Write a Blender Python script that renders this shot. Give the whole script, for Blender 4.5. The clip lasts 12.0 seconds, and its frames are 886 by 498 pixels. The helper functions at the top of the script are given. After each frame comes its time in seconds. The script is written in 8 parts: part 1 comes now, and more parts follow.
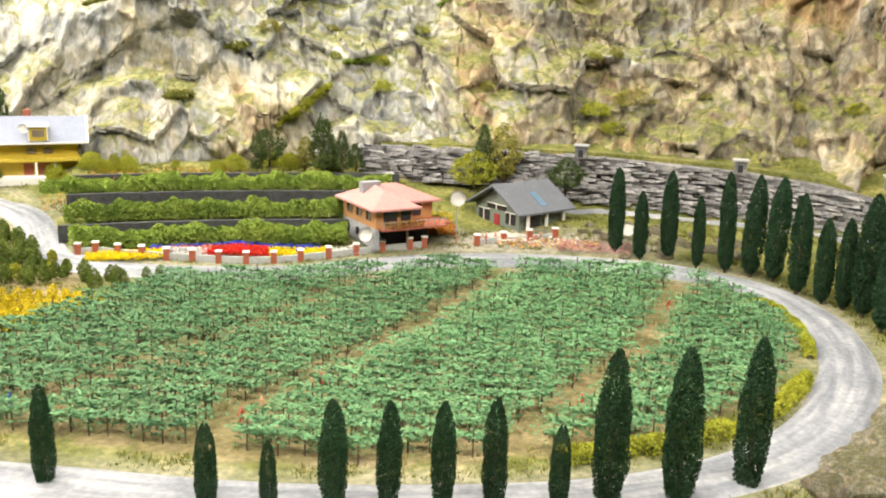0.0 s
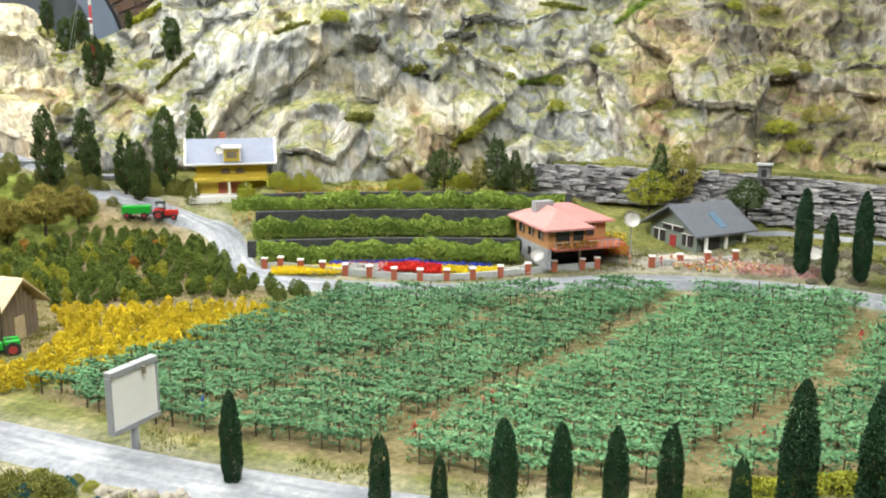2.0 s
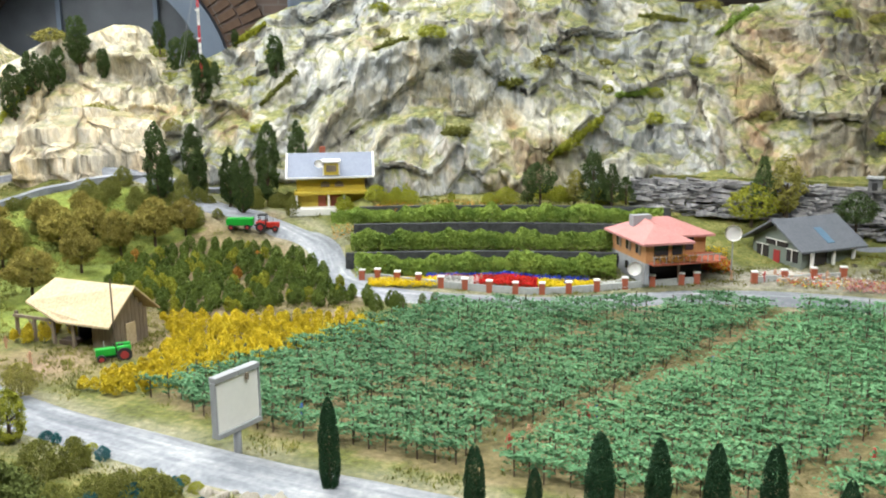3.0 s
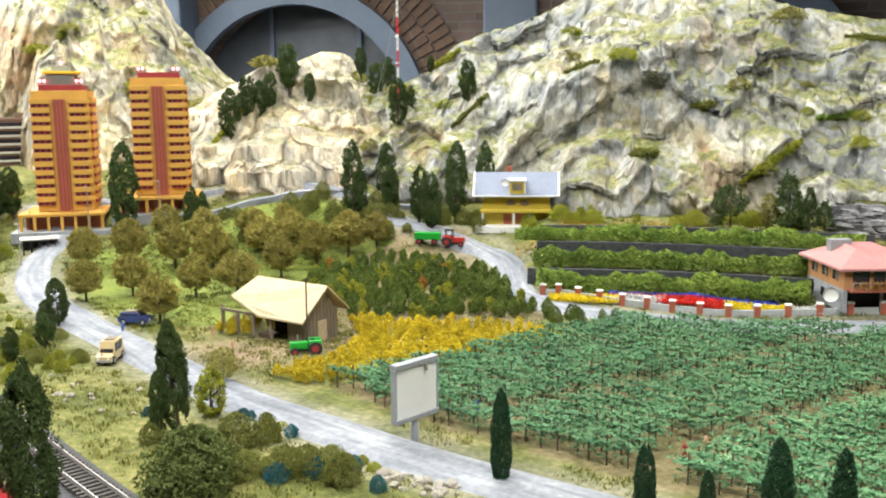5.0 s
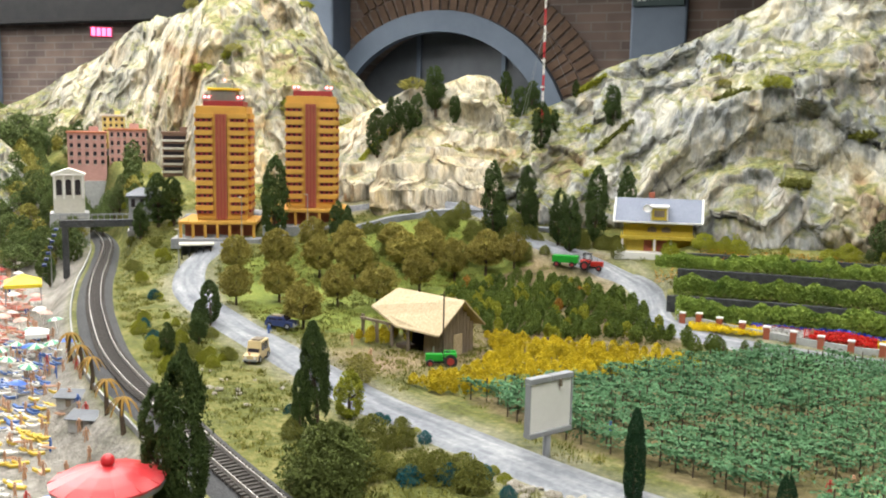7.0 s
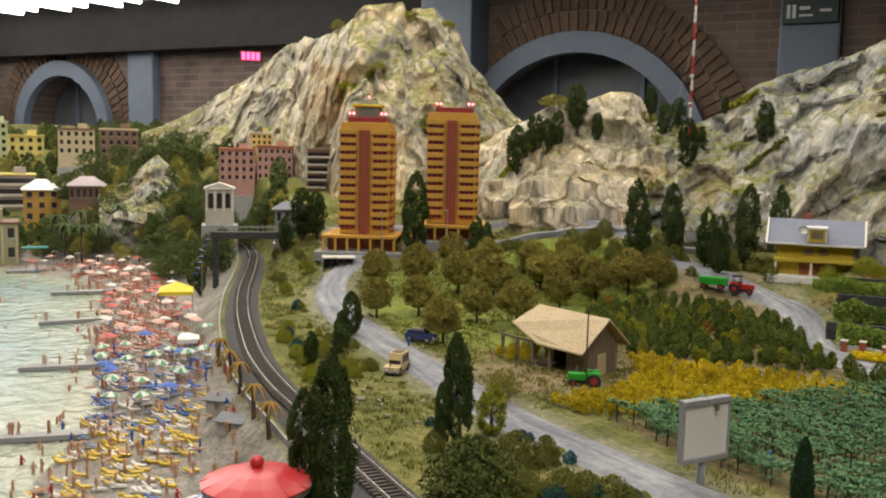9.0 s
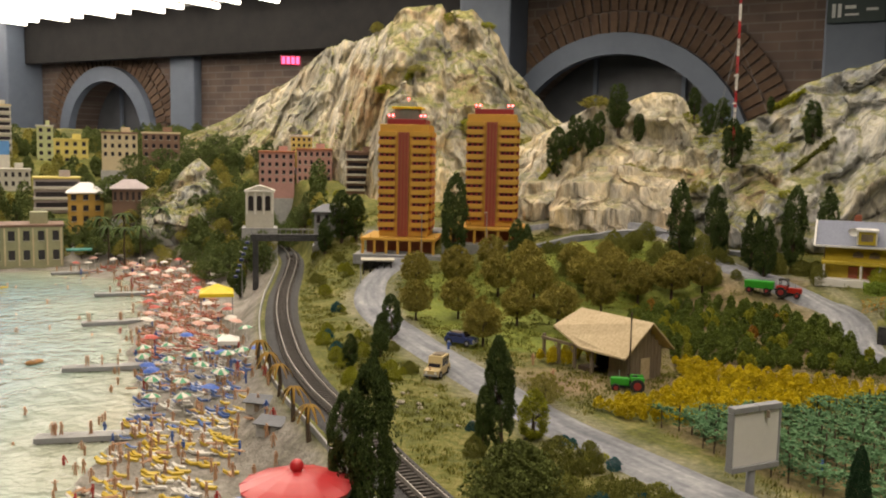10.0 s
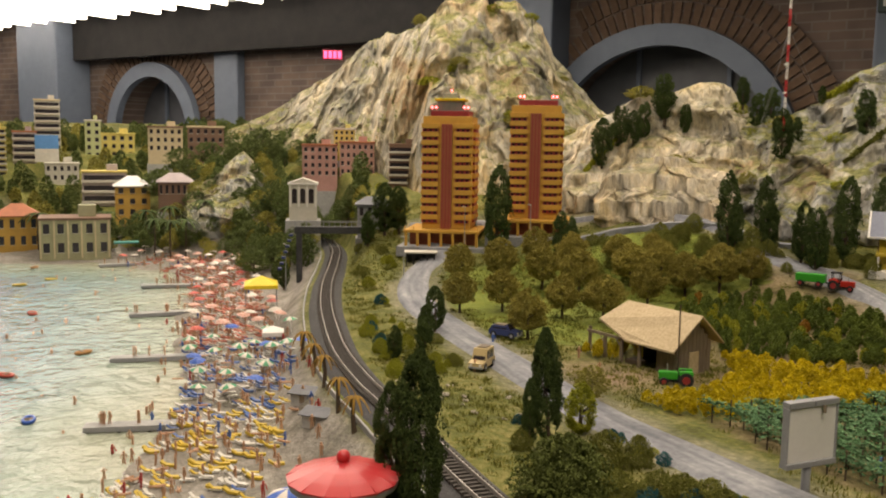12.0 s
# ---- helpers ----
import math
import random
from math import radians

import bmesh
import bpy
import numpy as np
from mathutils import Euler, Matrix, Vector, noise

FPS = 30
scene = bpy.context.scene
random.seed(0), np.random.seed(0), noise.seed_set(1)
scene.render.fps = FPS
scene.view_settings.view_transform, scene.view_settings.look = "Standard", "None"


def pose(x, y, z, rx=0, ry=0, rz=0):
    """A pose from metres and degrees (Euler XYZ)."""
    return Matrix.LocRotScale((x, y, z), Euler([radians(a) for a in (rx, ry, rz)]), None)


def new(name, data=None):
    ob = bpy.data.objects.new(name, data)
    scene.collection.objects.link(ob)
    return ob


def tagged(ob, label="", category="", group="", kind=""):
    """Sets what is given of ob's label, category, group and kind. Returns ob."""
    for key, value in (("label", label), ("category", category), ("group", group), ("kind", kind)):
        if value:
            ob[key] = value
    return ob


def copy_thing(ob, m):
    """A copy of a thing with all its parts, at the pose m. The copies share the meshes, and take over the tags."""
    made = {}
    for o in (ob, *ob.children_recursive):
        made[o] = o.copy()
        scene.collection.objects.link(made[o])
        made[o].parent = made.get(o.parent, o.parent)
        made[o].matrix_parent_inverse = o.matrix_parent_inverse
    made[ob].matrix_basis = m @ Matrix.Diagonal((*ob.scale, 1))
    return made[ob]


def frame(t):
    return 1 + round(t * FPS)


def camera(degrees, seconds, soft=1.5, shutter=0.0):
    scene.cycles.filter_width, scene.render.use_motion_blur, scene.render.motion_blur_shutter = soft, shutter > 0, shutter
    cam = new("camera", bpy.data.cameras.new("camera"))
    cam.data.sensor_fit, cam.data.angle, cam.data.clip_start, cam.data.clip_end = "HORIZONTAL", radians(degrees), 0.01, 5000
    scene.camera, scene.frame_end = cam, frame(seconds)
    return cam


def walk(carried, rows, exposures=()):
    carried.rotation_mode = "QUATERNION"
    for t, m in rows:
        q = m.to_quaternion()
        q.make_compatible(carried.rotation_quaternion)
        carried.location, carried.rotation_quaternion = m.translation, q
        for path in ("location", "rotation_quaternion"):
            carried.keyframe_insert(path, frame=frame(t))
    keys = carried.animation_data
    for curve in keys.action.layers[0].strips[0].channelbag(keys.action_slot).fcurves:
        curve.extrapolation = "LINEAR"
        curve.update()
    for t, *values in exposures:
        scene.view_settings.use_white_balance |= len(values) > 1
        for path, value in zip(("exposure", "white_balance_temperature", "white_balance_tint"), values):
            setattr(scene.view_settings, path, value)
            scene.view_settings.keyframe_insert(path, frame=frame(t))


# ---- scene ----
cam = camera(52.17, 12.0, soft=2.0)
# seconds, place of the eye, yaw, pitch, roll; z = 0 is the first eye's height
ROWS = [
    (0.0, -0.0000, -0.0000, 0.0000, 0.00, -13.70, -1.82),
    (0.5, -0.0011, 0.0011, -0.0000, 2.66, -13.58, -1.33),
    (1.0, -0.0008, 0.0005, -0.0000, 5.56, -13.28, -0.91),
    (1.5, -0.0016, -0.0011, 0.0000, 8.01, -12.98, -0.55),
    (2.0, -0.0029, -0.0009, 0.0001, 10.66, -12.67, -0.32),
    (2.5, -0.0044, -0.0016, -0.0002, 13.40, -12.67, -0.14),
    (3.0, -0.0040, -0.0049, -0.0013, 16.58, -11.75, 0.46),
    (3.5, -0.0029, -0.0066, -0.0032, 19.46, -11.20, 0.66),
    (5.5, 0.0109, -0.0279, -0.0349, 31.01, -8.92, 0.17),
    (6.0, 0.0108, -0.0313, -0.0357, 33.01, -8.67, -0.12),
    (6.5, 0.0121, -0.0360, -0.0375, 35.10, -8.10, -0.65),
    (8.5, -0.0069, -0.0356, -0.0496, 43.82, -6.91, -1.39),
    (9.0, -0.0125, -0.0329, -0.0521, 45.70, -6.50, -1.32),
    (9.5, -0.0175, -0.0298, -0.0539, 47.15, -6.29, -1.26),
    (10.0, -0.0229, -0.0269, -0.0548, 48.10, -6.35, -1.13),
    (10.5, -0.0289, -0.0243, -0.0568, 49.05, -6.42, -0.97),
    (11.0, -0.0321, -0.0231, -0.0585, 49.87, -6.60, -0.92),
    (11.5, -0.0322, -0.0238, -0.0593, 50.27, -6.71, -0.93),
    (12.0, -0.0325, -0.0250, -0.0588, 50.67, -6.78, -0.89),
]
EXPOSURES = [(0.0, 1.50, 6800, 12), (2.5, 1.12, 5950, 9), (3.5, 1.05, 5900, 9), (5.5, 1.16, 6050, 11), (6.5, 0.98, 6050, 11), (8.5, 0.18, 6700, 14), (9.5, -0.12, 6950, 15), (10.5, -0.14, 7800, 18), (11.0, -0.14, 7150, 16), (12.0, -0.14, 7750, 18)]
walk(cam, [(t, pose(x, y, z, 90 + pitch, roll, yaw)) for t, x, y, z, yaw, pitch, roll in ROWS], EXPOSURES)

# ---------------------------------------------------------------- light
world = bpy.data.worlds.new("hall_air")
scene.world = world
world.use_nodes = True
world.node_tree.nodes["Background"].inputs[0].default_value = (0.86, 0.93, 1.0, 1)
world.node_tree.nodes["Background"].inputs[1].default_value = 0.16

CEILING = 1.6


def ceiling_lamp(x, y, sx, sy, watts, turn=0.0):
    data = bpy.data.lights.new("ceiling_lamp", "AREA")
    data.shape, data.size, data.size_y, data.energy = "RECTANGLE", sx, sy, watts
    data.color = (1.0, 0.96, 0.87)
    ob = new("ceiling_lamp", data)
    ob.matrix_world = pose(x, y, CEILING - 0.12, 0, 0, turn)
    return ob


ceiling_lamp(0.25, -0.15, 2.8, 0.6, 50)
ceiling_lamp(-1.6, 1.6, 3.4, 0.6, 46)
ceiling_lamp(-3.2, 0.9, 3.2, 0.6, 48)
ceiling_lamp(-4.2, 4.3, 3.6, 0.5, 50, 16)

# ---------------------------------------------------------------- materials


def nodes_of(name):
    m = bpy.data.materials.new(name)
    m.use_nodes = True
    t = m.node_tree
    return m, t.nodes, t.links, t.nodes["Principled BSDF"]


def ramp(ns, stops):
    n = ns.new("ShaderNodeValToRGB")
    e = n.color_ramp.elements
    while len(e) < len(stops):
        e.new(0.5)
    for k, (p, c) in zip(e, stops):
        k.position, k.color = p, (*c, 1)
    return n


def surface(name, stops, scale=120.0, rough=0.85, bump=0.3, coarse=12.0, patch=0.35, metal=0.0, each=0.0, height=0.002, stretch=None):
    """Two scales of noise over a run of colours, with relief. each: change of brightness from piece to piece."""
    m, ns, ln, bsdf = nodes_of(name)
    co = ns.new("ShaderNodeTexCoord")
    src = co.outputs["Object"]
    if stretch:
        mp = ns.new("ShaderNodeMapping")
        mp.inputs["Scale"].default_value = stretch
        ln.new(src, mp.inputs["Vector"])
        src = mp.outputs["Vector"]
    fine, big = ns.new("ShaderNodeTexNoise"), ns.new("ShaderNodeTexNoise")
    for n, s, d in ((fine, scale, 6), (big, coarse, 3)):
        n.inputs["Scale"].default_value, n.inputs["Detail"].default_value = s, d
        n.inputs["Roughness"].default_value = 0.62
        ln.new(src, n.inputs["Vector"])
    mix = ns.new("ShaderNodeMix")
    mix.inputs[0].default_value = patch
    ln.new(fine.outputs["Fac"], mix.inputs[2])
    ln.new(big.outputs["Fac"], mix.inputs[3])
    r = ramp(ns, stops)
    ln.new(mix.outputs[0], r.inputs[0])
    out = r.outputs[0]
    if each:
        isl, obj, add, mul, hsv = ns.new("ShaderNodeNewGeometry"), ns.new("ShaderNodeObjectInfo"), ns.new("ShaderNodeMath"), ns.new("ShaderNodeMath"), ns.new("ShaderNodeHueSaturation")
        add.operation, mul.operation = "ADD", "MULTIPLY_ADD"
        ln.new(isl.outputs["Random Per Island"], add.inputs[0])
        ln.new(obj.outputs["Random"], add.inputs[1])
        ln.new(add.outputs[0], mul.inputs[0])
        mul.inputs[1].default_value, mul.inputs[2].default_value = each, 1 - each
        ln.new(mul.outputs[0], hsv.inputs["Value"])
        ln.new(out, hsv.inputs["Color"])
        out = hsv.outputs[0]
    ln.new(out, bsdf.inputs["Base Color"])
    bsdf.inputs["Roughness"].default_value, bsdf.inputs["Metallic"].default_value = rough, metal
    if bump:
        b = ns.new("ShaderNodeBump")
        b.inputs["Strength"].default_value, b.inputs["Distance"].default_value = bump, height
        ln.new(mix.outputs[0], b.inputs["Height"])
        ln.new(b.outputs[0], bsdf.inputs["Normal"])
    return m


def paint(name, c, rough=0.5, dirt=0.12, metal=0.0):
    d = tuple(k * (1 - 2 * dirt) for k in c)
    return surface(name, [(0.3, d), (0.6, c)], 160, rough, 0.08, 30, 0.5, metal, height=0.0006)


def glow(name, c, strength):
    m, ns, ln, bsdf = nodes_of(name)
    bsdf.inputs["Base Color"].default_value = (*c, 1)
    bsdf.inputs["Emission Color"].default_value = (*c, 1)
    bsdf.inputs["Emission Strength"].default_value = strength
    return m


def leaves(name, dark, light, rough=0.75):
    m = surface(name, [(0.3, dark), (0.7, light)], 60, rough, 0, 14, 0.5, each=0.30)
    m.node_tree.nodes["Principled BSDF"].inputs["Specular IOR Level"].default_value = 0.15
    return m


M_CYPRESS = leaves("cypress_green", (0.009, 0.029, 0.013), (0.028, 0.068, 0.029))
M_TREE = leaves("tree_green", (0.024, 0.046, 0.015), (0.095, 0.135, 0.038))
M_OLIVE = leaves("olive_green", (0.12, 0.122, 0.027), (0.41, 0.37, 0.085))
M_ORCHARD = leaves("orchard_green", (0.105, 0.098, 0.022), (0.44, 0.37, 0.085))
M_SCRUB = leaves("scrub_green", (0.07, 0.085, 0.016), (0.27, 0.27, 0.06))
M_LIME = leaves("lime_green", (0.139, 0.168, 0.015), (0.396, 0.396, 0.040))
M_HEDGE = leaves("hedge_green", (0.070, 0.130, 0.020), (0.31, 0.40, 0.070))
M_VINE = leaves("vine_green", (0.044, 0.122, 0.052), (0.185, 0.36, 0.17), 0.6)
M_CITRUS = leaves("citrus_green", (0.024, 0.052, 0.010), (0.17, 0.215, 0.038))
M_YELLOW = leaves("yellow_leaf", (0.20, 0.155, 0.006), (0.74, 0.585, 0.025))
M_ORANGE = leaves("orange_leaf", (0.24, 0.10, 0.015), (0.45, 0.24, 0.04))
M_TEAL = leaves("teal_leaf", (0.012, 0.060, 0.075), (0.045, 0.165, 0.165))
M_BARK = surface("bark", [(0.3, (0.05, 0.035, 0.022)), (0.7, (0.12, 0.085, 0.055))], 300, 0.9, 0.5)
M_ROAD = surface("road_grey", [(0.3, (0.13, 0.142, 0.165)), (0.5, (0.215, 0.23, 0.255)), (0.7, (0.36, 0.37, 0.385))], 90, 0.8, 0.15, 16, 0.55, height=0.0008)


def lane_material():
    """Worn grey roadway with streaks along the wheel tracks."""
    m, ns, ln, bsdf = nodes_of("worn_roadway")
    at, co = ns.new("ShaderNodeAttribute"), ns.new("ShaderNodeTexCoord")
    at.attribute_name = "lane"
    streak, fine, big = ns.new("ShaderNodeTexNoise"), ns.new("ShaderNodeTexNoise"), ns.new("ShaderNodeTexNoise")
    for n, s, d, v in ((streak, 1.0, 5, at.outputs["Vector"]), (fine, 150.0, 5, co.outputs["Object"]), (big, 11.0, 4, co.outputs["Object"])):
        n.inputs["Scale"].default_value, n.inputs["Detail"].default_value = s, d
        n.inputs["Roughness"].default_value = 0.6
        ln.new(v, n.inputs["Vector"])
    m1, m2 = ns.new("ShaderNodeMix"), ns.new("ShaderNodeMix")
    m1.inputs[0].default_value, m2.inputs[0].default_value = 0.35, 0.25
    ln.new(streak.outputs["Fac"], m1.inputs[2]), ln.new(big.outputs["Fac"], m1.inputs[3])
    ln.new(m1.outputs[0], m2.inputs[2]), ln.new(fine.outputs["Fac"], m2.inputs[3])
    r = ramp(ns, [(0.36, (0.095, 0.104, 0.12)), (0.47, (0.17, 0.18, 0.20)), (0.55, (0.25, 0.26, 0.275)), (0.64, (0.40, 0.40, 0.40))])
    ln.new(m2.outputs[0], r.inputs[0]), ln.new(r.outputs[0], bsdf.inputs["Base Color"])
    bsdf.inputs["Roughness"].default_value = 0.8
    b = ns.new("ShaderNodeBump")
    b.inputs["Strength"].default_value, b.inputs["Distance"].default_value = 0.25, 0.001
    ln.new(fine.outputs["Fac"], b.inputs["Height"]), ln.new(b.outputs[0], bsdf.inputs["Normal"])
    return m


M_LANE = lane_material()
M_GRAVEL = surface("gravel", [(0.3, (0.22, 0.19, 0.15)), (0.5, (0.42, 0.38, 0.31)), (0.7, (0.58, 0.54, 0.46))], 260, 0.95, 0.8, 20, 0.3)
M_BALLAST = surface("ballast", [(0.3, (0.03, 0.031, 0.033)), (0.55, (0.07, 0.07, 0.072)), (0.75, (0.13, 0.128, 0.127))], 520, 0.95, 0.9, 20, 0.2)
M_SLATE = surface("slate", [(0.3, (0.06, 0.06, 0.066)), (0.5, (0.17, 0.168, 0.172)), (0.7, (0.42, 0.40, 0.375))], 90, 0.85, 0.5, 14, 0.35, each=0.4)
M_DARKWALL = surface("dark_wall", [(0.3, (0.02, 0.022, 0.024)), (0.7, (0.075, 0.078, 0.08))], 140, 0.85, 0.8, 30, 0.4, height=0.006)
M_CONCRETE = surface("concrete", [(0.3, (0.28, 0.29, 0.29)), (0.7, (0.46, 0.46, 0.45))], 160, 0.85, 0.2)


def ground_material():
    m, ns, ln, bsdf = nodes_of("ground_cover")
    co = ns.new("ShaderNodeTexCoord")

    def tex(scale, detail=6):
        n = ns.new("ShaderNodeTexNoise")
        n.inputs["Scale"].default_value, n.inputs["Detail"].default_value = scale, detail
        ln.new(co.outputs["Object"], n.inputs["Vector"])
        return n.outputs["Fac"]
    f1, f2, f3 = tex(140), tex(18, 4), tex(420, 3)
    grass = ramp(ns, [(0.3, (0.040, 0.050, 0.008)), (0.5, (0.125, 0.135, 0.024)), (0.7, (0.30, 0.255, 0.085))])
    soil = ramp(ns, [(0.3, (0.10, 0.066, 0.040)), (0.55, (0.24, 0.165, 0.10)), (0.75, (0.38, 0.29, 0.20))])
    sand = ramp(ns, [(0.3, (0.13, 0.12, 0.105)), (0.5, (0.27, 0.25, 0.215)), (0.7, (0.44, 0.41, 0.36))])
    mean = ns.new("ShaderNodeMix")
    mean.inputs[0].default_value = 0.5
    ln.new(f1, mean.inputs[2]), ln.new(f2, mean.inputs[3])
    for r in (grass, soil, sand):
        ln.new(mean.outputs[0], r.inputs[0])
    last = grass.outputs[0]
    lawn = ramp(ns, [(0.3, (0.07, 0.095, 0.010)), (0.5, (0.15, 0.19, 0.022)), (0.7, (0.27, 0.29, 0.05))])
    ln.new(mean.outputs[0], lawn.inputs[0])
    for key, r in (("soil", soil), ("sand", sand), ("lawn", lawn)):
        a = ns.new("ShaderNodeAttribute")
        a.attribute_name = key
        edge = ns.new("ShaderNodeMath")
        edge.operation = "MULTIPLY_ADD"
        ln.new(f2, edge.inputs[0])
        edge.inputs[1].default_value, edge.inputs[2].default_value = 1.4, -0.7
        add = ns.new("ShaderNodeMath")
        add.operation, add.use_clamp = "ADD", True
        ln.new(a.outputs["Fac"], add.inputs[0]), ln.new(edge.outputs[0], add.inputs[1])
        both = ns.new("ShaderNodeMath")
        both.operation = "MULTIPLY"
        ln.new(a.outputs["Fac"], both.inputs[0]), ln.new(add.outputs[0], both.inputs[1])
        root = ns.new("ShaderNodeMath")
        root.operation = "POWER"
        root.inputs[1].default_value = 0.5
        ln.new(both.outputs[0], root.inputs[0])
        mix = ns.new("ShaderNodeMix")
        mix.data_type = "RGBA"
        ln.new(root.outputs[0], mix.inputs[0]), ln.new(last, mix.inputs[6]), ln.new(r.outputs[0], mix.inputs[7])
        last = mix.outputs[2]
    ln.new(last, bsdf.inputs["Base Color"])
    bsdf.inputs["Roughness"].default_value = 0.95
    b = ns.new("ShaderNodeBump")
    b.inputs["Strength"].default_value, b.inputs["Distance"].default_value = 0.8, 0.003
    both = ns.new("ShaderNodeMath")
    both.operation = "ADD"
    ln.new(f1, both.inputs[0]), ln.new(f3, both.inputs[1])
    ln.new(both.outputs[0], b.inputs["Height"]), ln.new(b.outputs[0], bsdf.inputs["Normal"])
    return m


def rock_material(name, tint=(1, 1, 1), green=0.5, earth=False):
    """Pale layered rock with ochre and grey stains, and moss where the stone lies flat enough to hold it."""
    m, ns, ln, bsdf = nodes_of(name)
    co = ns.new("ShaderNodeTexCoord")
    mp = ns.new("ShaderNodeMapping")
    mp.inputs["Scale"].default_value = (1, 1, 0.42)
    ln.new(co.outputs["Object"], mp.inputs["Vector"])

    def tex(scale, detail=7, rough=0.65, src=mp):
        n = ns.new("ShaderNodeTexNoise")
        n.inputs["Scale"].default_value, n.inputs["Detail"].default_value, n.inputs["Roughness"].default_value = scale, detail, rough
        n.inputs["Distortion"].default_value = 0.6
        ln.new(src.outputs[0 if src is mp else "Object"], n.inputs["Vector"])
        return n.outputs["Fac"]
    f1, f2, f3 = tex(13), tex(4.5, 5), tex(110, 4)
    t = lambda *c: tuple(a * b for a, b in zip(c, tint))
    stone = ramp(ns, [(0.34, t(0.13, 0.138, 0.14)), (0.43, t(0.33, 0.338, 0.335)), (0.51, t(0.52, 0.52, 0.505)), (0.62, t(0.80, 0.785, 0.74))])
    mean = ns.new("ShaderNodeMix")
    mean.inputs[0].default_value = 0.35
    ln.new(f1, mean.inputs[2]), ln.new(f3, mean.inputs[3])
    ln.new(mean.outputs[0], stone.inputs[0])
    stain = ramp(ns, [(0.36, (1, 1, 1)), (0.46, (0.97, 0.92, 0.76)), (0.54, (0.74, 0.77, 0.79)), (0.66, (0.97, 0.78, 0.52))])
    ln.new(f2, stain.inputs[0])
    mul = ns.new("ShaderNodeMix")
    mul.data_type, mul.blend_type = "RGBA", "MULTIPLY"
    mul.inputs[0].default_value = 0.85
    ln.new(stone.outputs[0], mul.inputs[6]), ln.new(stain.outputs[0], mul.inputs[7])
    broad = ramp(ns, [(0.36, (0.50, 0.53, 0.55)), (0.46, (0.80, 0.81, 0.80)), (0.53, (1, 1, 0.98)), (0.60, (0.88, 0.80, 0.60)), (0.66, (0.60, 0.42, 0.26))])
    ln.new(tex(4.2, 6, 0.62, co), broad.inputs[0])
    mul2 = ns.new("ShaderNodeMix")
    mul2.data_type, mul2.blend_type = "RGBA", "MULTIPLY"
    mul2.inputs[0].default_value = 0.9
    ln.new(mul.outputs[2], mul2.inputs[6]), ln.new(broad.outputs[0], mul2.inputs[7])
    mul = mul2
    if earth:
        px_, at = ns.new("ShaderNodeSeparateXYZ"), ns.new("ShaderNodeMath")
        ln.new(co.outputs["Object"], px_.inputs[0])
        at.operation = "MULTIPLY_ADD"
        ln.new(px_.outputs["X"], at.inputs[0])
        at.inputs[1].default_value = 0.55
        ln.new(tex(3.6, 6, 0.6, co), at.inputs[2])
        where = ramp(ns, [(0.50, (0, 0, 0)), (0.66, (0.85, 0.85, 0.85))])
        ln.new(at.outputs[0], where.inputs[0])
        brown = ramp(ns, [(0.34, (0.22, 0.20, 0.10)), (0.46, (0.50, 0.38, 0.24)), (0.54, (0.86, 0.78, 0.62)), (0.64, (0.46, 0.26, 0.13))])
        ln.new(tex(9, 6, 0.62, co), brown.inputs[0])
        mul3 = ns.new("ShaderNodeMix")
        mul3.data_type, mul3.blend_type = "RGBA", "MULTIPLY"
        ln.new(where.outputs[0], mul3.inputs[0]), ln.new(mul.outputs[2], mul3.inputs[6]), ln.new(brown.outputs[0], mul3.inputs[7])
        mul = mul3
    geo, sep = ns.new("ShaderNodeNewGeometry"), ns.new("ShaderNodeSeparateXYZ")
    ln.new(geo.outputs["Normal"], sep.inputs[0])
    flat = ns.new("ShaderNodeMath")
    flat.operation = "MULTIPLY_ADD"
    ln.new(sep.outputs["Z"], flat.inputs[0])
    flat.inputs[1].default_value, flat.inputs[2].default_value = 1.3, -1.42 + green
    moss_at = ns.new("ShaderNodeMath")
    moss_at.operation, moss_at.use_clamp = "ADD", True
    ln.new(flat.outputs[0], moss_at.inputs[0]), ln.new(tex(5.5, 7, 0.62, co), moss_at.inputs[1])
    sharp = ramp(ns, [(0.24, (0, 0, 0)), (0.74, (0.92, 0.92, 0.92))])
    ln.new(moss_at.outputs[0], sharp.inputs[0])
    moss = ramp(ns, [(0.36, (0.055, 0.066, 0.014)), (0.5, (0.150, 0.160, 0.034)), (0.64, (0.28, 0.25, 0.085))])
    ln.new(tex(60, 6, 0.65, co), moss.inputs[0])
    mix = ns.new("ShaderNodeMix")
    mix.data_type = "RGBA"
    ln.new(sharp.outputs[0], mix.inputs[0]), ln.new(mul.outputs[2], mix.inputs[6]), ln.new(moss.outputs[0], mix.inputs[7])
    ln.new(mix.outputs[2], bsdf.inputs["Base Color"])
    bsdf.inputs["Roughness"].default_value = 0.92
    b = ns.new("ShaderNodeBump")
    b.inputs["Strength"].default_value, b.inputs["Distance"].default_value = 1.0, 0.0055
    vor = ns.new("ShaderNodeTexVoronoi")
    vor.feature = "DISTANCE_TO_EDGE"
    vor.inputs["Scale"].default_value = 22.0
    warp = ns.new("ShaderNodeMix")
    warp.data_type, warp.blend_type = "RGBA", "ADD"
    warp.inputs[0].default_value = 0.12
    big_n = ns.new("ShaderNodeTexNoise")
    big_n.inputs["Scale"].default_value = 9.0
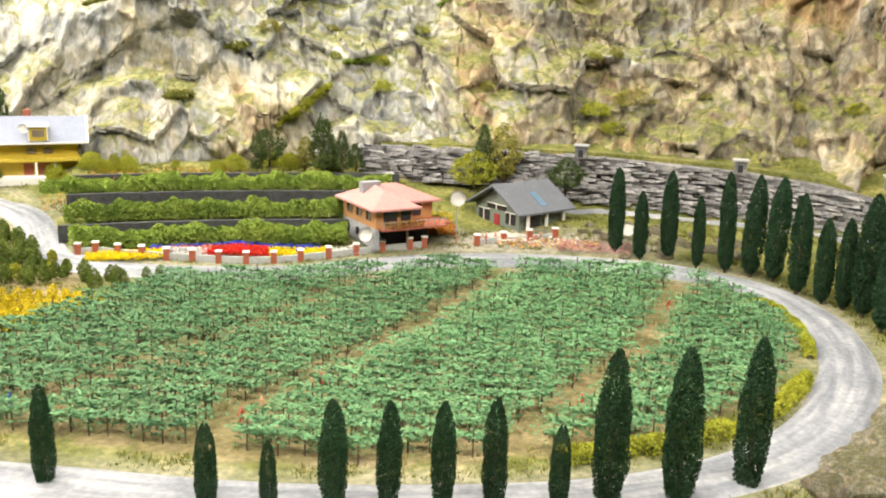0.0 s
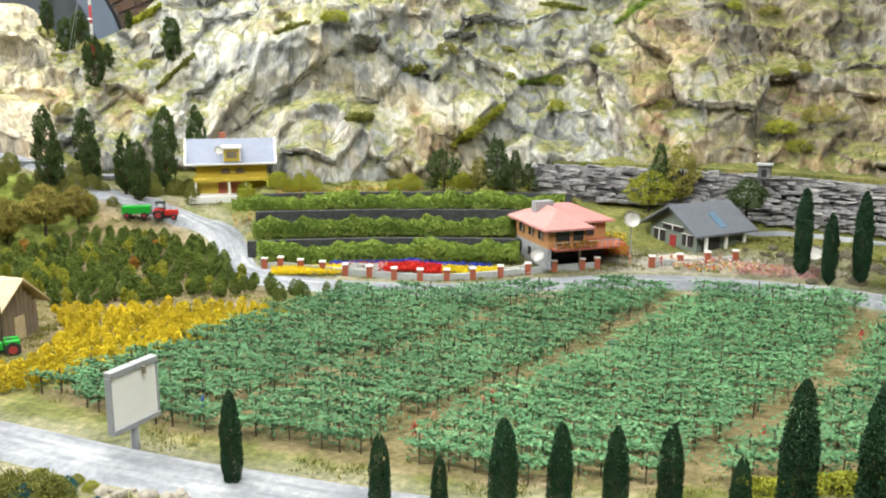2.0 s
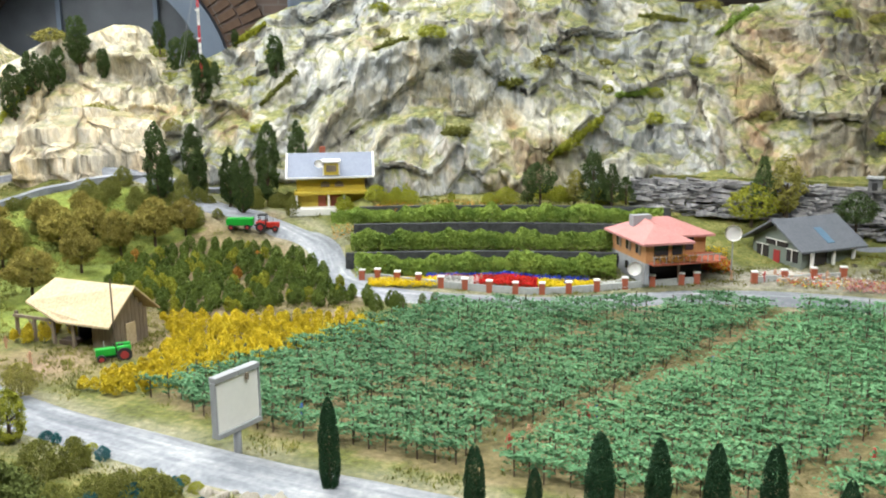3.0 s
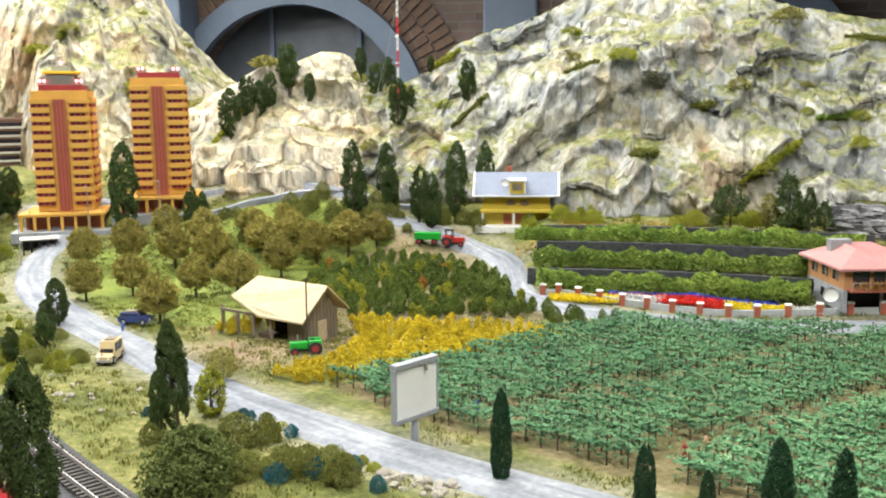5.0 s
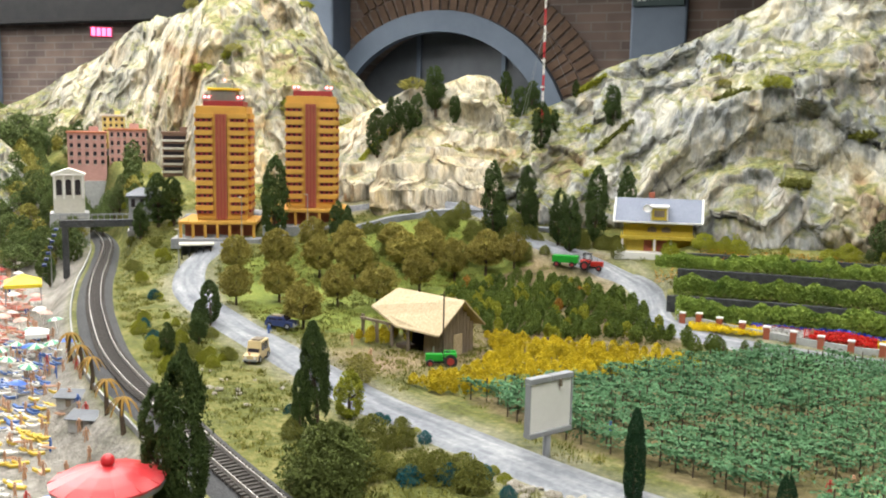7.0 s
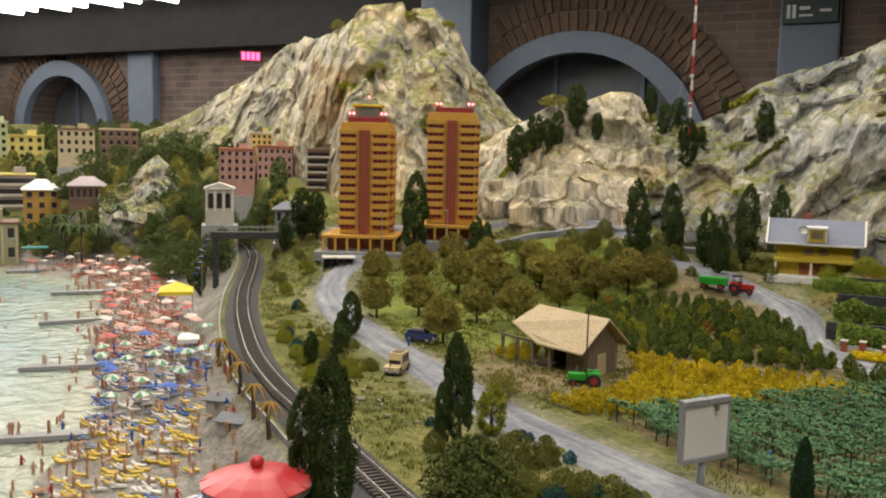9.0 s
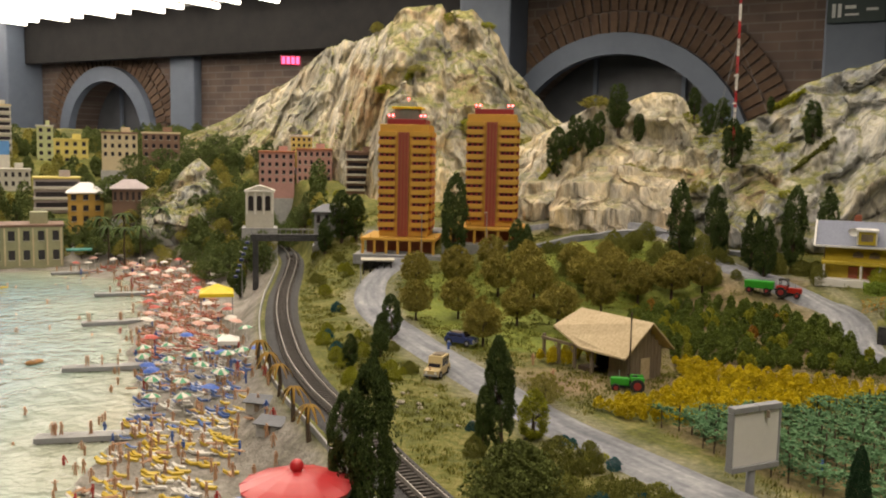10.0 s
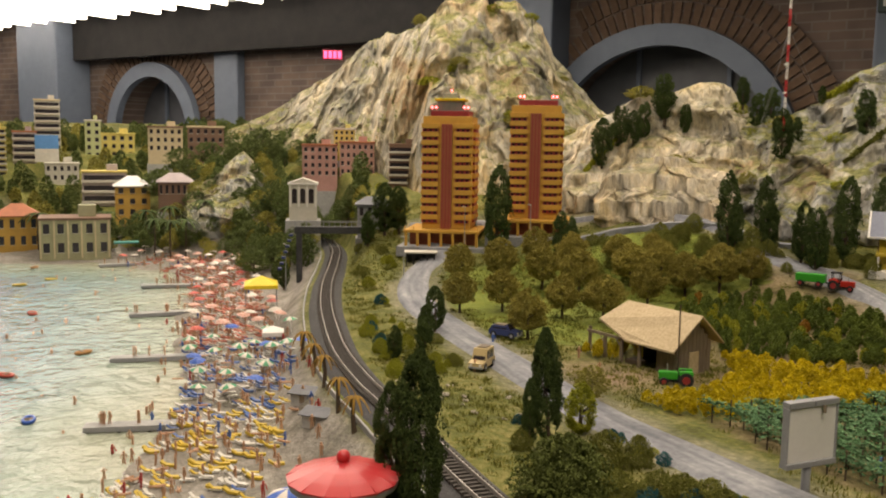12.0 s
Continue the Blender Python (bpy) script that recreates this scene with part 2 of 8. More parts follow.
    ln.new(mp.outputs[0], big_n.inputs["Vector"]), ln.new(mp.outputs[0], warp.inputs[6]), ln.new(big_n.outputs["Color"], warp.inputs[7])
    ln.new(warp.outputs[2], vor.inputs["Vector"])
    crack = ns.new("ShaderNodeMath")
    crack.operation, crack.use_clamp = "MULTIPLY", True
    crack.inputs[1].default_value = 5.0
    ln.new(vor.outputs["Distance"], crack.inputs[0])
    rel = ns.new("ShaderNodeMath")
    rel.operation = "ADD"
    ln.new(crack.outputs[0], rel.inputs[0]), ln.new(mean.outputs[0], rel.inputs[1])
    ln.new(rel.outputs[0], b.inputs["Height"]), ln.new(b.outputs[0], bsdf.inputs["Normal"])
    return m


M_GROUND = ground_material()
M_ROCK = rock_material("pale_rock")
M_PEAK = rock_material("mossy_peak_rock", (1.16, 1.06, 0.90), 0.60)
M_CLIFF = rock_material("stained_cliff_rock", (0.88, 0.87, 0.86), 0.5, True)
M_ROCK_WARM = rock_material("warm_rock", (1.08, 0.98, 0.82), 0.3)

# ---------------------------------------------------------------- plan
rng = np.random.default_rng(7)


def hash01(i, j, k):
    n = (i * 73856093) ^ (j * 19349663) ^ (k * 83492791)
    n = (n ^ (n >> 13)) * 1274126177
    return ((n ^ (n >> 16)) & 0xFFFF) / 65535.0


def value_noise(p):
    """Smooth noise in 0..1 for an array of points (n, 3)."""
    b = np.floor(p).astype(np.int64)
    f = p - b
    f = f * f * (3 - 2 * f)
    out = 0
    for dx in (0, 1):
        for dy in (0, 1):
            for dz in (0, 1):
                w = np.where(dx, f[:, 0], 1 - f[:, 0]) * np.where(dy, f[:, 1], 1 - f[:, 1]) * np.where(dz, f[:, 2], 1 - f[:, 2])
                out = out + w * hash01(b[:, 0] + dx, b[:, 1] + dy, b[:, 2] + dz)
    return out


def fbm(p, octaves=4, gain=0.5, ridged=False):
    total, amp, norm = 0, 1.0, 0
    for k in range(octaves):
        v = value_noise(p * 2.03 ** k + 17.3 * k)
        if ridged:
            v = 1 - np.abs(2 * v - 1)
        total, norm, amp = total + amp * v, norm + amp, amp * gain
    return total / norm


def smooth(t):
    t = np.clip(t, 0, 1)
    return t * t * (3 - 2 * t)


def spline(points, step=0.012):
    """A smooth line through the points."""
    p = np.array(points, float)
    p = np.vstack([2 * p[0] - p[1], p, 2 * p[-1] - p[-2]])
    out = []
    for a, b, c, d in zip(p, p[1:], p[2:], p[3:]):
        n = max(2, int(np.linalg.norm(c - b) / step))
        for t in np.arange(n) / n:
            out.append(0.5 * (2 * b + (c - a) * t + (2 * a - 5 * b + 4 * c - d) * t * t + (3 * b - a - 3 * c + d) * t ** 3))
    return np.array(out + [p[-2]])


def from_line(line, x, y):
    """Distance to a line and the side: positive on its right-hand side."""
    shape = np.shape(x)
    q = np.stack([np.ravel(x), np.ravel(y)], 1)
    best, side = np.full(len(q), 1e9), np.zeros(len(q))
    for a, b in zip(line[:-1], line[1:]):
        d = b - a
        t = np.clip(((q - a) @ d) / (d @ d), 0, 1)
        e = q - (a + t[:, None] * d)
        dist = np.hypot(e[:, 0], e[:, 1])
        s = d[1] * e[:, 0] - d[0] * e[:, 1]
        near = dist < best
        best[near], side[near] = dist[near], np.sign(s[near])
    return best.reshape(shape), side.reshape(shape)


SHORE = np.array([(-0.55, -0.25), (-0.75, 0.05), (-0.86, 0.247), (-0.962, 0.324), (-1.098, 0.42), (-1.283, 0.507), (-1.55, 0.622), (-1.88, 0.776), (-2.10, 0.85),
                  (-2.30, 0.85), (-2.45, 0.76), (-2.58, 0.60), (-2.75, 0.45), (-3.2, 0.30), (-4.6, 0.1)])
TRACK = spline([(0.05, 0.26), (-0.25, 0.335), (-0.541, 0.426), (-0.75, 0.499), (-0.837, 0.528), (-0.962, 0.580), (-1.081, 0.641), (-1.269, 0.748), (-1.468, 0.876),
                (-1.658, 1.01), (-1.90, 1.17), (-2.15, 1.29), (-2.4, 1.36)], 0.02)
ROAD = spline([(-1.60, 1.20), (-1.44, 1.13), (-1.36, 1.01), (-1.275, 0.935), (-1.16, 0.87), (-1.06, 0.828), (-0.91, 0.772), (-0.75, 0.715), (-0.615, 0.668), (-0.48, 0.638), (-0.37, 0.616), (-0.28, 0.604),
               (-0.1, 0.588), (0.1, 0.604), (0.246, 0.650), (0.346, 0.735), (0.424, 0.862), (0.454, 0.965), (0.459, 1.053), (0.432, 1.145), (0.375, 1.205), (0.285, 1.248), (0.13, 1.272), (0.0, 1.262),
               (-0.1, 1.235), (-0.2, 1.19), (-0.33, 1.172), (-0.45, 1.178), (-0.53, 1.215), (-0.575, 1.285), (-0.62, 1.355), (-0.69, 1.40), (-0.80, 1.425), (-0.92, 1.445), (-1.05, 1.45), (-1.22, 1.43), (-1.42, 1.34), (-1.60, 1.20)], 0.014)

LAND_R = np.array([0.0, 1.0, 1.25, 1.32, 1.40, 1.48, 1.55, 1.62, 1.70, 1.85, 2.0, 2.2, 2.6, 3.0, 3.6, 4.6])
LAND_AZ = np.array([-60.0, -24, -10, 0, 5, 9, 21, 24, 30, 36, 50, 58, 64, 72, 95])
LAND_Z = -np.array([
    [.325, .325, .322, .318, .312, .306, .300, .250, .205, .18, .18, .18, .2, .2, .2, .2],
    [.330, .330, .322, .316, .310, .305, .298, .240, .205, .18, .18, .18, .2, .2, .2, .2],
    [.335, .335, .326, .316, .306, .297, .287, .225, .195, .18, .18, .18, .2, .2, .2, .2],
    [.335, .335, .326, .316, .306, .288, .262, .200, .190, .18, .18, .18, .2, .2, .2, .2],
    [.335, .335, .328, .316, .304, .280, .255, .235, .220, .20, .18, .18, .2, .2, .2, .2],
    [.335, .335, .328, .318, .302, .272, .248, .240, .235, .22, .2, .18, .2, .2, .2, .2],
    [.335, .335, .328, .318, .300, .270, .248, .240, .235, .22, .2, .18, .2, .2, .2, .2],
    [.335, .335, .328, .322, .312, .303, .290, .262, .256, .22, .18, .18, .2, .2, .2, .2],
    [.335, .335, .330, .325, .318, .310, .300, .268, .258, .22, .19, .18, .2, .2, .2, .2],
    [.335, .335, .332, .330, .328, .326, .322, .285, .228, .182, .175, .17, .2, .2, .2, .2],
    [.335, .335, .333, .331, .329, .327, .324, .314, .292, .266, .225, .18, .17, .15, .1, .1],
    [.335, .335, .335, .335, .334, .334, .333, .330, .325, .300, .27, .225, .15, .1, .06, .0],
    [.335, .335, .335, .335, .335, .335, .335, .335, .335, .330, .315, .275, .215, .15, .08, .0],
    [.38, .38, .38, .38, .38, .38, .38, .38, .38, .385, .385, .385, .384, .325, .13, .0],
    [.38, .38, .38, .38, .38, .38, .38, .38, .38, .385, .385, .385, .384, .345, .2, .0]])


def land(x, y):
    """Height of the ground at x, y."""
    x, y = np.asarray(x, float), np.asarray(y, float)
    r, az = np.hypot(x, y), np.degrees(np.arctan2(-x, np.maximum(y, -0.05 + 0 * y)))
    i = np.clip(np.searchsorted(LAND_AZ, az) - 1, 0, len(LAND_AZ) - 2)
    j = np.clip(np.searchsorted(LAND_R, r) - 1, 0, len(LAND_R) - 2)
    u = smooth((az - LAND_AZ[i]) / (LAND_AZ[i + 1] - LAND_AZ[i]))
    v = np.clip((r - LAND_R[j]) / (LAND_R[j + 1] - LAND_R[j]), 0, 1)
    z = (LAND_Z[i, j] * (1 - u) + LAND_Z[i + 1, j] * u) * (1 - v) + (LAND_Z[i, j + 1] * (1 - u) + LAND_Z[i + 1, j + 1] * u) * v
    d_shore, s_shore = from_line(SHORE, x, y)
    d_track, s_track = from_line(TRACK, x, y)
    d_shore = d_shore * s_shore
    beach = np.interp(d_shore, [-0.6, -0.07, 0, 0.06, 0.3, 0.6], [-0.46, -0.415, -0.3945, -0.386, -0.376, -0.36])
    far = smooth((d_shore - 0.12) / 0.3) * smooth((-1.7 - x) / 0.25)
    left = np.where(s_track < 0, 1.0, 0.0)
    low = beach * (1 - far) + np.where(d_shore > 0, z, beach) * far
    z = np.where(left > 0, low, z)
    bank = 1 - smooth((d_track - 0.028) / np.where(left > 0, 0.075, 0.05))
    z = z * (1 - bank) + (-0.334) * bank
    p = np.stack([np.ravel(x), np.ravel(y), 0 * np.ravel(x)], 1)
    d_road, _ = from_line(ROAD[::3], x, y)
    calm = smooth((d_road - 0.03) / 0.05) * smooth((d_track - 0.03) / 0.05)
    rough_ = (fbm(p * 14, 4).reshape(x.shape) - 0.5) * 0.018
    return z + rough_ * calm * np.where(r < 1.15, 0.35, 1.0)


def land_at(x, y):
    return float(land(np.array([x]), np.array([y]))[0])


def mesh_object(name, verts, faces, material, parent=None, label="", smooth_=False):
    me = bpy.data.meshes.new(name)
    me.from_pydata([tuple(v) for v in verts], [], [tuple(f) for f in faces])
    me.materials.append(material)
    if smooth_:
        me.polygons.foreach_set("use_smooth", [True] * len(me.polygons))
    me.update()
    ob = new(name, me)
    if parent:
        ob.parent = parent
    if label:
        ob["label"] = label
    return ob


def part(name, bm, material, parent=None, label="", smooth_=False):
    me = bpy.data.meshes.new(name)
    bm.to_mesh(me)
    bm.free()
    me.materials.append(material)
    if smooth_:
        me.polygons.foreach_set("use_smooth", [True] * len(me.polygons))
    ob = new(name, me)
    if parent:
        ob.parent = parent
    if label:
        ob["label"] = label
    return ob


def thing(name, m, label, category, group=""):
    ob = new(name)
    ob.empty_display_size = 0.01
    ob.matrix_world = m
    return tagged(ob, label, category, group)


def box(bm, x0, x1, y0, y1, z0, z1, bevel=0.0, m=None):
    vs = [bm.verts.new((x, y, z)) for z in (z0, z1) for x, y in ((x0, y0), (x1, y0), (x1, y1), (x0, y1))]
    fs = [bm.faces.new([vs[i] for i in q]) for q in ((3, 2, 1, 0), (4, 5, 6, 7), (0, 1, 5, 4), (1, 2, 6, 5), (2, 3, 7, 6), (3, 0, 4, 7))]
    if m is not None:
        bmesh.ops.transform(bm, matrix=m, verts=vs)
    if bevel:
        bmesh.ops.bevel(bm, geom=list({e for f in fs for e in f.edges}), offset=bevel, segments=2, affect="EDGES", profile=0.6)
    return bm


def tube(bm, a, b, r0, r1=None, n=8):
    a, b = Vector(a), Vector(b)
    r1 = r0 if r1 is None else r1
    q = (b - a).to_track_quat("Z", "Y")
    rings = []
    for c, r in ((a, r0), (b, r1)):
        rings.append([bm.verts.new(c + q @ Vector((r * math.cos(k * math.tau / n), r * math.sin(k * math.tau / n), 0))) for k in range(n)])
    for k in range(n):
        bm.faces.new((rings[0][k], rings[0][(k + 1) % n], rings[1][(k + 1) % n], rings[1][k]))
    bm.faces.new(rings[0][::-1])
    bm.faces.new(rings[1])
    return bm


def prism(bm, outline, z0, z1):
    lo, hi = [bm.verts.new((x, y, z0)) for x, y in outline], [bm.verts.new((x, y, z1)) for x, y in outline]
    n = len(outline)
    bm.faces.new(lo[::-1]), bm.faces.new(hi)
    for k in range(n):
        bm.faces.new((lo[k], lo[(k + 1) % n], hi[(k + 1) % n], hi[k]))
    return bm


B = bmesh.new

# ---------------------------------------------------------------- ground, water, roads
gx = np.concatenate([np.linspace(-5.0, -2.2, 140, endpoint=False), np.linspace(-2.2, 1.3, 330)])
gy = np.concatenate([np.linspace(-0.6, 1.75, 225, endpoint=False), np.linspace(1.75, 3.6, 70)])
X, Y = np.meshgrid(gx, gy)
Z = land(X, Y)
ni, nj = len(gx), len(gy)
quads = [(j * ni + i, j * ni + i + 1, (j + 1) * ni + i + 1, (j + 1) * ni + i) for j in range(nj - 1) for i in range(ni - 1)]
ground = mesh_object("ground", np.stack([X.ravel(), Y.ravel(), Z.ravel()], 1), quads, M_GROUND, smooth_=True)
tagged(ground, "model landscape of dry grass, soil and pebble beach", "ground", kind="structure")
VINEYARD = np.array([(-0.552, 0.742), (-0.457, 0.710), (-0.258, 0.668), (-0.161, 0.650), (-0.089, 0.642), (0.083, 0.668), (0.21, 0.712), (0.315, 0.795), (0.375, 0.885),
                     (0.402, 0.985), (0.400, 1.08), (0.350, 1.172), (0.25, 1.212), (0.12, 1.23), (0.0, 1.22), (-0.098, 1.192), (-0.2, 1.148), (-0.34, 1.13), (-0.394, 1.04), (-0.47, 0.88)])


def inside(poly, x, y):
    hit = np.zeros(np.shape(x), bool)
    for (x0, y0), (x1, y1) in zip(poly, np.roll(poly, -1, 0)):
        cross = ((y0 > y) != (y1 > y)) & (x < (x1 - x0) * (y - y0) / (y1 - y0 + 1e-12) + x0)
        hit ^= cross
    return hit


d_t, s_t = from_line(TRACK, X, Y)
d_s, s_s = from_line(SHORE, X, Y)
d_r, _ = from_line(ROAD[::2], X, Y)
soil = inside(VINEYARD, X, Y) * 0.5 + 0.9 * np.exp(-((X + 0.72) ** 2 + (Y - 0.80) ** 2) / 0.006)
soil = np.maximum(soil, 0.6 * inside(np.array([(-0.70, 0.78), (-0.45, 1.03), (-0.45, 1.15), (-0.60, 1.27), (-0.75, 1.45), (-0.96, 1.42), (-0.95, 1.3), (-0.73, 0.98)]), X, Y))
sand = np.where(s_t < 0, 1.0, 0.0) * smooth((0.42 - d_s * s_s) / 0.15) * smooth((d_t - 0.03) / 0.02)
sand = np.maximum(sand, 0.40 * np.exp(-((d_r - 0.035) / 0.018) ** 2) * (X < 0.6))
sand = np.maximum(sand, 0.7 * smooth((Y - 1.28) / 0.03) * smooth((1.42 - Y) / 0.05) * smooth((X + 0.15) / 0.05) * smooth((0.40 - X) / 0.1))
lawn = 0.95 * inside(np.array([(-1.32, 1.05), (-1.10, 0.86), (-0.92, 0.835), (-0.80, 0.92), (-0.76, 1.05), (-0.87, 1.12), (-0.92, 1.25), (-0.84, 1.36), (-1.0, 1.40), (-1.25, 1.27)]), X, Y) * smooth((d_r - 0.036) / 0.02)
for key, val in (("soil", soil), ("sand", sand), ("lawn", lawn)):
    a = ground.data.attributes.new(key, "FLOAT", "POINT")
    a.data.foreach_set("value", np.clip(val, 0, 1).ravel().astype(np.float32))


def ribbon(name, line, half, lift, material, label, category, bow=0.0, n=5, kind="structure"):
    """A strip along a line that lies on the ground."""
    d = np.gradient(line, axis=0)
    d /= np.linalg.norm(d, axis=1)[:, None]
    side = np.stack([d[:, 1], -d[:, 0]], 1)
    rows = []
    for k in range(n):
        u = 2 * k / (n - 1) - 1
        q = line + side * half * u
        mid = land(line[:, 0], line[:, 1]) + lift + bow * (1 - u * u)
        rows.append(np.column_stack([q, np.minimum(mid - 0.004, land(q[:, 0], q[:, 1]) - 0.002) if abs(u) == 1 else mid]))
    v = np.stack(rows, 1).reshape(-1, 3)
    f = [(i * n + k, i * n + k + 1, (i + 1) * n + k + 1, (i + 1) * n + k) for i in range(len(line) - 1) for k in range(n - 1)]
    ob = mesh_object(name, v, [q[::-1] for q in f], material, smooth_=True)
    run = np.concatenate([[0], np.cumsum(np.linalg.norm(np.diff(line, axis=0), axis=1))])
    lane = np.stack([np.tile(np.linspace(-2.6, 2.6, n), len(line)), np.repeat(run * 7, n), np.zeros(n * len(line))], 1)
    ob.data.attributes.new("lane", "FLOAT_VECTOR", "POINT").data.foreach_set("vector", lane.ravel().astype(np.float32))
    return tagged(ob, label, category, kind=kind)


ribbon("road", ROAD, 0.034, 0.003, M_LANE, "pale grey worn model road round the fields", "road", 0.001, 7)
ribbon("track_bed", TRACK, 0.030, 0.003, M_BALLAST, "dark grey ballast bed of the railway", "track bed", 0.004, 7)


def water_material():
    m, ns, ln, bsdf = nodes_of("sea_water")
    co = ns.new("ShaderNodeTexCoord")
    n1, n2, n3 = ns.new("ShaderNodeTexNoise"), ns.new("ShaderNodeTexNoise"), ns.new("ShaderNodeTexNoise")
    for n, s in ((n1, 3.0), (n2, 38.0), (n3, 14.0)):
        n.inputs["Scale"].default_value, n.inputs["Detail"].default_value = s, 5
        ln.new(co.outputs["Object"], n.inputs["Vector"])
    a = ns.new("ShaderNodeAttribute")
    a.attribute_name = "depth"
    add = ns.new("ShaderNodeMath")
    add.operation = "MULTIPLY_ADD"
    ln.new(n1.outputs["Fac"], add.inputs[0])
    add.inputs[1].default_value = 0.35
    ln.new(a.outputs["Fac"], add.inputs[2])
    r = ramp(ns, [(0.14, (0.38, 0.40, 0.29)), (0.27, (0.29, 0.38, 0.31)), (0.42, (0.15, 0.27, 0.28)), (0.66, (0.045, 0.11, 0.17))])
    ln.new(add.outputs[0], r.inputs[0])
    ln.new(r.outputs[0], bsdf.inputs["Base Color"])
    bsdf.inputs["Roughness"].default_value = 0.10
    bsdf.inputs["Specular IOR Level"].default_value = 0.45
    b = ns.new("ShaderNodeBump")
    b.inputs["Strength"].default_value, b.inputs["Distance"].default_value = 1.0, 0.012
    mx = ns.new("ShaderNodeMath")
    mx.operation = "ADD"
    ln.new(n2.outputs["Fac"], mx.inputs[0]), ln.new(n3.outputs["Fac"], mx.inputs[1])
    ln.new(mx.outputs[0], b.inputs["Height"]), ln.new(b.outputs[0], bsdf.inputs["Normal"])
    return m


wx, wy = np.linspace(-5.0, -0.4, 150), np.linspace(-2.5, 1.1, 130)
WX, WY = np.meshgrid(wx, wy)
d_w, s_w = from_line(SHORE, WX, WY)
wp = np.stack([WX.ravel(), WY.ravel(), 0 * WX.ravel()], 1)
WZ = -0.395 + (fbm(wp * [22, 9, 1], 3).reshape(WX.shape) - 0.5) * 0.006 * smooth((-d_w * s_w) / 0.1)
wn = len(wx)
water = mesh_object("water", np.stack([WX.ravel(), WY.ravel(), WZ.ravel()], 1), [(j * wn + i, j * wn + i + 1, (j + 1) * wn + i + 1, (j + 1) * wn + i) for j in range(len(wy) - 1) for i in range(wn - 1)], water_material(), smooth_=True)
water.data.attributes.new("depth", "FLOAT", "POINT").data.foreach_set("value", np.clip(-d_w * s_w / 0.95, 0, 1).ravel().astype(np.float32))
tagged(water, "glossy greenish-blue resin sea with small waves", "water", kind="structure")

# ---------------------------------------------------------------- rock


def blocks(p):
    """Angular blocks: each cell of a broken grid is a tilted facet. p: points in cell units."""
    b = np.floor(p).astype(np.int64)
    best, val = np.full(len(p), 1e9), np.zeros(len(p))
    for dx in (-1, 0, 1):
        for dy in (-1, 0, 1):
            for dz in (-1, 0, 1):
                c = b + (dx, dy, dz)
                h = [hash01(c[:, 0] + 31 * k, c[:, 1] - 17 * k, c[:, 2] + 7 * k) for k in range(7)]
                e = p - (c + np.stack(h[:3], 1))
                dist = (e * e).sum(1)
                near = dist < best
                best[near] = dist[near]
                v = h[3] - 0.5 + 0.9 * ((h[4] - 0.5) * e[:, 0] + (h[5] - 0.5) * e[:, 1] + (h[6] - 0.7) * e[:, 2])
                val[near] = v[near]
    return val


def rock_sheet(name, table, material, label, na, ns_, amp=0.05, seed=0.0, ledge=0.5):
    """A mountain side. table rows: azimuth, foot distance, foot height, ridge distance, ridge height."""
    tb = np.array(table)
    az = np.linspace(tb[0, 0], tb[-1, 0], na)
    rb, zb, rt, zt = (np.interp(az, tb[:, 0], tb[:, k]) for k in (1, 2, 3, 4))
    s = np.concatenate([np.linspace(-0.35, 1.0, ns_), np.linspace(1.04, 1.8, ns_ // 5)])
    A, S = np.meshgrid(np.radians(az), s)
    RB, ZB, RT, ZT = (np.broadcast_to(k, A.shape) for k in (rb, zb, rt, zt))
    S1 = np.clip(S, -0.35, 1)
    lean = np.clip(S1, 0, 1) ** 1.25
    R = RB + (RT - RB) * lean + np.clip(S - 1, 0, 1) * 0.9
    H = ZB + (ZT - ZB) * S1 - np.clip(S - 1, 0, 1) ** 1.3 * (ZT - ZB) * 1.3
    p = np.stack([(-R * np.sin(A)).ravel(), (R * np.cos(A)).ravel(), H.ravel()], 1)
    q = p + seed
    warp = np.stack([fbm(q * 5 + 3, 3), fbm(q * 5 + 40, 3), fbm(q * 5 + 80, 3)], 1) - 0.5
    big = fbm((q + 0.20 * warp) * [3.2, 3.2, 2.0], 3, ridged=True) - 0.60
    mid = fbm((q + 0.12 * warp) * [11, 11, 3.4], 4, 0.5, ridged=True) - 0.58
    fine = fbm((q + 0.05 * warp) * [44, 44, 12], 3, 0.5, ridged=True) - 0.58
    steps = np.floor(p[:, 2] / 0.06 + 2.2 * warp[:, 0] + 1.5 * big) * 0.06
    d = 1.7 * big + 0.40 * blocks((q + 0.10 * warp) * [8, 8, 4.6]) + 0.26 * blocks((q + 0.06 * warp) * [20, 20, 10]) + 0.45 * mid + 0.24 * fine - 0.25
    fade = smooth((S.ravel() + 0.3) / 0.3) * (0.5 + 0.5 * smooth((1.02 - S.ravel()) / 0.25))
    out = np.stack([np.sin(A.ravel()), -np.cos(A.ravel()), 0 * A.ravel()], 1)
    p = p + out * (amp * d * fade)[:, None]
    p[:, 2] += (0.25 * amp * d + ledge * 0.3 * (steps + 0.02 - p[:, 2])) * fade - 0.012 * smooth(S.ravel())
    n = na
    f = [(j * n + i, (j + 1) * n + i, (j + 1) * n + i + 1, j * n + i + 1) for j in range(len(s) - 1) for i in range(n - 1)]
    ob = mesh_object(name, p, f, material, smooth_=True)
    return tagged(ob, label, "mountain", kind="structure")


def ridge(rows):
    """azimuth, foot distance, foot height, ridge distance, ridge elevation -> heights"""
    return [(a, rb, zb, rt, rt * math.tan(radians(el))) for a, rb, zb, rt, el in rows]


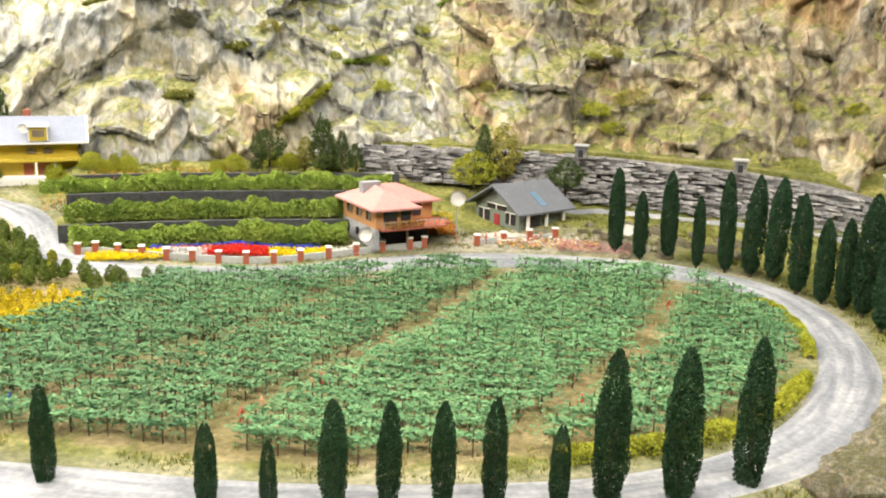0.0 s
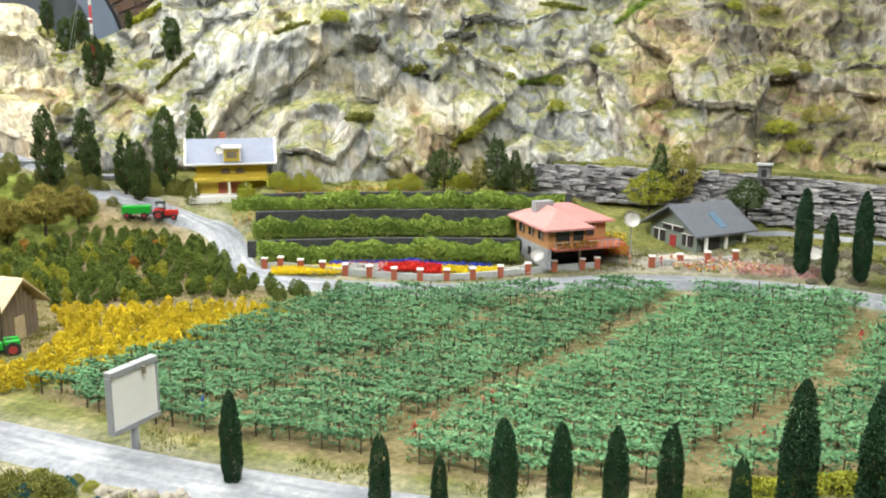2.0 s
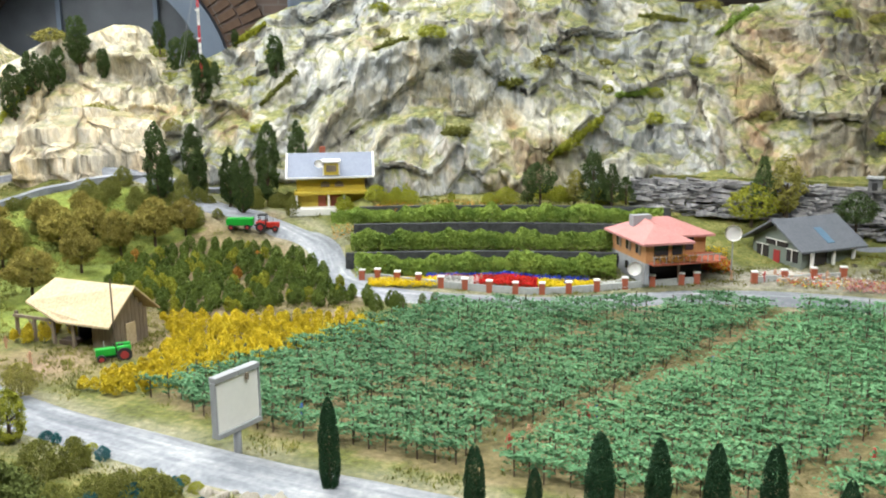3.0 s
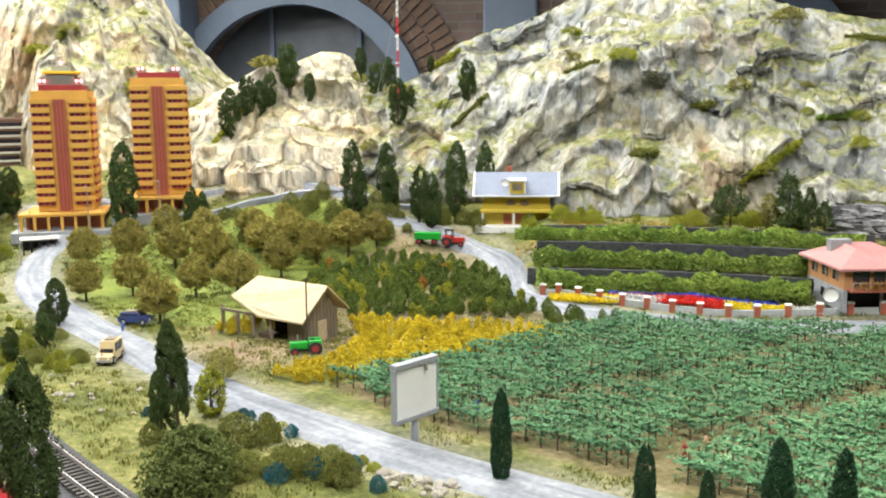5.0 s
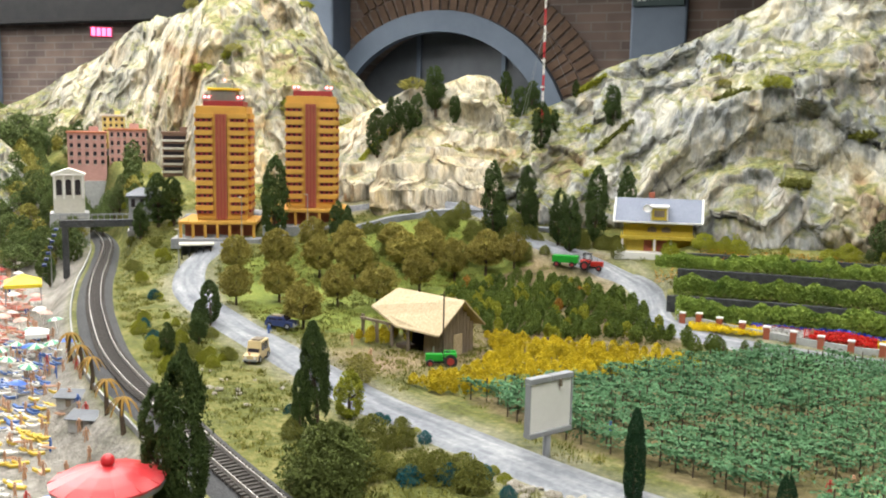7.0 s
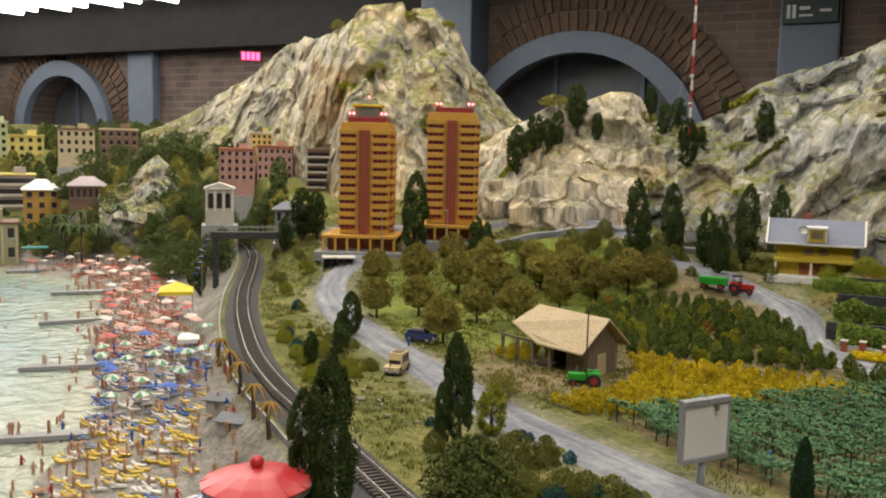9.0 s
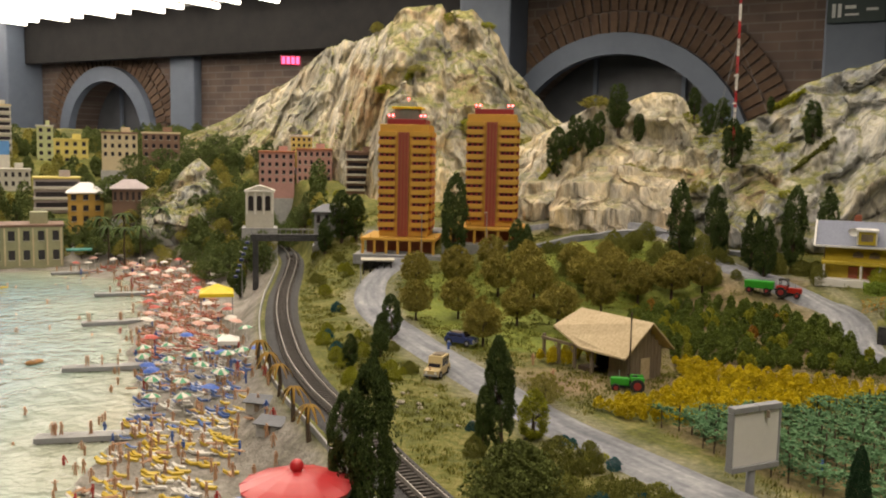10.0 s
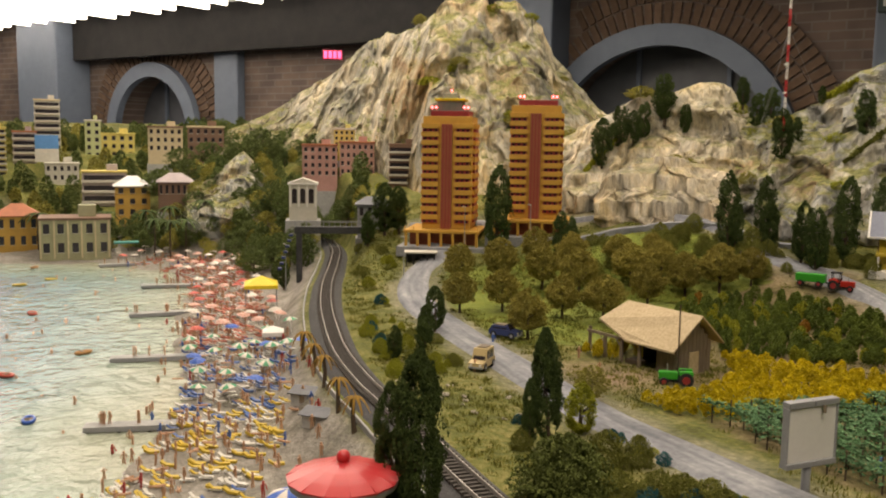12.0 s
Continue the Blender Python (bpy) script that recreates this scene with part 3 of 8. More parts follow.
rock_sheet("mountain", ridge([(-42, 1.68, -0.27, 1.98, 5.0), (-26, 1.68, -0.25, 1.98, 5.0), (-20, 1.68, -0.225, 1.98, 5.0), (-8, 1.68, -0.215, 1.98, 4.0), (-1.6, 1.66, -0.23, 1.95, 3.5), (2.4, 1.62, -0.25, 1.95, 3.7), (7, 1.63, -0.25, 1.97, 4.4), (9.8, 1.64, -0.25, 1.98, 5.3), (11.6, 1.64, -0.25, 2.0, 6.5),
                              (13.5, 1.64, -0.25, 2.0, 7.1), (17.8, 1.64, -0.24, 2.0, 7.4), (18.9, 1.64, -0.24, 2.0, 6.7), (20.5, 1.66, -0.235, 2.0, 5.7), (22.4, 1.72, -0.23, 2.02, 4.7), (25.2, 1.80, -0.225, 2.06, 3.9), (27.7, 1.82, -0.22, 2.06, 3.1),
                              (29.3, 1.82, -0.22, 2.06, 1.4), (31, 1.82, -0.23, 2.05, 0.6), (34, 1.85, -0.24, 2.1, 0.3)]), M_CLIFF, "tall pale grey cliff with mossy ledges and ochre stains", 680, 150, 0.088, 0.0, 0.25)
rock_sheet("saddle_hill", ridge([(25.0, 1.90, -0.22, 2.12, -0.5), (29.0, 1.86, -0.23, 2.12, 0.4), (31.5, 1.84, -0.235, 2.12, -0.1), (32.8, 1.83, -0.238, 2.12, 0.2), (34.4, 1.83, -0.24, 2.12, 2.2), (36.2, 1.83, -0.245, 2.12, 2.4), (38.0, 1.83, -0.25, 2.12, 1.6), (39.7, 1.85, -0.25, 2.12, 1.6),
                               (41.0, 1.87, -0.25, 2.15, 0.8), (43.5, 1.92, -0.25, 2.2, -0.3), (47.0, 2.0, -0.25, 2.25, -2.1)]), M_ROCK_WARM, "low sunlit rocky hill with grassy top", 260, 90, 0.065, 5.0, 0.8)
rock_sheet("far_mountain", ridge([(40.0, 2.30, -0.20, 2.6, -0.1), (42.0, 2.25, -0.20, 2.6, 1.5), (43.1, 2.2, -0.20, 2.6, 2.8), (44.7, 2.2, -0.2, 2.6, 4.5), (45.6, 2.2, -0.2, 2.6, 6.2), (47.2, 2.2, -0.2, 2.6, 7.5), (48.8, 2.2, -0.2, 2.6, 7.1), (49.1, 2.2, -0.2, 2.6, 7.9), (51.5, 2.2, -0.2, 2.6, 7.7),
                               (52.5, 2.2, -0.2, 2.6, 6.7), (54.1, 2.4, -0.2, 2.75, 5.7), (56.0, 2.7, -0.18, 3.0, 5.2), (57.6, 2.8, -0.16, 3.1, 3.7), (60.4, 2.95, -0.14, 3.3, 1.9), (62.4, 3.1, -0.12, 3.4, 0.5), (65.4, 3.2, -0.1, 3.5, -0.7)]), M_PEAK, "steep pale mountain peak with yellow-green moss", 380, 140, 0.080, 9.0)
from mathutils.bvhtree import BVHTree

# ---------------------------------------------------------------- the hall round the layout
def brick_material():
    m, ns, ln, bsdf = nodes_of("dark_brick")
    co = ns.new("ShaderNodeTexCoord")
    b = ns.new("ShaderNodeTexBrick")
    b.inputs["Scale"].default_value = 1.0
    b.inputs["Brick Width"].default_value, b.inputs["Row Height"].default_value, b.inputs["Mortar Size"].default_value = 0.25, 0.075, 0.008
    b.inputs["Color1"].default_value, b.inputs["Color2"].default_value, b.inputs["Mortar"].default_value = (0.20, 0.145, 0.12, 1), (0.14, 0.108, 0.095, 1), (0.21, 0.18, 0.16, 1)
    sw = ns.new("ShaderNodeMapping")
    sw.inputs["Rotation"].default_value = (radians(90), 0, 0)
    ln.new(co.outputs["Object"], sw.inputs["Vector"]), ln.new(sw.outputs[0], b.inputs["Vector"])
    n = ns.new("ShaderNodeTexNoise")
    n.inputs["Scale"].default_value = 2.5
    ln.new(co.outputs["Object"], n.inputs["Vector"])
    mul = ns.new("ShaderNodeMix")
    mul.data_type, mul.blend_type = "RGBA", "MULTIPLY"
    mul.inputs[0].default_value = 0.6
    r = ramp(ns, [(0.35, (0.5, 0.5, 0.5)), (0.65, (1.2, 1.15, 1.1))])
    ln.new(n.outputs["Fac"], r.inputs[0]), ln.new(b.outputs["Color"], mul.inputs[6]), ln.new(r.outputs[0], mul.inputs[7])
    ln.new(mul.outputs[2], bsdf.inputs["Base Color"])
    bsdf.inputs["Roughness"].default_value = 0.9
    bp = ns.new("ShaderNodeBump")
    bp.inputs["Strength"].default_value, bp.inputs["Distance"].default_value = 0.6, 0.02
    ln.new(b.outputs["Fac"], bp.inputs["Height"])
    bp.invert = True
    ln.new(bp.outputs[0], bsdf.inputs["Normal"])
    return m


M_BRICK = brick_material()
M_STEEL = surface("blue_grey_paint", [(0.3, (0.125, 0.16, 0.215)), (0.7, (0.17, 0.215, 0.28))], 8, 0.6, 0.1, 1.5, 0.5)
M_HALLDARK = surface("dark_plaster", [(0.3, (0.035, 0.035, 0.038)), (0.7, (0.065, 0.065, 0.07))], 6, 0.9, 0.1, 1.0)
M_FLOOR = surface("hall_floor_grey", [(0.3, (0.10, 0.10, 0.10)), (0.7, (0.17, 0.17, 0.16))], 10, 0.7, 0.1, 1.0)
# dark arch glazing, its colour lifted to carry the bluish haze
M_ARCHHAZE = surface("arch_glass_haze", [(0.3, (0.085, 0.095, 0.11)), (0.7, (0.15, 0.165, 0.185))], 4, 0.3, 0, 1.0)
HALL = pose(-4.837, 6.372, 0, 0, 0, math.degrees(math.atan2(-0.28, -0.96)))
FLOOR_Z = -1.5
ARCHES = ((0.07, 1.11, -0.25), (6.72, 0.78, 0.0), (-3.6, 0.8, 0.03))


def hall_wall():
    bm = B()
    xs = sorted([-9.0, 24.0] + [c + k * w for c, w, _ in ARCHES for k in (-1, 1)])
    for a, b in zip(xs[::2], xs[1::2]):
        box(bm, a, b, -0.4, 0.0, FLOOR_Z, CEILING)
    for c, w, z in ARCHES:
        n = 20
        for k in range(n):
            u0, u1 = [c - w * math.cos(math.pi * (k + e) / n) for e in (0, 1)]
            h0, h1 = [z + w * math.sin(math.pi * (k + e) / n) for e in (0, 1)]
            lo = [bm.verts.new(v) for v in ((u0, 0, h0), (u1, 0, h1), (u1, 0, CEILING), (u0, 0, CEILING))]
            hi = [bm.verts.new(v) for v in ((u0, -0.4, h0), (u1, -0.4, h1), (u1, -0.4, CEILING), (u0, -0.4, CEILING))]
            bm.faces.new(lo), bm.faces.new(hi[::-1]), bm.faces.new((lo[1], lo[0], hi[0], hi[1]))
    bmesh.ops.recalc_face_normals(bm, faces=bm.faces)
    ob = part("wall_north", bm, M_BRICK)
    ob.matrix_world = HALL
    tagged(ob, "dark brick hall wall with arched openings", "wall", kind="structure")
    for c, w, z in ARCHES:
        bm = B()
        n = 24
        ring = [(c - (w + e) * math.cos(math.pi * k / n), z + (w + e) * math.sin(math.pi * k / n)) for e in (-0.09, 0.09) for k in range(n + 1)]
        for y0, y1 in ((0.003, 0.10),):
            fr, bk = [bm.verts.new((x, y1, h)) for x, h in ring], [bm.verts.new((x, y0, h)) for x, h in ring]
            for k in range(n):
                a, b_, c_, d = k, k + 1, n + 2 + k, n + 1 + k
                bm.faces.new((fr[a], fr[b_], fr[c_], fr[d]))
                bm.faces.new((fr[b_], fr[a], bk[a], bk[b_])), bm.faces.new((fr[d], fr[c_], bk[c_], bk[d]))
        for k in (-1, 1):
            box(bm, c + k * w - 0.09, c + k * w + 0.09, 0.003, 0.10, FLOOR_Z, z)
        bmesh.ops.recalc_face_normals(bm, faces=bm.faces)
        tr = part("trim", bm, M_STEEL)
        tr.matrix_world = HALL
        tagged(tr, "blue-grey painted surround of a brick arch", "trim", kind="structure")
        bm = B()
        box(bm, c - w - 0.1, c + w + 0.1, -0.47, -0.41, FLOOR_Z, z + w + 0.1)
        wn = part("window_1", bm, M_ARCHHAZE)
        wn.matrix_world = HALL
        tagged(wn, "dark glazed brick arch opening with haze put into its colour", "window", kind="structure")
        for k in (-0.42, 0.32):
            bm = B()
            box(bm, k * w - 0.02, k * w + 0.02, -0.40, -0.36, FLOOR_Z, z + w * math.sqrt(1 - k * k), 0.004)
            mu = part("mullion", bm, M_STEEL, wn)
            mu.matrix_parent_inverse = Matrix.Identity(4)
            mu.location = (c, 0, 0)


hall_wall()


def column(a, b, deep, label):
    bm = B()
    box(bm, a, b, 0.0, deep, FLOOR_Z, CEILING, 0.02)
    bmesh.ops.recalc_face_normals(bm, faces=bm.faces)
    ob = part("wall_pillar", bm, M_STEEL)
    ob.matrix_world = HALL
    return tagged(ob, label, "pillar", kind="structure")


column(8.05, 8.95, 0.5, "blue-grey painted square hall pillar")
column(5.1, 5.5, 0.12, "blue-grey painted narrow wall pillar")
column(0.94, 1.46, 0.35, "blue-grey painted square hall pillar")
column(-2.02, -1.58, 0.06, "blue-grey wall panel with a sign")
for nm, b4, mt in (("floor", (-24, 12, -12, 9, FLOOR_Z - 0.1, FLOOR_Z), M_FLOOR), ("ceiling", (-24, 12, -12, 9, CEILING, CEILING + 0.1), M_HALLDARK), ("wall_south", (-24, 12, -12.2, -12, FLOOR_Z, CEILING), M_HALLDARK),
                   ("wall_east", (12, 12.2, -12, 9, FLOOR_Z, CEILING), M_HALLDARK), ("wall_west", (-24.2, -24, -12, 9, FLOOR_Z, CEILING), M_HALLDARK)):
    bm = B()
    box(bm, *b4)
    tagged(part(nm, bm, mt), "dark plain hall " + nm.split("_")[0] + " round the layout", nm.split("_")[0], kind="structure")

bm = B()
box(bm, 1.5, 8.0, 0.14, 0.28, 0.92, CEILING - 0.01)
# the beam has its own plaster tone, darker than dark_plaster
beam = part("beam", bm, surface("beam_dark_plaster", [(0.3, (0.012, 0.012, 0.013)), (0.7, (0.028, 0.027, 0.026))], 6, 0.95, 0.1, 1.0))
beam.matrix_world = HALL
tagged(beam, "dark ceiling beam along the brick hall wall", "beam", kind="structure")

# rows of light tubes under the ceiling
M_TUBE = glow("tube_light", (1.0, 0.97, 0.9), 9.0)
tube_proto = None
for k in range(22):
    for row in range(3):
        m = HALL @ pose(1.9 + 0.42 * k, 1.15 + 1.62 * row + 0.12 * (k % 2), CEILING - 0.20)
        if tube_proto is None:
            tube_proto = thing("tube_lamp", m, "white fluorescent tube lamp under the hall ceiling", "ceiling lamp", "rows of ceiling tubes")
            bm = B()
            box(bm, -0.05, 0.05, -0.78, 0.78, 0.03, 0.20, 0.01)
            part("housing", bm, M_CONCRETE, tube_proto)
            bm = B()
            tube(bm, (0, -0.75, 0), (0, 0.75, 0), 0.028, n=8)
            part("tube", bm, M_TUBE, tube_proto, "glowing white tube")
        else:
            copy_thing(tube_proto, m)

# bricks set on end round the arches
M_VOUSSOIR = surface("arch_brick", [(0.3, (0.10, 0.062, 0.042)), (0.7, (0.24, 0.155, 0.10))], 14, 0.9, 0.3, 3, 0.4, each=0.35, height=0.01)
bm = B()
box(bm, -0.029, 0.029, 0.002, 0.022, 0.0, 0.17)
brick_mesh = bpy.data.meshes.new("brick")
bm.to_mesh(brick_mesh)
bm.free()
brick_mesh.materials.append(M_VOUSSOIR)
for c, w, z in ARCHES[:2]:
    for course in (0, 1):
        r = w + 0.10 + 0.185 * course
        n = int(math.pi * r / 0.078)
        for k in range(n):
            a = math.pi * (k + 0.5) / n
            x = c + r * math.cos(a)
            if a < 0.12 or a > math.pi - 0.12 or any(lo - 0.1 < x < hi + 0.1 for lo, hi in ((0.94, 1.46), (5.1, 5.5), (8.05, 8.95))):
                continue
            ob = new("brick", brick_mesh)
            ob.parent = bpy.data.objects["wall_north"]
            ob.matrix_basis = pose(x, 0, z + r * math.sin(a), 0, 90 - math.degrees(a), 0)

M_PINKGLOW = glow("pink_led", (1.0, 0.10, 0.28), 2.5)
clk = thing("wall_clock", pose(-7.63, 4.80, 0.757, 0, 0, 58), "pink glowing digital wall clock", "clock")
bm = B()
box(bm, -0.10, 0.10, -0.03, 0.03, -0.05, 0.05, 0.006)
part("case", bm, paint("clock_case", (0.25, 0.02, 0.05)), clk)
for k in range(4):
    bm = B()
    box(bm, -0.085 + 0.045 * k, -0.052 + 0.045 * k, -0.036, -0.031, -0.035, 0.035)
    part("digit", bm, M_PINKGLOW, clk, "pink glowing bar")
M_SIGN = paint("sign_dark_green", (0.02, 0.05, 0.05))
M_SIGNLIGHT = paint("sign_white", (0.75, 0.8, 0.78))
sg = thing("wall_sign", HALL @ pose(-1.8, 0.085, 1.02), "dark green sign with two white figures and an arrow", "sign")
bm = B()
box(bm, -0.20, 0.20, -0.02, 0.015, -0.09, 0.09, 0.005)
part("board", bm, M_SIGN, sg)
for x0, x1, z0, z1 in ((0.10, 0.125, -0.05, 0.05), (0.14, 0.165, -0.05, 0.05), (0.0, 0.075, 0.01, 0.035), (-0.15, -0.07, -0.01, 0.01), (-0.02, 0.075, -0.04, -0.025)):
    bm = B()
    box(bm, x0, x1, 0.016, 0.019, z0, z1)
    part("mark", bm, M_SIGNLIGHT, sg, "white sign mark")
for k, (x, y) in enumerate(((-5.6, 5.6), (-9.2, 4.6))):
    lp = thing("tube_lamp", pose(x, y, 1.45, 0, 0, 16), "dim strip lamp on the brick hall wall", "wall lamp")
    bm = B()
    box(bm, -0.22, 0.22, -0.05, 0.05, -0.03, 0.03, 0.01)
    part("housing", bm, M_CONCRETE, lp)

# ---------------------------------------------------------------- plants


def leaf_quads(pos, size, seed, flat=0.0):
    """Small bent leaves at the given places: vertices and faces."""
    g = np.random.default_rng(seed)
    n = len(pos)
    a = g.normal(size=(n, 3))
    a[:, 2] *= 1 - flat
    a /= np.linalg.norm(a, axis=1)[:, None]
    b = g.normal(size=(n, 3))
    b[:, 2] *= 1 - flat
    b -= a * (a * b).sum(1)[:, None]
    b /= np.linalg.norm(b, axis=1)[:, None]
    s = size * g.uniform(0.6, 1.35, n)[:, None]
    up = np.cross(a, b) * s * 0.3
    v = np.stack([pos - a * s, pos - b * s * 0.55 + up, pos + a * s, pos + b * s * 0.55 + up], 1).reshape(-1, 3)
    f = np.arange(4 * n).reshape(-1, 4)
    return v, f


def crown_points(n, profile, seed, clump=3.0, hollow=0.35, gaps=0.42, wave=0.62):
    """Places in a unit-high crown whose radius by height is given; thinned by noise for gaps and an uneven outline."""
    g = np.random.default_rng(seed)
    hs, rs = np.array(profile).T
    out = []
    have = 0
    while have < n:
        h = g.uniform(hs[0], hs[-1], 4 * n)
        r = np.interp(h, hs, rs)
        keep = g.uniform(0, rs.max(), 4 * n) < r
        h, r = h[keep], r[keep]
        t = g.uniform(0, math.tau, len(h))
        u = hollow + (1 - hollow) * np.sqrt(g.uniform(0, 1, len(h)))
        p = np.stack([np.cos(t), np.sin(t), h], 1)
        wob = 1 - wave * 0.45 + wave * fbm(p * [clump, clump, clump * 2.2] + seed, 2)
        q = np.stack([np.cos(t) * r * u * wob, np.sin(t) * r * u * wob, h], 1)
        ok = fbm(q * clump * 3.2 + 3 * seed, 2) > gaps
        out.append(q[ok])
        have += ok.sum()
    return np.concatenate(out)[:n]


PROFILES = {
    "cypress": [(0.05, 0.05), (0.12, 0.115), (0.34, 0.150), (0.62, 0.142), (0.82, 0.112), (0.94, 0.065), (1.0, 0.015)],
    "poplar": [(0.10, 0.06), (0.22, 0.16), (0.45, 0.205), (0.72, 0.185), (0.90, 0.12), (1.0, 0.035)],
    "round": [(0.24, 0.12), (0.32, 0.32), (0.52, 0.41), (0.74, 0.36), (0.92, 0.20), (1.0, 0.05)],
    "bush": [(0.0, 0.45), (0.2, 0.62), (0.5, 0.60), (0.8, 0.40), (1.0, 0.08)],
    "fir": [(0.08, 0.20), (0.15, 0.26), (0.4, 0.20), (0.7, 0.11), (1.0, 0.01)],
}


def tree(name, kind, material, m, h, label, group, seed, n=700, leaf=0.03, trunk=True, category="tree"):
    """A tree of height h: tapered trunk with limbs and a crown of leaves."""
    ob = thing(name, m, label, category, group)
    ob.scale = (h, h, h)
    if trunk:
        bm = B()
        top = {"round": 0.62, "bush": 0.2}.get(kind, 0.55)
        tube(bm, (0, 0, -0.06), (0.01, 0, top * 0.5), 0.035, 0.026, 7)
        tube(bm, (0.01, 0, top * 0.5), (0, 0.01, top), 0.026, 0.010, 6)
        g = random.Random(seed)
        for k in range(5):
            a = g.uniform(0, math.tau)
            z0 = top * g.uniform(0.45, 0.85)
            r = np.interp(z0 + 0.15, *np.array(PROFILES[kind]).T) * 0.7
            tube(bm, (0.005, 0.005, z0), (r * math.cos(a), r * math.sin(a), z0 + 0.16), 0.012, 0.004, 5)
        part("trunk", bm, M_BARK, ob)
    v, f = leaf_quads(crown_points(n, PROFILES[kind], seed, gaps=0.24 if kind == 'cypress' else 0.45, wave=0.42 if kind == 'cypress' else 0.95), leaf, seed)
    mesh_object("crown", v, f, material, ob)
    return ob


def plant_all(name, kind, material, rows, label, group, seed, n=700, leaf=0.03, wide=1.0, trunk=True, category="tree", variants=2, jitter=0.12, lean=2.0):
    """rows: x, y, z (or None for the ground), height"""
    g = random.Random(seed)
    protos = []
    for i, (x, y, z, h) in enumerate(rows):
        z = land_at(x, y) if z is None else z
        m = pose(x, y, z - 0.002, g.uniform(-lean, lean), g.uniform(-lean, lean), g.uniform(0, 360))
        w = wide * g.uniform(1 - jitter, 1 + jitter)
        if i < variants:
            ob = tree(name, kind, material, m, h, label, group, seed + 31 * i, n, leaf, trunk, category)
            protos.append(ob)
        else:
            ob = copy_thing(protos[g.randrange(len(protos))], m)
        ob.scale = (h * w, h * w, h)


REAR = [(0.265, 1.305, 0.128), (0.296, 1.276, 0.103), (0.336, 1.275, 0.132), (0.37, 1.243, 0.105), (0.405, 1.224, 0.144), (0.433, 1.205, 0.143),
        (0.458, 1.187, 0.146), (0.472, 1.136, 0.135), (0.489, 1.097, 0.113), (0.507, 1.075, 0.118), (0.518, 1.047, 0.154), (0.517, 0.995, 0.153)]
FRONT = [(-0.282, 0.606, 0.086), (-0.158, 0.583, 0.071), (-0.113, 0.578, 0.061), (-0.068, 0.588, 0.089), (-0.029, 0.590, 0.088), (0.010, 0.593, 0.088), (0.047, 0.595, 0.091), (0.094, 0.597, 0.071), (0.130, 0.600, 0.128),
         (0.184, 0.606, 0.129), (0.242, 0.627, 0.130)]
plant_all("cypress", "cypress", M_CYPRESS, [(x, y, None, h) for x, y, h in REAR], "slim dark green cypress on the road verge", "cypresses along the road", 3, 8000, 0.014, 0.64, variants=3)
plant_all("cypress", "cypress", M_CYPRESS, [(x, y, -0.340, h) for x, y, h in FRONT], "slim dark green cypress beside the vineyard road", "cypresses along the road", 4, 12000, 0.0105, 0.72, variants=3, lean=0.5)
ROCKS = []
for key in ("mountain", "saddle_hill", "far_mountain"):
    me = bpy.data.objects[key].data
    co = np.zeros(3 * len(me.vertices))
    me.vertices.foreach_get("co", co)
    ROCKS.append(BVHTree.FromPolygons([Vector(c) for c in co.reshape(-1, 3)], [tuple(f.vertices) for f in me.polygons]))


def before_rock(rows, gap=0.0, back=1.0):
    """Keeps each tree's line of sight and scales its distance so that it stands before or on the rock."""
    out = []
    for x, y, z, h in rows:
        d = Vector((x, y, z + 0.15 * h))
        hits = [q[3] for q in (b.ray_cast(Vector((0, 0, 0)), d.normalized()) for b in ROCKS) if q[0] is not None]
        k = max(0.82, min(back, (min(hits) - gap) / d.length)) if hits else 1.0
        while gap and k > (0.82 if x < -0.84 else 0.95) and land_at(x * k, y * k) > z * k + 0.004:
            k -= 0.01
        x, y, z, h = x * k, y * k, z * k, h * k
        low = min(z, land_at(x, y)) if gap else z
        out.append((x, y, low, h + z - low))
    return out


HILL = [(-1.337, 1.491, -0.114, 0.115), (-1.309, 1.515, -0.070, 0.102), (-1.288, 1.532, -0.070, 0.090), (-1.270, 1.546, -0.051, 0.090), (-1.236, 1.572, -0.009, 0.110), (-1.203, 1.597, -0.036, 0.071), (-1.109, 1.660, 0.022, 0.067),
        (-1.083, 1.677, -0.025, 0.081), (-1.060, 1.691, -0.007, 0.074), (-1.042, 1.702, -0.094, 0.115), (-1.016, 1.717, -0.053, 0.057), (-0.978, 1.738, 0.027, 0.042), (-0.904, 1.775, -0.045, 0.108)]
plant_all("tree", "poplar", M_TREE, before_rock(HILL, 0.0, 1.1), "dark green tree on the rocky hill", "trees on the hill", 11, 4200, 0.02, 0.95, variants=4)
BEHIND = [(-0.763, 1.565, -0.228, 0.122)]
MID = [(-0.977, 1.448, -0.252, 0.09), (-0.985, 1.44, -0.252, 0.149), (-0.935, 1.474, -0.222, 0.112), (-0.926, 1.480, -0.250, 0.095), (-0.878, 1.507, -0.272, 0.118), (-0.856, 1.519, -0.291, 0.123), (-0.815, 1.540, -0.272, 0.164),
       (-1.227, 1.254, -0.29, 0.103), (-1.216, 1.265, -0.285, 0.087), (-1.317, 1.164, -0.25, 0.15)]
plant_all("tree", "poplar", M_TREE, before_rock(MID, 0.02) + BEHIND, "dark green slender tree below the rocks", "slender trees", 17, 4600, 0.019, 0.72, variants=4)
plant_all("tree", "fir", M_TREE, [(-0.198, 1.537, -0.241, 0.110), (-0.166, 1.541, -0.242, 0.079), (-0.142, 1.543, -0.238, 0.055), (0.079, 1.548, -0.235, 0.090)], "dark green conifer below the cliff", "conifers", 23, 3000, 0.018, 1.1)
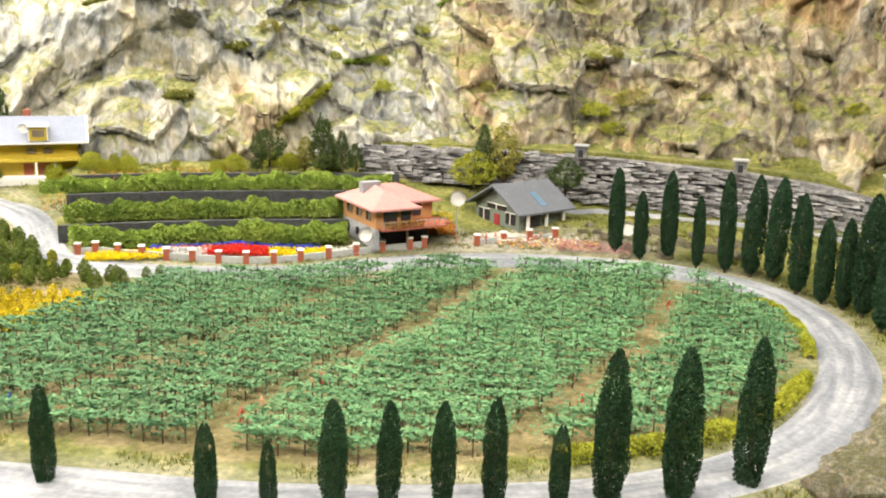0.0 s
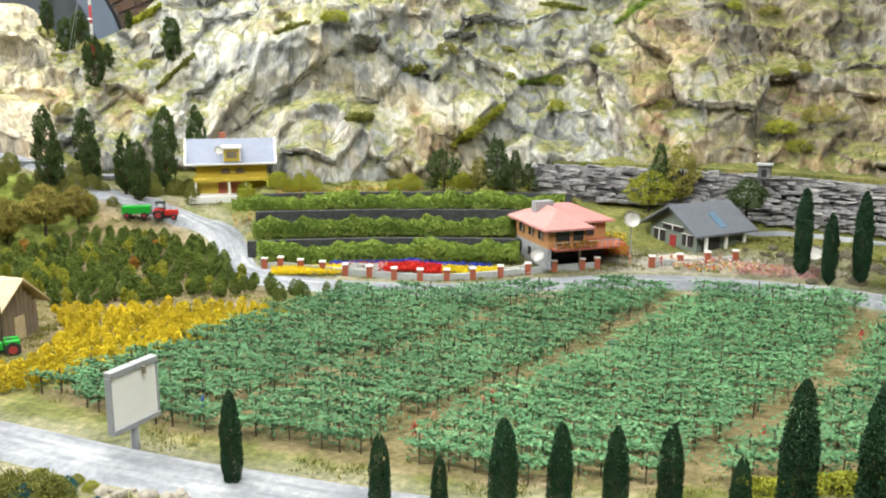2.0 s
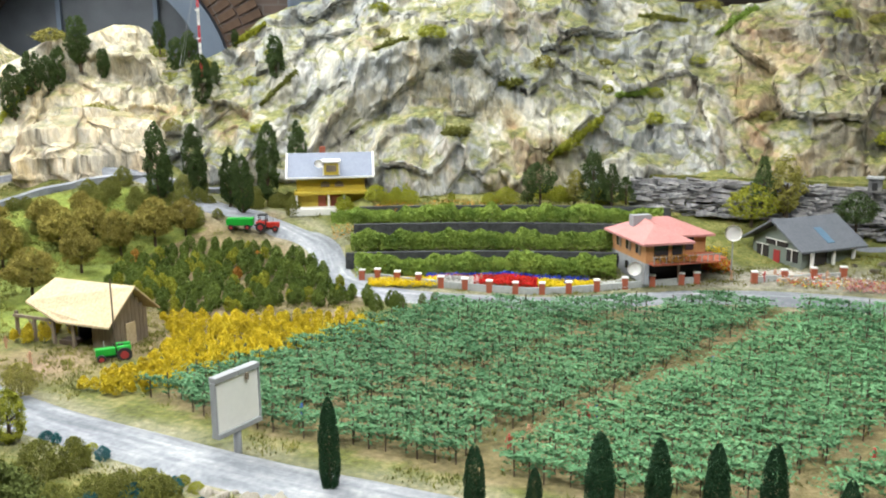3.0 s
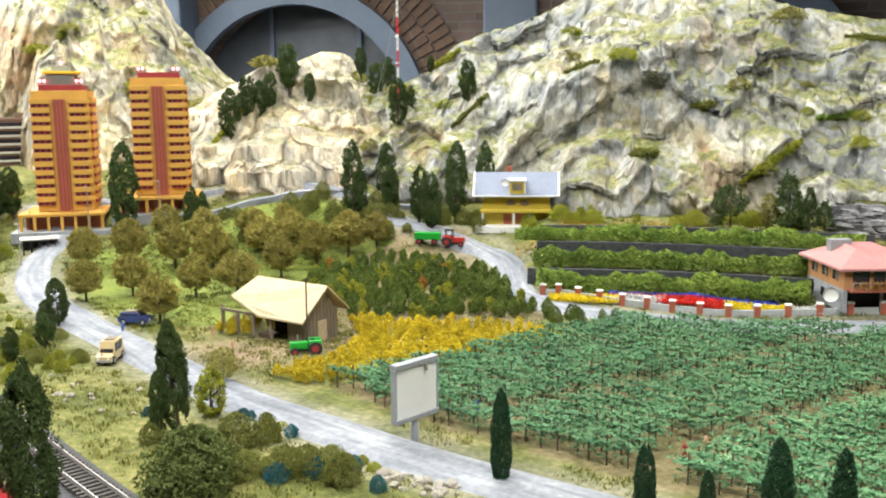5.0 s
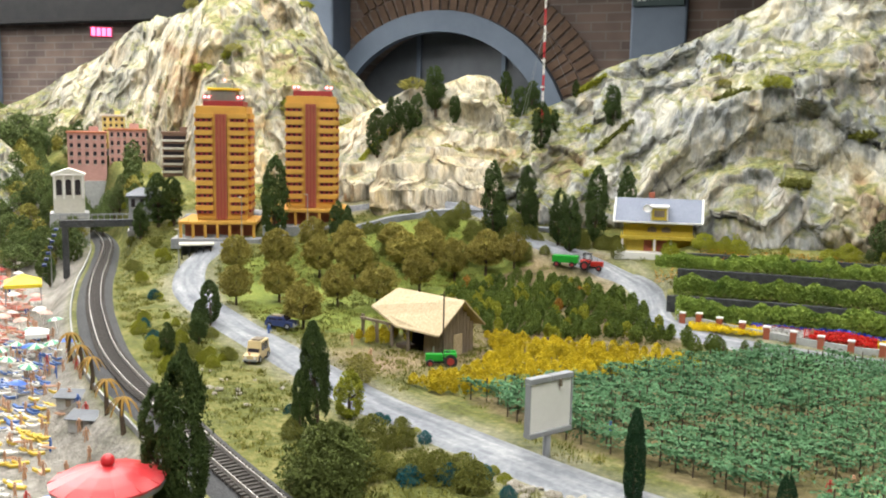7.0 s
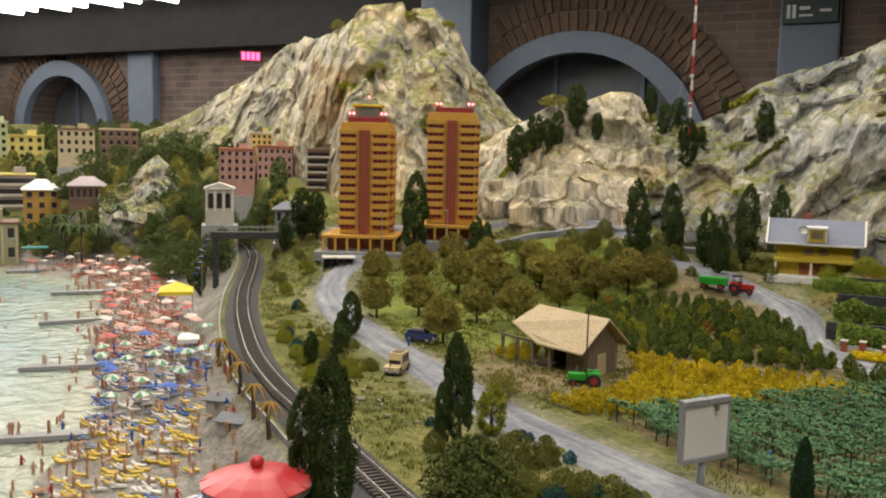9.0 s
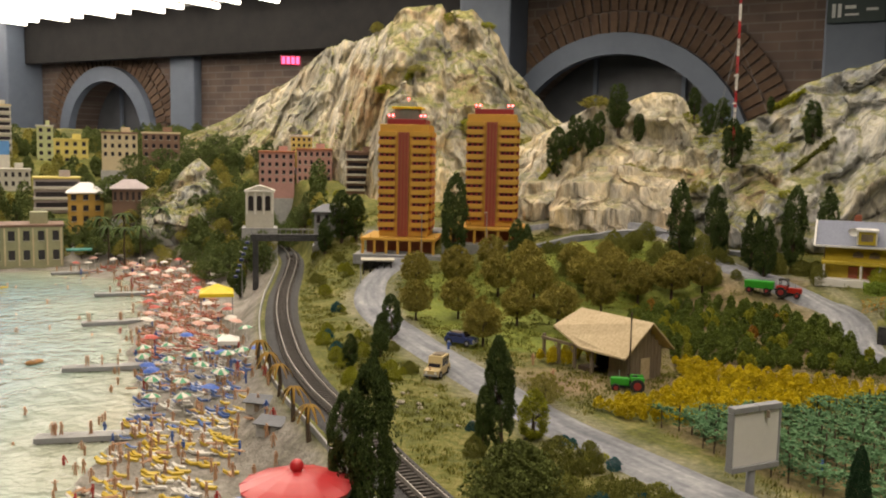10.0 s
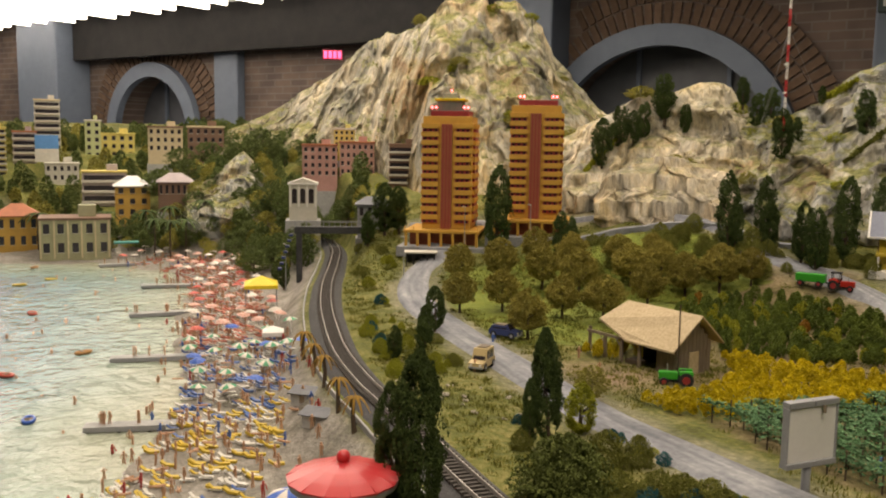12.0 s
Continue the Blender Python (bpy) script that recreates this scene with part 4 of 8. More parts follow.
plant_all("tree", "round", M_TREE, [(-0.286, 1.523, -0.241, 0.072), (0.214, 1.50, -0.267, 0.065), (-0.307, 1.519, -0.246, 0.03)], "small dark round tree below the cliff", "round trees", 29, 2200, 0.028)
plant_all("tree", "poplar", M_OLIVE, [(-0.228, 1.533, -0.243, 0.060), (0.114, 1.546, -0.255, 0.105)], "olive-brown bushy tree below the cliff", "bushy trees", 37, 2600, 0.02, 1.25)
plant_all("tree", "round", M_LIME, [(0.061, 1.53, -0.272, 0.075)], "yellow-green round tree beside the grey house", "", 41, 2600, 0.024, 1.1, variants=1)
BANK = [(-1.606, 1.062, 0.077), (-1.621, 1.117, 0.116), (-1.60, 1.14, 0.105), (-0.932, 0.638, 0.048), (-1.034, 0.786, 0.069), (-0.985, 0.730, 0.055), (-0.946, 0.697, 0.047)]
plant_all("tree", "poplar", M_TREE, [(x, y, None, h) for x, y, h in BANK], "dark green tree on the bank by the railway", "trees on the bank", 43, 5000, 0.02, 1.0, variants=3)
plant_all("tree", "poplar", M_TREE, [(-0.509, 0.349, -0.338, 0.145), (-0.544, 0.350, -0.338, 0.109), (-0.585, 0.557, -0.338, 0.117), (-0.598, 0.545, -0.338, 0.070)], "tall dark green tree beside the railway", "tall trees by the track", 47, 16000, 0.0125, 0.56, jitter=0.05, variants=3)
plant_all("tree", "poplar", M_LIME, [(-0.598, 0.615, -0.338, 0.055)], "yellow-green small tree beside the road", "", 53, 5000, 0.018, 1.25, variants=1)
plant_all("tree", "round", M_OLIVE, [(-0.665, 0.705, -0.338, 0.045)], "olive-green round tree beside the road", "", 59, 4000, 0.02, 1.1, variants=1)
ORCHARD = [(-1.108, 0.896, 0.068), (-1.262, 1.026, 0.075), (-1.072, 0.954, 0.071), (-0.926, 0.868, 0.076), (-1.218, 1.082, 0.085), (-0.972, 0.986, 0.071), (-1.135, 1.108, 0.078),
           (-1.22, 1.178, 0.072), (-0.931, 1.033, 0.074), (-1.071, 1.133, 0.087), (-1.138, 1.183, 0.075), (-0.945, 1.159, 0.076), (-1.025, 1.213, 0.078), (-1.082, 1.25, 0.06),
           (-0.941, 1.254, 0.081), (-0.997, 1.263, 0.074), (-0.903, 1.297, 0.086), (-0.866, 1.333, 0.068), (-1.036, 1.288, 0.057)]
plant_all("orchard_tree", "round", M_ORCHARD, [(x, y, None, h) for x, y, h in ORCHARD], "olive-brown round fruit tree on grass", "orchard trees", 61, 5200, 0.026, 0.92, variants=4)


# fields: vines, citrus bushes, yellow bushes
def scatter(poly, step_u, step_v, turn, seed, shake=0.25):
    """Planting places in rows inside a polygon; turn: degrees of the rows."""
    g = np.random.default_rng(seed)
    c, s = math.cos(radians(turn)), math.sin(radians(turn))
    u, v = np.meshgrid(np.arange(-2, 2, step_u), np.arange(-2, 2, step_v))
    u, v = u + g.normal(0, shake * step_u * 0.5, u.shape), v + g.normal(0, shake * step_v * 0.5, v.shape)
    ce = poly.mean(0)
    x, y = ce[0] + c * u - s * v, ce[1] + s * u + c * v
    k = inside(poly, x, y)
    return np.stack([x[k], y[k]], 1)


PATH_A = np.array([(-0.185, 0.62), (-0.164, 0.731), (-0.07, 0.88), (0.008, 1.003), (0.093, 1.193), (0.11, 1.26)])
PATH_B = np.array([(0.02, 0.60), (0.075, 0.692), (0.208, 0.883), (0.337, 1.178), (0.35, 1.22)])
PATH_C = np.array([(-0.36, 0.70), (-0.20, 0.94), (-0.09, 1.13), (-0.05, 1.2)])


def vines(name, pts, seed, label):
    g = np.random.default_rng(seed)
    n, per = len(pts), 105
    base = np.repeat(np.column_stack([pts, land(pts[:, 0], pts[:, 1])]), per, 0)
    row = np.array([math.cos(radians(-8)), math.sin(radians(-8))])
    along, across, up = g.normal(0, 0.0078, n * per), g.normal(0, 0.0030, n * per), np.where(g.uniform(0, 1, n * per) < 0.75, g.normal(0.0195, 0.0016, n * per), g.uniform(0.007, 0.019, n * per))
    pos = base + np.column_stack([along * row[0] - across * row[1], along * row[1] + across * row[0], up + 0.0015 * np.sin(base[:, 0] * 90)])
    v, f = leaf_quads(pos, 0.0024, seed, 0.8)
    ob = mesh_object(name, v, f, M_VINE)
    tagged(ob, label, "vineyard", kind="stuff")
    bv, bf = [], []
    for x, y, z in np.column_stack([pts, land(pts[:, 0], pts[:, 1])]):
        k, w, h = len(bv), 0.00055, g.uniform(0.019, 0.028)
        for zz in (z - 0.002, z + h):
            bv += [(x - w, y - w, zz), (x + w, y - w, zz), (x + w, y + w, zz), (x - w, y + w, zz)]
        bf += [(k, k + 1, k + 5, k + 4), (k + 1, k + 2, k + 6, k + 5), (k + 2, k + 3, k + 7, k + 6), (k + 3, k, k + 4, k + 7), (k + 4, k + 5, k + 6, k + 7)]
    st = mesh_object("vine_stakes", bv, bf, M_BARK)
    tagged(st, "thin dark stakes and stems of the vineyard rows", "stakes", kind="stuff")


vp = scatter(VINEYARD, 0.0165, 0.0235, -8, 5)
for a in (PATH_A, PATH_B, PATH_C):
    d, _ = from_line(a, vp[:, 0], vp[:, 1])
    vp = vp[d > (0.016 if a is not PATH_C else 0.011)]
_, sa = from_line(PATH_A, vp[:, 0], vp[:, 1])
_, sb = from_line(PATH_B, vp[:, 0], vp[:, 1])
vines("vineyard", vp[sa < 0], 1, "blue-green vine rows left of the footpath")
vines("vineyard", vp[(sa > 0) & (sb < 0)], 2, "blue-green vine rows between two footpaths")
vines("vineyard", vp[sb > 0], 3, "blue-green vine rows inside the road bend")


def bush_field(name, pts, h, w, material, label, category, seed, per=60, leaf=0.0035):
    g = np.random.default_rng(seed)
    c = crown_points(per * 12, PROFILES["bush"], seed)
    n = len(pts)
    pick = g.integers(0, len(c), (n, per))
    size = g.uniform(0.75, 1.25, n)
    ang = g.uniform(0, math.tau, n)
    q = c[pick]
    x = q[..., 0] * np.cos(ang)[:, None] - q[..., 1] * np.sin(ang)[:, None]
    y = q[..., 0] * np.sin(ang)[:, None] + q[..., 1] * np.cos(ang)[:, None]
    zz = land(pts[:, 0], pts[:, 1])
    pos = np.stack([pts[:, :1] + x * (w * size)[:, None], pts[:, 1:] + y * (w * size)[:, None], zz[:, None] + q[..., 2] * (h * size)[:, None] + 0.003], 2)
    v, f = leaf_quads(pos.reshape(-1, 3), leaf, seed)
    return tagged(mesh_object(name, v, f, material), label, category, kind="stuff")


CITRUS = np.array([(-0.86, 1.11), (-0.915, 1.23), (-0.841, 1.30), (-0.735, 1.325), (-0.648, 1.305), (-0.503, 1.166), (-0.425, 1.12), (-0.572, 1.045), (-0.699, 0.995), (-0.756, 1.042)])
cp = scatter(CITRUS, 0.0215, 0.0205, 20, 9, 0.4)
mixed = np.random.default_rng(1).uniform(0, 1, len(cp))
bush_field("citrus_bushes", cp[mixed < 0.82], 0.019, 0.0122, M_CITRUS, "dense dark green citrus bushes in a field", "bushes", 21, 460, 0.0018)
bush_field("citrus_bushes", cp[(mixed >= 0.82) & (mixed < 0.985)], 0.020, 0.0122, M_LIME, "scattered yellow-green citrus bushes in a field", "bushes", 22, 400, 0.0018)
bush_field("citrus_bushes", cp[mixed >= 0.985], 0.019, 0.0115, M_ORANGE, "scattered orange-brown citrus bushes in a field", "bushes", 23, 360, 0.0018)
YELLOW = np.array([(-0.629, 0.745), (-0.580, 0.735), (-0.550, 0.755), (-0.468, 0.905), (-0.386, 1.028), (-0.435, 1.047), (-0.575, 1.029), (-0.692, 0.994), (-0.630, 0.914), (-0.605, 0.83)])
yb = scatter(YELLOW, 0.0140, 0.0140, 12, 12, 0.35)
yb = yb[(np.hypot(yb[:, 0] + 0.655, yb[:, 1] - 0.842) > 0.034) & (np.hypot(yb[:, 0] + 0.681, yb[:, 1] - 0.884) > 0.05)]
bush_field("yellow_bushes", yb, 0.0130, 0.0088, M_YELLOW, "dense low mustard-yellow bushes in a field", "bushes", 31, 230, 0.0015)
bush_field("yellow_bushes", scatter(np.array([(-0.83, 0.86), (-0.78, 0.84), (-0.73, 0.93), (-0.74, 0.98), (-0.80, 0.93)]), 0.018, 0.018, 12, 13, 0.4), 0.017, 0.011, M_YELLOW, "low mustard-yellow bushes behind the barn", "bushes", 32, 380, 0.0014)
plant_all("bush", "bush", M_CITRUS, [(-0.428, 1.095, None, 0.026), (-0.408, 1.115, None, 0.026), (-0.395, 1.098, None, 0.028), (-0.418, 1.125, None, 0.024), (-0.355, 1.125, None, 0.025), (-0.375, 1.135, None, 0.02)], "single dark green citrus bush beside the road", "bushes by the road", 71, 1600, 0.05, 0.55, True, "bush", 2)

# ---------------------------------------------------------------- buildings
M_TOWER = paint("tower_yellow", (0.62, 0.34, 0.055), 0.55, 0.06)
M_RED = paint("dark_red", (0.30, 0.028, 0.03), 0.5, 0.08)
M_BRICKRED = paint("brick_red", (0.36, 0.10, 0.05), 0.6, 0.12)
M_GLASS = paint("window_dark", (0.035, 0.03, 0.035), 0.15, 0.1)
M_WHITE = paint("white_paint", (0.78, 0.77, 0.73), 0.5, 0.05)
M_GREY = paint("grey_paint", (0.30, 0.31, 0.32), 0.6, 0.1)
M_STONE = surface("grey_stone", [(0.3, (0.20, 0.21, 0.22)), (0.7, (0.38, 0.39, 0.40))], 300, 0.85, 0.4, 60)
M_YHOUSE = paint("house_yellow", (0.58, 0.44, 0.045), 0.6, 0.1)
M_ROOFBLUE = surface("slate_blue_roof", [(0.3, (0.14, 0.16, 0.22)), (0.7, (0.22, 0.245, 0.31))], 400, 0.6, 0.3, 40)
M_ROOFRED = surface("pink_red_roof", [(0.3, (0.40, 0.17, 0.155)), (0.7, (0.52, 0.25, 0.23))], 300, 0.7, 0.3, 50)
M_ROOFGREY = surface("grey_roof", [(0.3, (0.09, 0.10, 0.115)), (0.7, (0.16, 0.17, 0.19))], 300, 0.6, 0.3, 50)
M_ORANGEWALL = surface("orange_brick_wall", [(0.3, (0.32, 0.15, 0.055)), (0.7, (0.50, 0.26, 0.10))], 400, 0.8, 0.3, 60)
M_WOOD = surface("old_wood", [(0.3, (0.13, 0.10, 0.07)), (0.7, (0.30, 0.24, 0.17))], 90, 0.85, 0.5, 20, 0.3, stretch=(6, 6, 0.6))
M_THATCH = surface("pale_shingles", [(0.3, (0.40, 0.30, 0.17)), (0.7, (0.66, 0.54, 0.35))], 350, 0.85, 0.6, 40, 0.3)
M_GREEN = paint("tractor_green", (0.02, 0.34, 0.03), 0.35, 0.08)
M_TYRE = paint("tyre_black", (0.02, 0.02, 0.02), 0.8, 0.1)
M_BEIGE = paint("jeep_beige", (0.60, 0.47, 0.24), 0.45, 0.1)
M_BLUE = paint("dark_blue_paint", (0.03, 0.05, 0.16), 0.4, 0.1)
M_SKIN = paint("figure_tan", (0.52, 0.30, 0.18), 0.6, 0.1)
M_CLOTH = [paint("cloth_red", (0.45, 0.05, 0.04)), paint("cloth_blue", (0.05, 0.13, 0.42)), paint("cloth_white", (0.72, 0.70, 0.66)), paint("cloth_dark", (0.06, 0.05, 0.05))]
# rails: the white reflection is put into a pale, half-metal colour
M_RAILSHEEN = paint("rail_painted_sheen", (0.60, 0.57, 0.53), 0.35, 0.10, 0.5)
M_SLEEPER = surface("sleeper_wood", [(0.3, (0.035, 0.03, 0.026)), (0.7, (0.085, 0.075, 0.066))], 200, 0.9, 0.4)
M_BEACON = glow("red_beacon", (1.0, 0.12, 0.14), 9.0)
M_REDROOF = paint("kiosk_red", (0.56, 0.035, 0.04), 0.35, 0.06)
M_YTENT = paint("tent_yellow", (0.78, 0.60, 0.02), 0.6, 0.06)


def cuboid(name, parent, material, x0, x1, y0, y1, z0, z1, bevel=0.0, label=""):
    bm = B()
    box(bm, x0, x1, y0, y1, z0, z1, bevel)
    return part(name, bm, material, parent, label)


def roof_mesh(bm, pts, faces, thick):
    """A roof skin with thickness from corner points."""
    top = [bm.verts.new(p) for p in pts]
    low = [bm.verts.new((p[0], p[1], p[2] - thick)) for p in pts]
    edges = {}
    for f in faces:
        bm.faces.new([top[i] for i in f])
        bm.faces.new([low[i] for i in f[::-1]])
        for a, b in zip(f, f[1:] + f[:1]):
            edges[(a, b)] = 1
    for a, b in edges:
        if (b, a) not in edges:
            bm.faces.new((top[b], top[a], low[a], low[b]))
    bmesh.ops.recalc_face_normals(bm, faces=bm.faces)
    return bm


def dish(parent, x, y, z, r, turn, tilt=25):
    bm = B()
    n = 14
    rings = []
    for k in range(4):
        u = k / 3
        rings.append([bm.verts.new((r * u * math.cos(t * math.tau / n), r * u * math.sin(t * math.tau / n), 0.35 * r * u * u)) for t in range(n)] if k else [bm.verts.new((0, 0, 0))])
    for t in range(n):
        bm.faces.new((rings[0][0], rings[1][t], rings[1][(t + 1) % n]))
        for k in (1, 2):
            bm.faces.new((rings[k][t], rings[k + 1][t], rings[k + 1][(t + 1) % n], rings[k][(t + 1) % n]))
    bmesh.ops.solidify(bm, geom=bm.faces[:], thickness=0.0006)
    ob = part("dish", bm, M_WHITE, parent, "white satellite dish", True)
    ob.matrix_basis = pose(x, y, z, 90 - tilt, 0, turn)
    return ob


def tower(x, y, z, turn, top_house):
    """A yellow tower block on a colonnaded podium; local x along the front, y to the back."""
    W, D, H, pz = 0.108, 0.115, 0.228, 0.034
    ob = thing("tower_block", pose(x, y, z, 0, 0, turn), "tall yellow tower block with dark red window bands", "building", "twin tower blocks")
    cuboid("body", ob, M_TOWER, 0.004, W - 0.004, 0.004, D - 0.004, pz, pz + H, 0.001)
    for k in range(12):
        z0 = pz + 0.012 + 0.0168 * k
        for a, b in ((0.004, 0.036), (0.072, 0.100)):
            wb = cuboid("window", ob, M_RED, a, b, -0.0005, 0.004, z0, z0 + 0.0062, label="dark red window band")
            for j in range(3):
                cuboid("mullion", wb, M_GLASS, a + (j + 0.35) * (b - a) / 3, a + (j + 0.75) * (b - a) / 3, -0.0012, -0.0006, z0 + 0.001, z0 + 0.0052)
        cuboid("window", ob, M_RED, W - 0.004, W + 0.0005, 0.03, 0.095, z0, z0 + 0.0062, label="dark red window band")
        for a, b in ((0.002, 0.038), (0.070, W - 0.001)):
            cuboid("balcony", ob, M_TOWER, a, b, -0.003, 0.004, z0 + 0.0068, z0 + 0.0165, 0.0006)
        cuboid("balcony", ob, M_TOWER, W - 0.004, W + 0.002, 0.026, 0.10, z0 + 0.0068, z0 + 0.0165, 0.0006)
    cuboid("stair_strip", ob, M_BRICKRED, 0.043, 0.065, -0.004, 0.004, pz, pz + 0.212, 0.0005, "red glazed stair shaft")
    for k in range(3):
        cuboid("fin", ob, M_RED, 0.0465 + 0.0065 * k, 0.048 + 0.0065 * k, -0.0052, -0.0041, pz, pz + 0.210)
    cuboid("parapet", ob, M_RED, 0.018, W - 0.012, 0.012, D - 0.02, pz + H, pz + H + 0.011, 0.001, "dark red roof parapet")
    cuboid("podium_roof", ob, M_TOWER, -0.028, W + 0.018, -0.03, D + 0.01, pz - 0.007, pz - 0.001, 0.001)
    cuboid("podium_wall", ob, M_BRICKRED, -0.02, W + 0.01, 0.0, D, 0.0, pz - 0.007, 0, "shaded red shop front")
    for k in range(7):
        cuboid("column", ob, M_TOWER, -0.026 + 0.024 * k, -0.021 + 0.024 * k, -0.028, -0.023, 0.0, pz - 0.007)
    cuboid("terrace", ob, M_STONE, -0.04, W + 0.03, -0.045, D + 0.02, -0.02, 0.0, 0.001)
    for k in range(9):
        cuboid("rail_post", ob, M_TOWER, -0.026 + 0.0185 * k, -0.0248 + 0.0185 * k, -0.029, -0.028, pz - 0.001, pz + 0.006)
    for a, b in ((0.02, 0.028), (W - 0.022, W - 0.014)):
        for t in (a, b):
            bm = B()
            bmesh.ops.create_icosphere(bm, subdivisions=1, radius=0.0028, matrix=Matrix.Translation((t, 0.02, pz + H + 0.018)))
            part("beacon", bm, M_BEACON, ob, "glowing red beacon")
            bm = B()
            tube(bm, (t, 0.02, pz + H), (t, 0.02, pz + H + 0.016), 0.0006, n=5)
            part("beacon_pole", bm, M_GREY, ob)
    if top_house:
        cuboid("roof_house", ob, paint("roof_house_grey", (0.16, 0.19, 0.15)), 0.03, 0.08, 0.03, 0.08, pz + H + 0.011, pz + H + 0.032, 0.001)
        cuboid("roof_house_top", ob, M_YTENT, 0.024, 0.086, 0.026, 0.084, pz + H + 0.032, pz + H + 0.037, 0.001, "yellow roof edge")
        cuboid("lookout", ob, M_GREY, 0.040, 0.070, 0.04, 0.07, pz + H + 0.037, pz + H + 0.047, 0.001)
        bm = B()
        bmesh.ops.create_icosphere(bm, subdivisions=1, radius=0.0022, matrix=Matrix.Translation((0.055, 0.055, pz + H + 0.054)))
        part("beacon", bm, M_BEACON, ob, "glowing red beacon")
    return ob


tower(-1.492, 1.112, -0.270, 42.5, True)
tower(-1.375, 1.247, -0.246, 42.5, False)


def yellow_house():
    ob = thing("villa", pose(-0.722, 1.448, -0.258, 0, 0, 25), "yellow villa with grey-blue roof and white trim above a terrace", "house")
    W, D, H = 0.130, 0.085, 0.060
    cuboid("wall", ob, M_YHOUSE, 0.010, 0.118, 0.012, D, 0, H)
    cuboid("base", ob, M_WHITE, -0.002, 0.128, -0.014, D, -0.012, 0.001, 0.001)
    bm = B()
    roof_mesh(bm, [(-0.004, -0.001, H - 0.003), (W, -0.001, H - 0.003), (W + 0.004, 0.045, H + 0.036), (-0.002, 0.045, H + 0.036), (W, 0.098, H - 0.003), (-0.004, 0.098, H - 0.003)], [[0, 1, 2, 3], [3, 2, 4, 5]], 0.003)
    rf = part("roof", bm, M_ROOFBLUE, ob, "grey-blue slate roof")
    for x in (-0.005, W + 0.001):
        bm = B()
        tube(bm, (x, -0.009, H - 0.004), (x + (0.003 if x > 0 else 0.001), 0.045, H + 0.036), 0.0017, n=5)
        part("verge", bm, M_WHITE, rf, "white verge board")
    cuboid("gutter", rf, M_WHITE, -0.004, W, -0.0035, -0.001, H - 0.006, H - 0.003, 0, "white gutter board")
    dm = cuboid("dormer", ob, M_YHOUSE, 0.053, 0.077, 0.0, 0.03, H, H + 0.022)
    cuboid("dormer_roof", dm, M_WHITE, 0.050, 0.080, -0.003, 0.04, H + 0.022, H + 0.0255, 0.0005)
    for x in (0.0515, 0.0765):
        cuboid("dormer_frame", dm, M_WHITE, x, x + 0.002, -0.002, -0.0005, H, H + 0.022)
    cuboid("window", dm, M_WOOD, 0.057, 0.073, -0.001, 0.0, H + 0.006, H + 0.018)
    for a, b in ((0.048, 0.062), (0.070, 0.084)):
        bm = B()
        prism(bm, [(a, 0), (b, 0), (b, 0.007), ((a + b) / 2, 0.0105), (a, 0.007)], 0, 0.002)
        w = part("window", bm, M_WOOD, ob)
        w.matrix_basis = pose(0, 0.0118, 0.037, 90)
    cuboid("balcony", ob, M_YHOUSE, 0.006, 0.122, -0.006, 0.012, 0.025, 0.0295, 0.0005, "yellow balcony slab")
    for k in range(13):
        cuboid("baluster", ob, M_YHOUSE, 0.007 + 0.0092 * k, 0.0083 + 0.0092 * k, -0.0055, -0.0045, 0.0295, 0.036)
    for x in (0.008, 0.058, 0.083, 0.118):
        cuboid("column", ob, M_WHITE, x, x + 0.003, -0.005, -0.002, 0.0, 0.025, 0, "white porch column")
    for a, b in ((0.043, 0.056), (0.063, 0.080)):
        cuboid("door", ob, M_BRICKRED, a, b, 0.0105, 0.0119, 0.001, 0.021)
    cuboid("chimney", ob, M_BRICKRED, 0.048, 0.058, 0.05, 0.06, H + 0.02, H + 0.046, 0.0005)
    dish(ob, 0.046, -0.002, H + 0.020, 0.0075, 10)
    ob.scale = (1.13, 1.13, 0.98)


yellow_house()


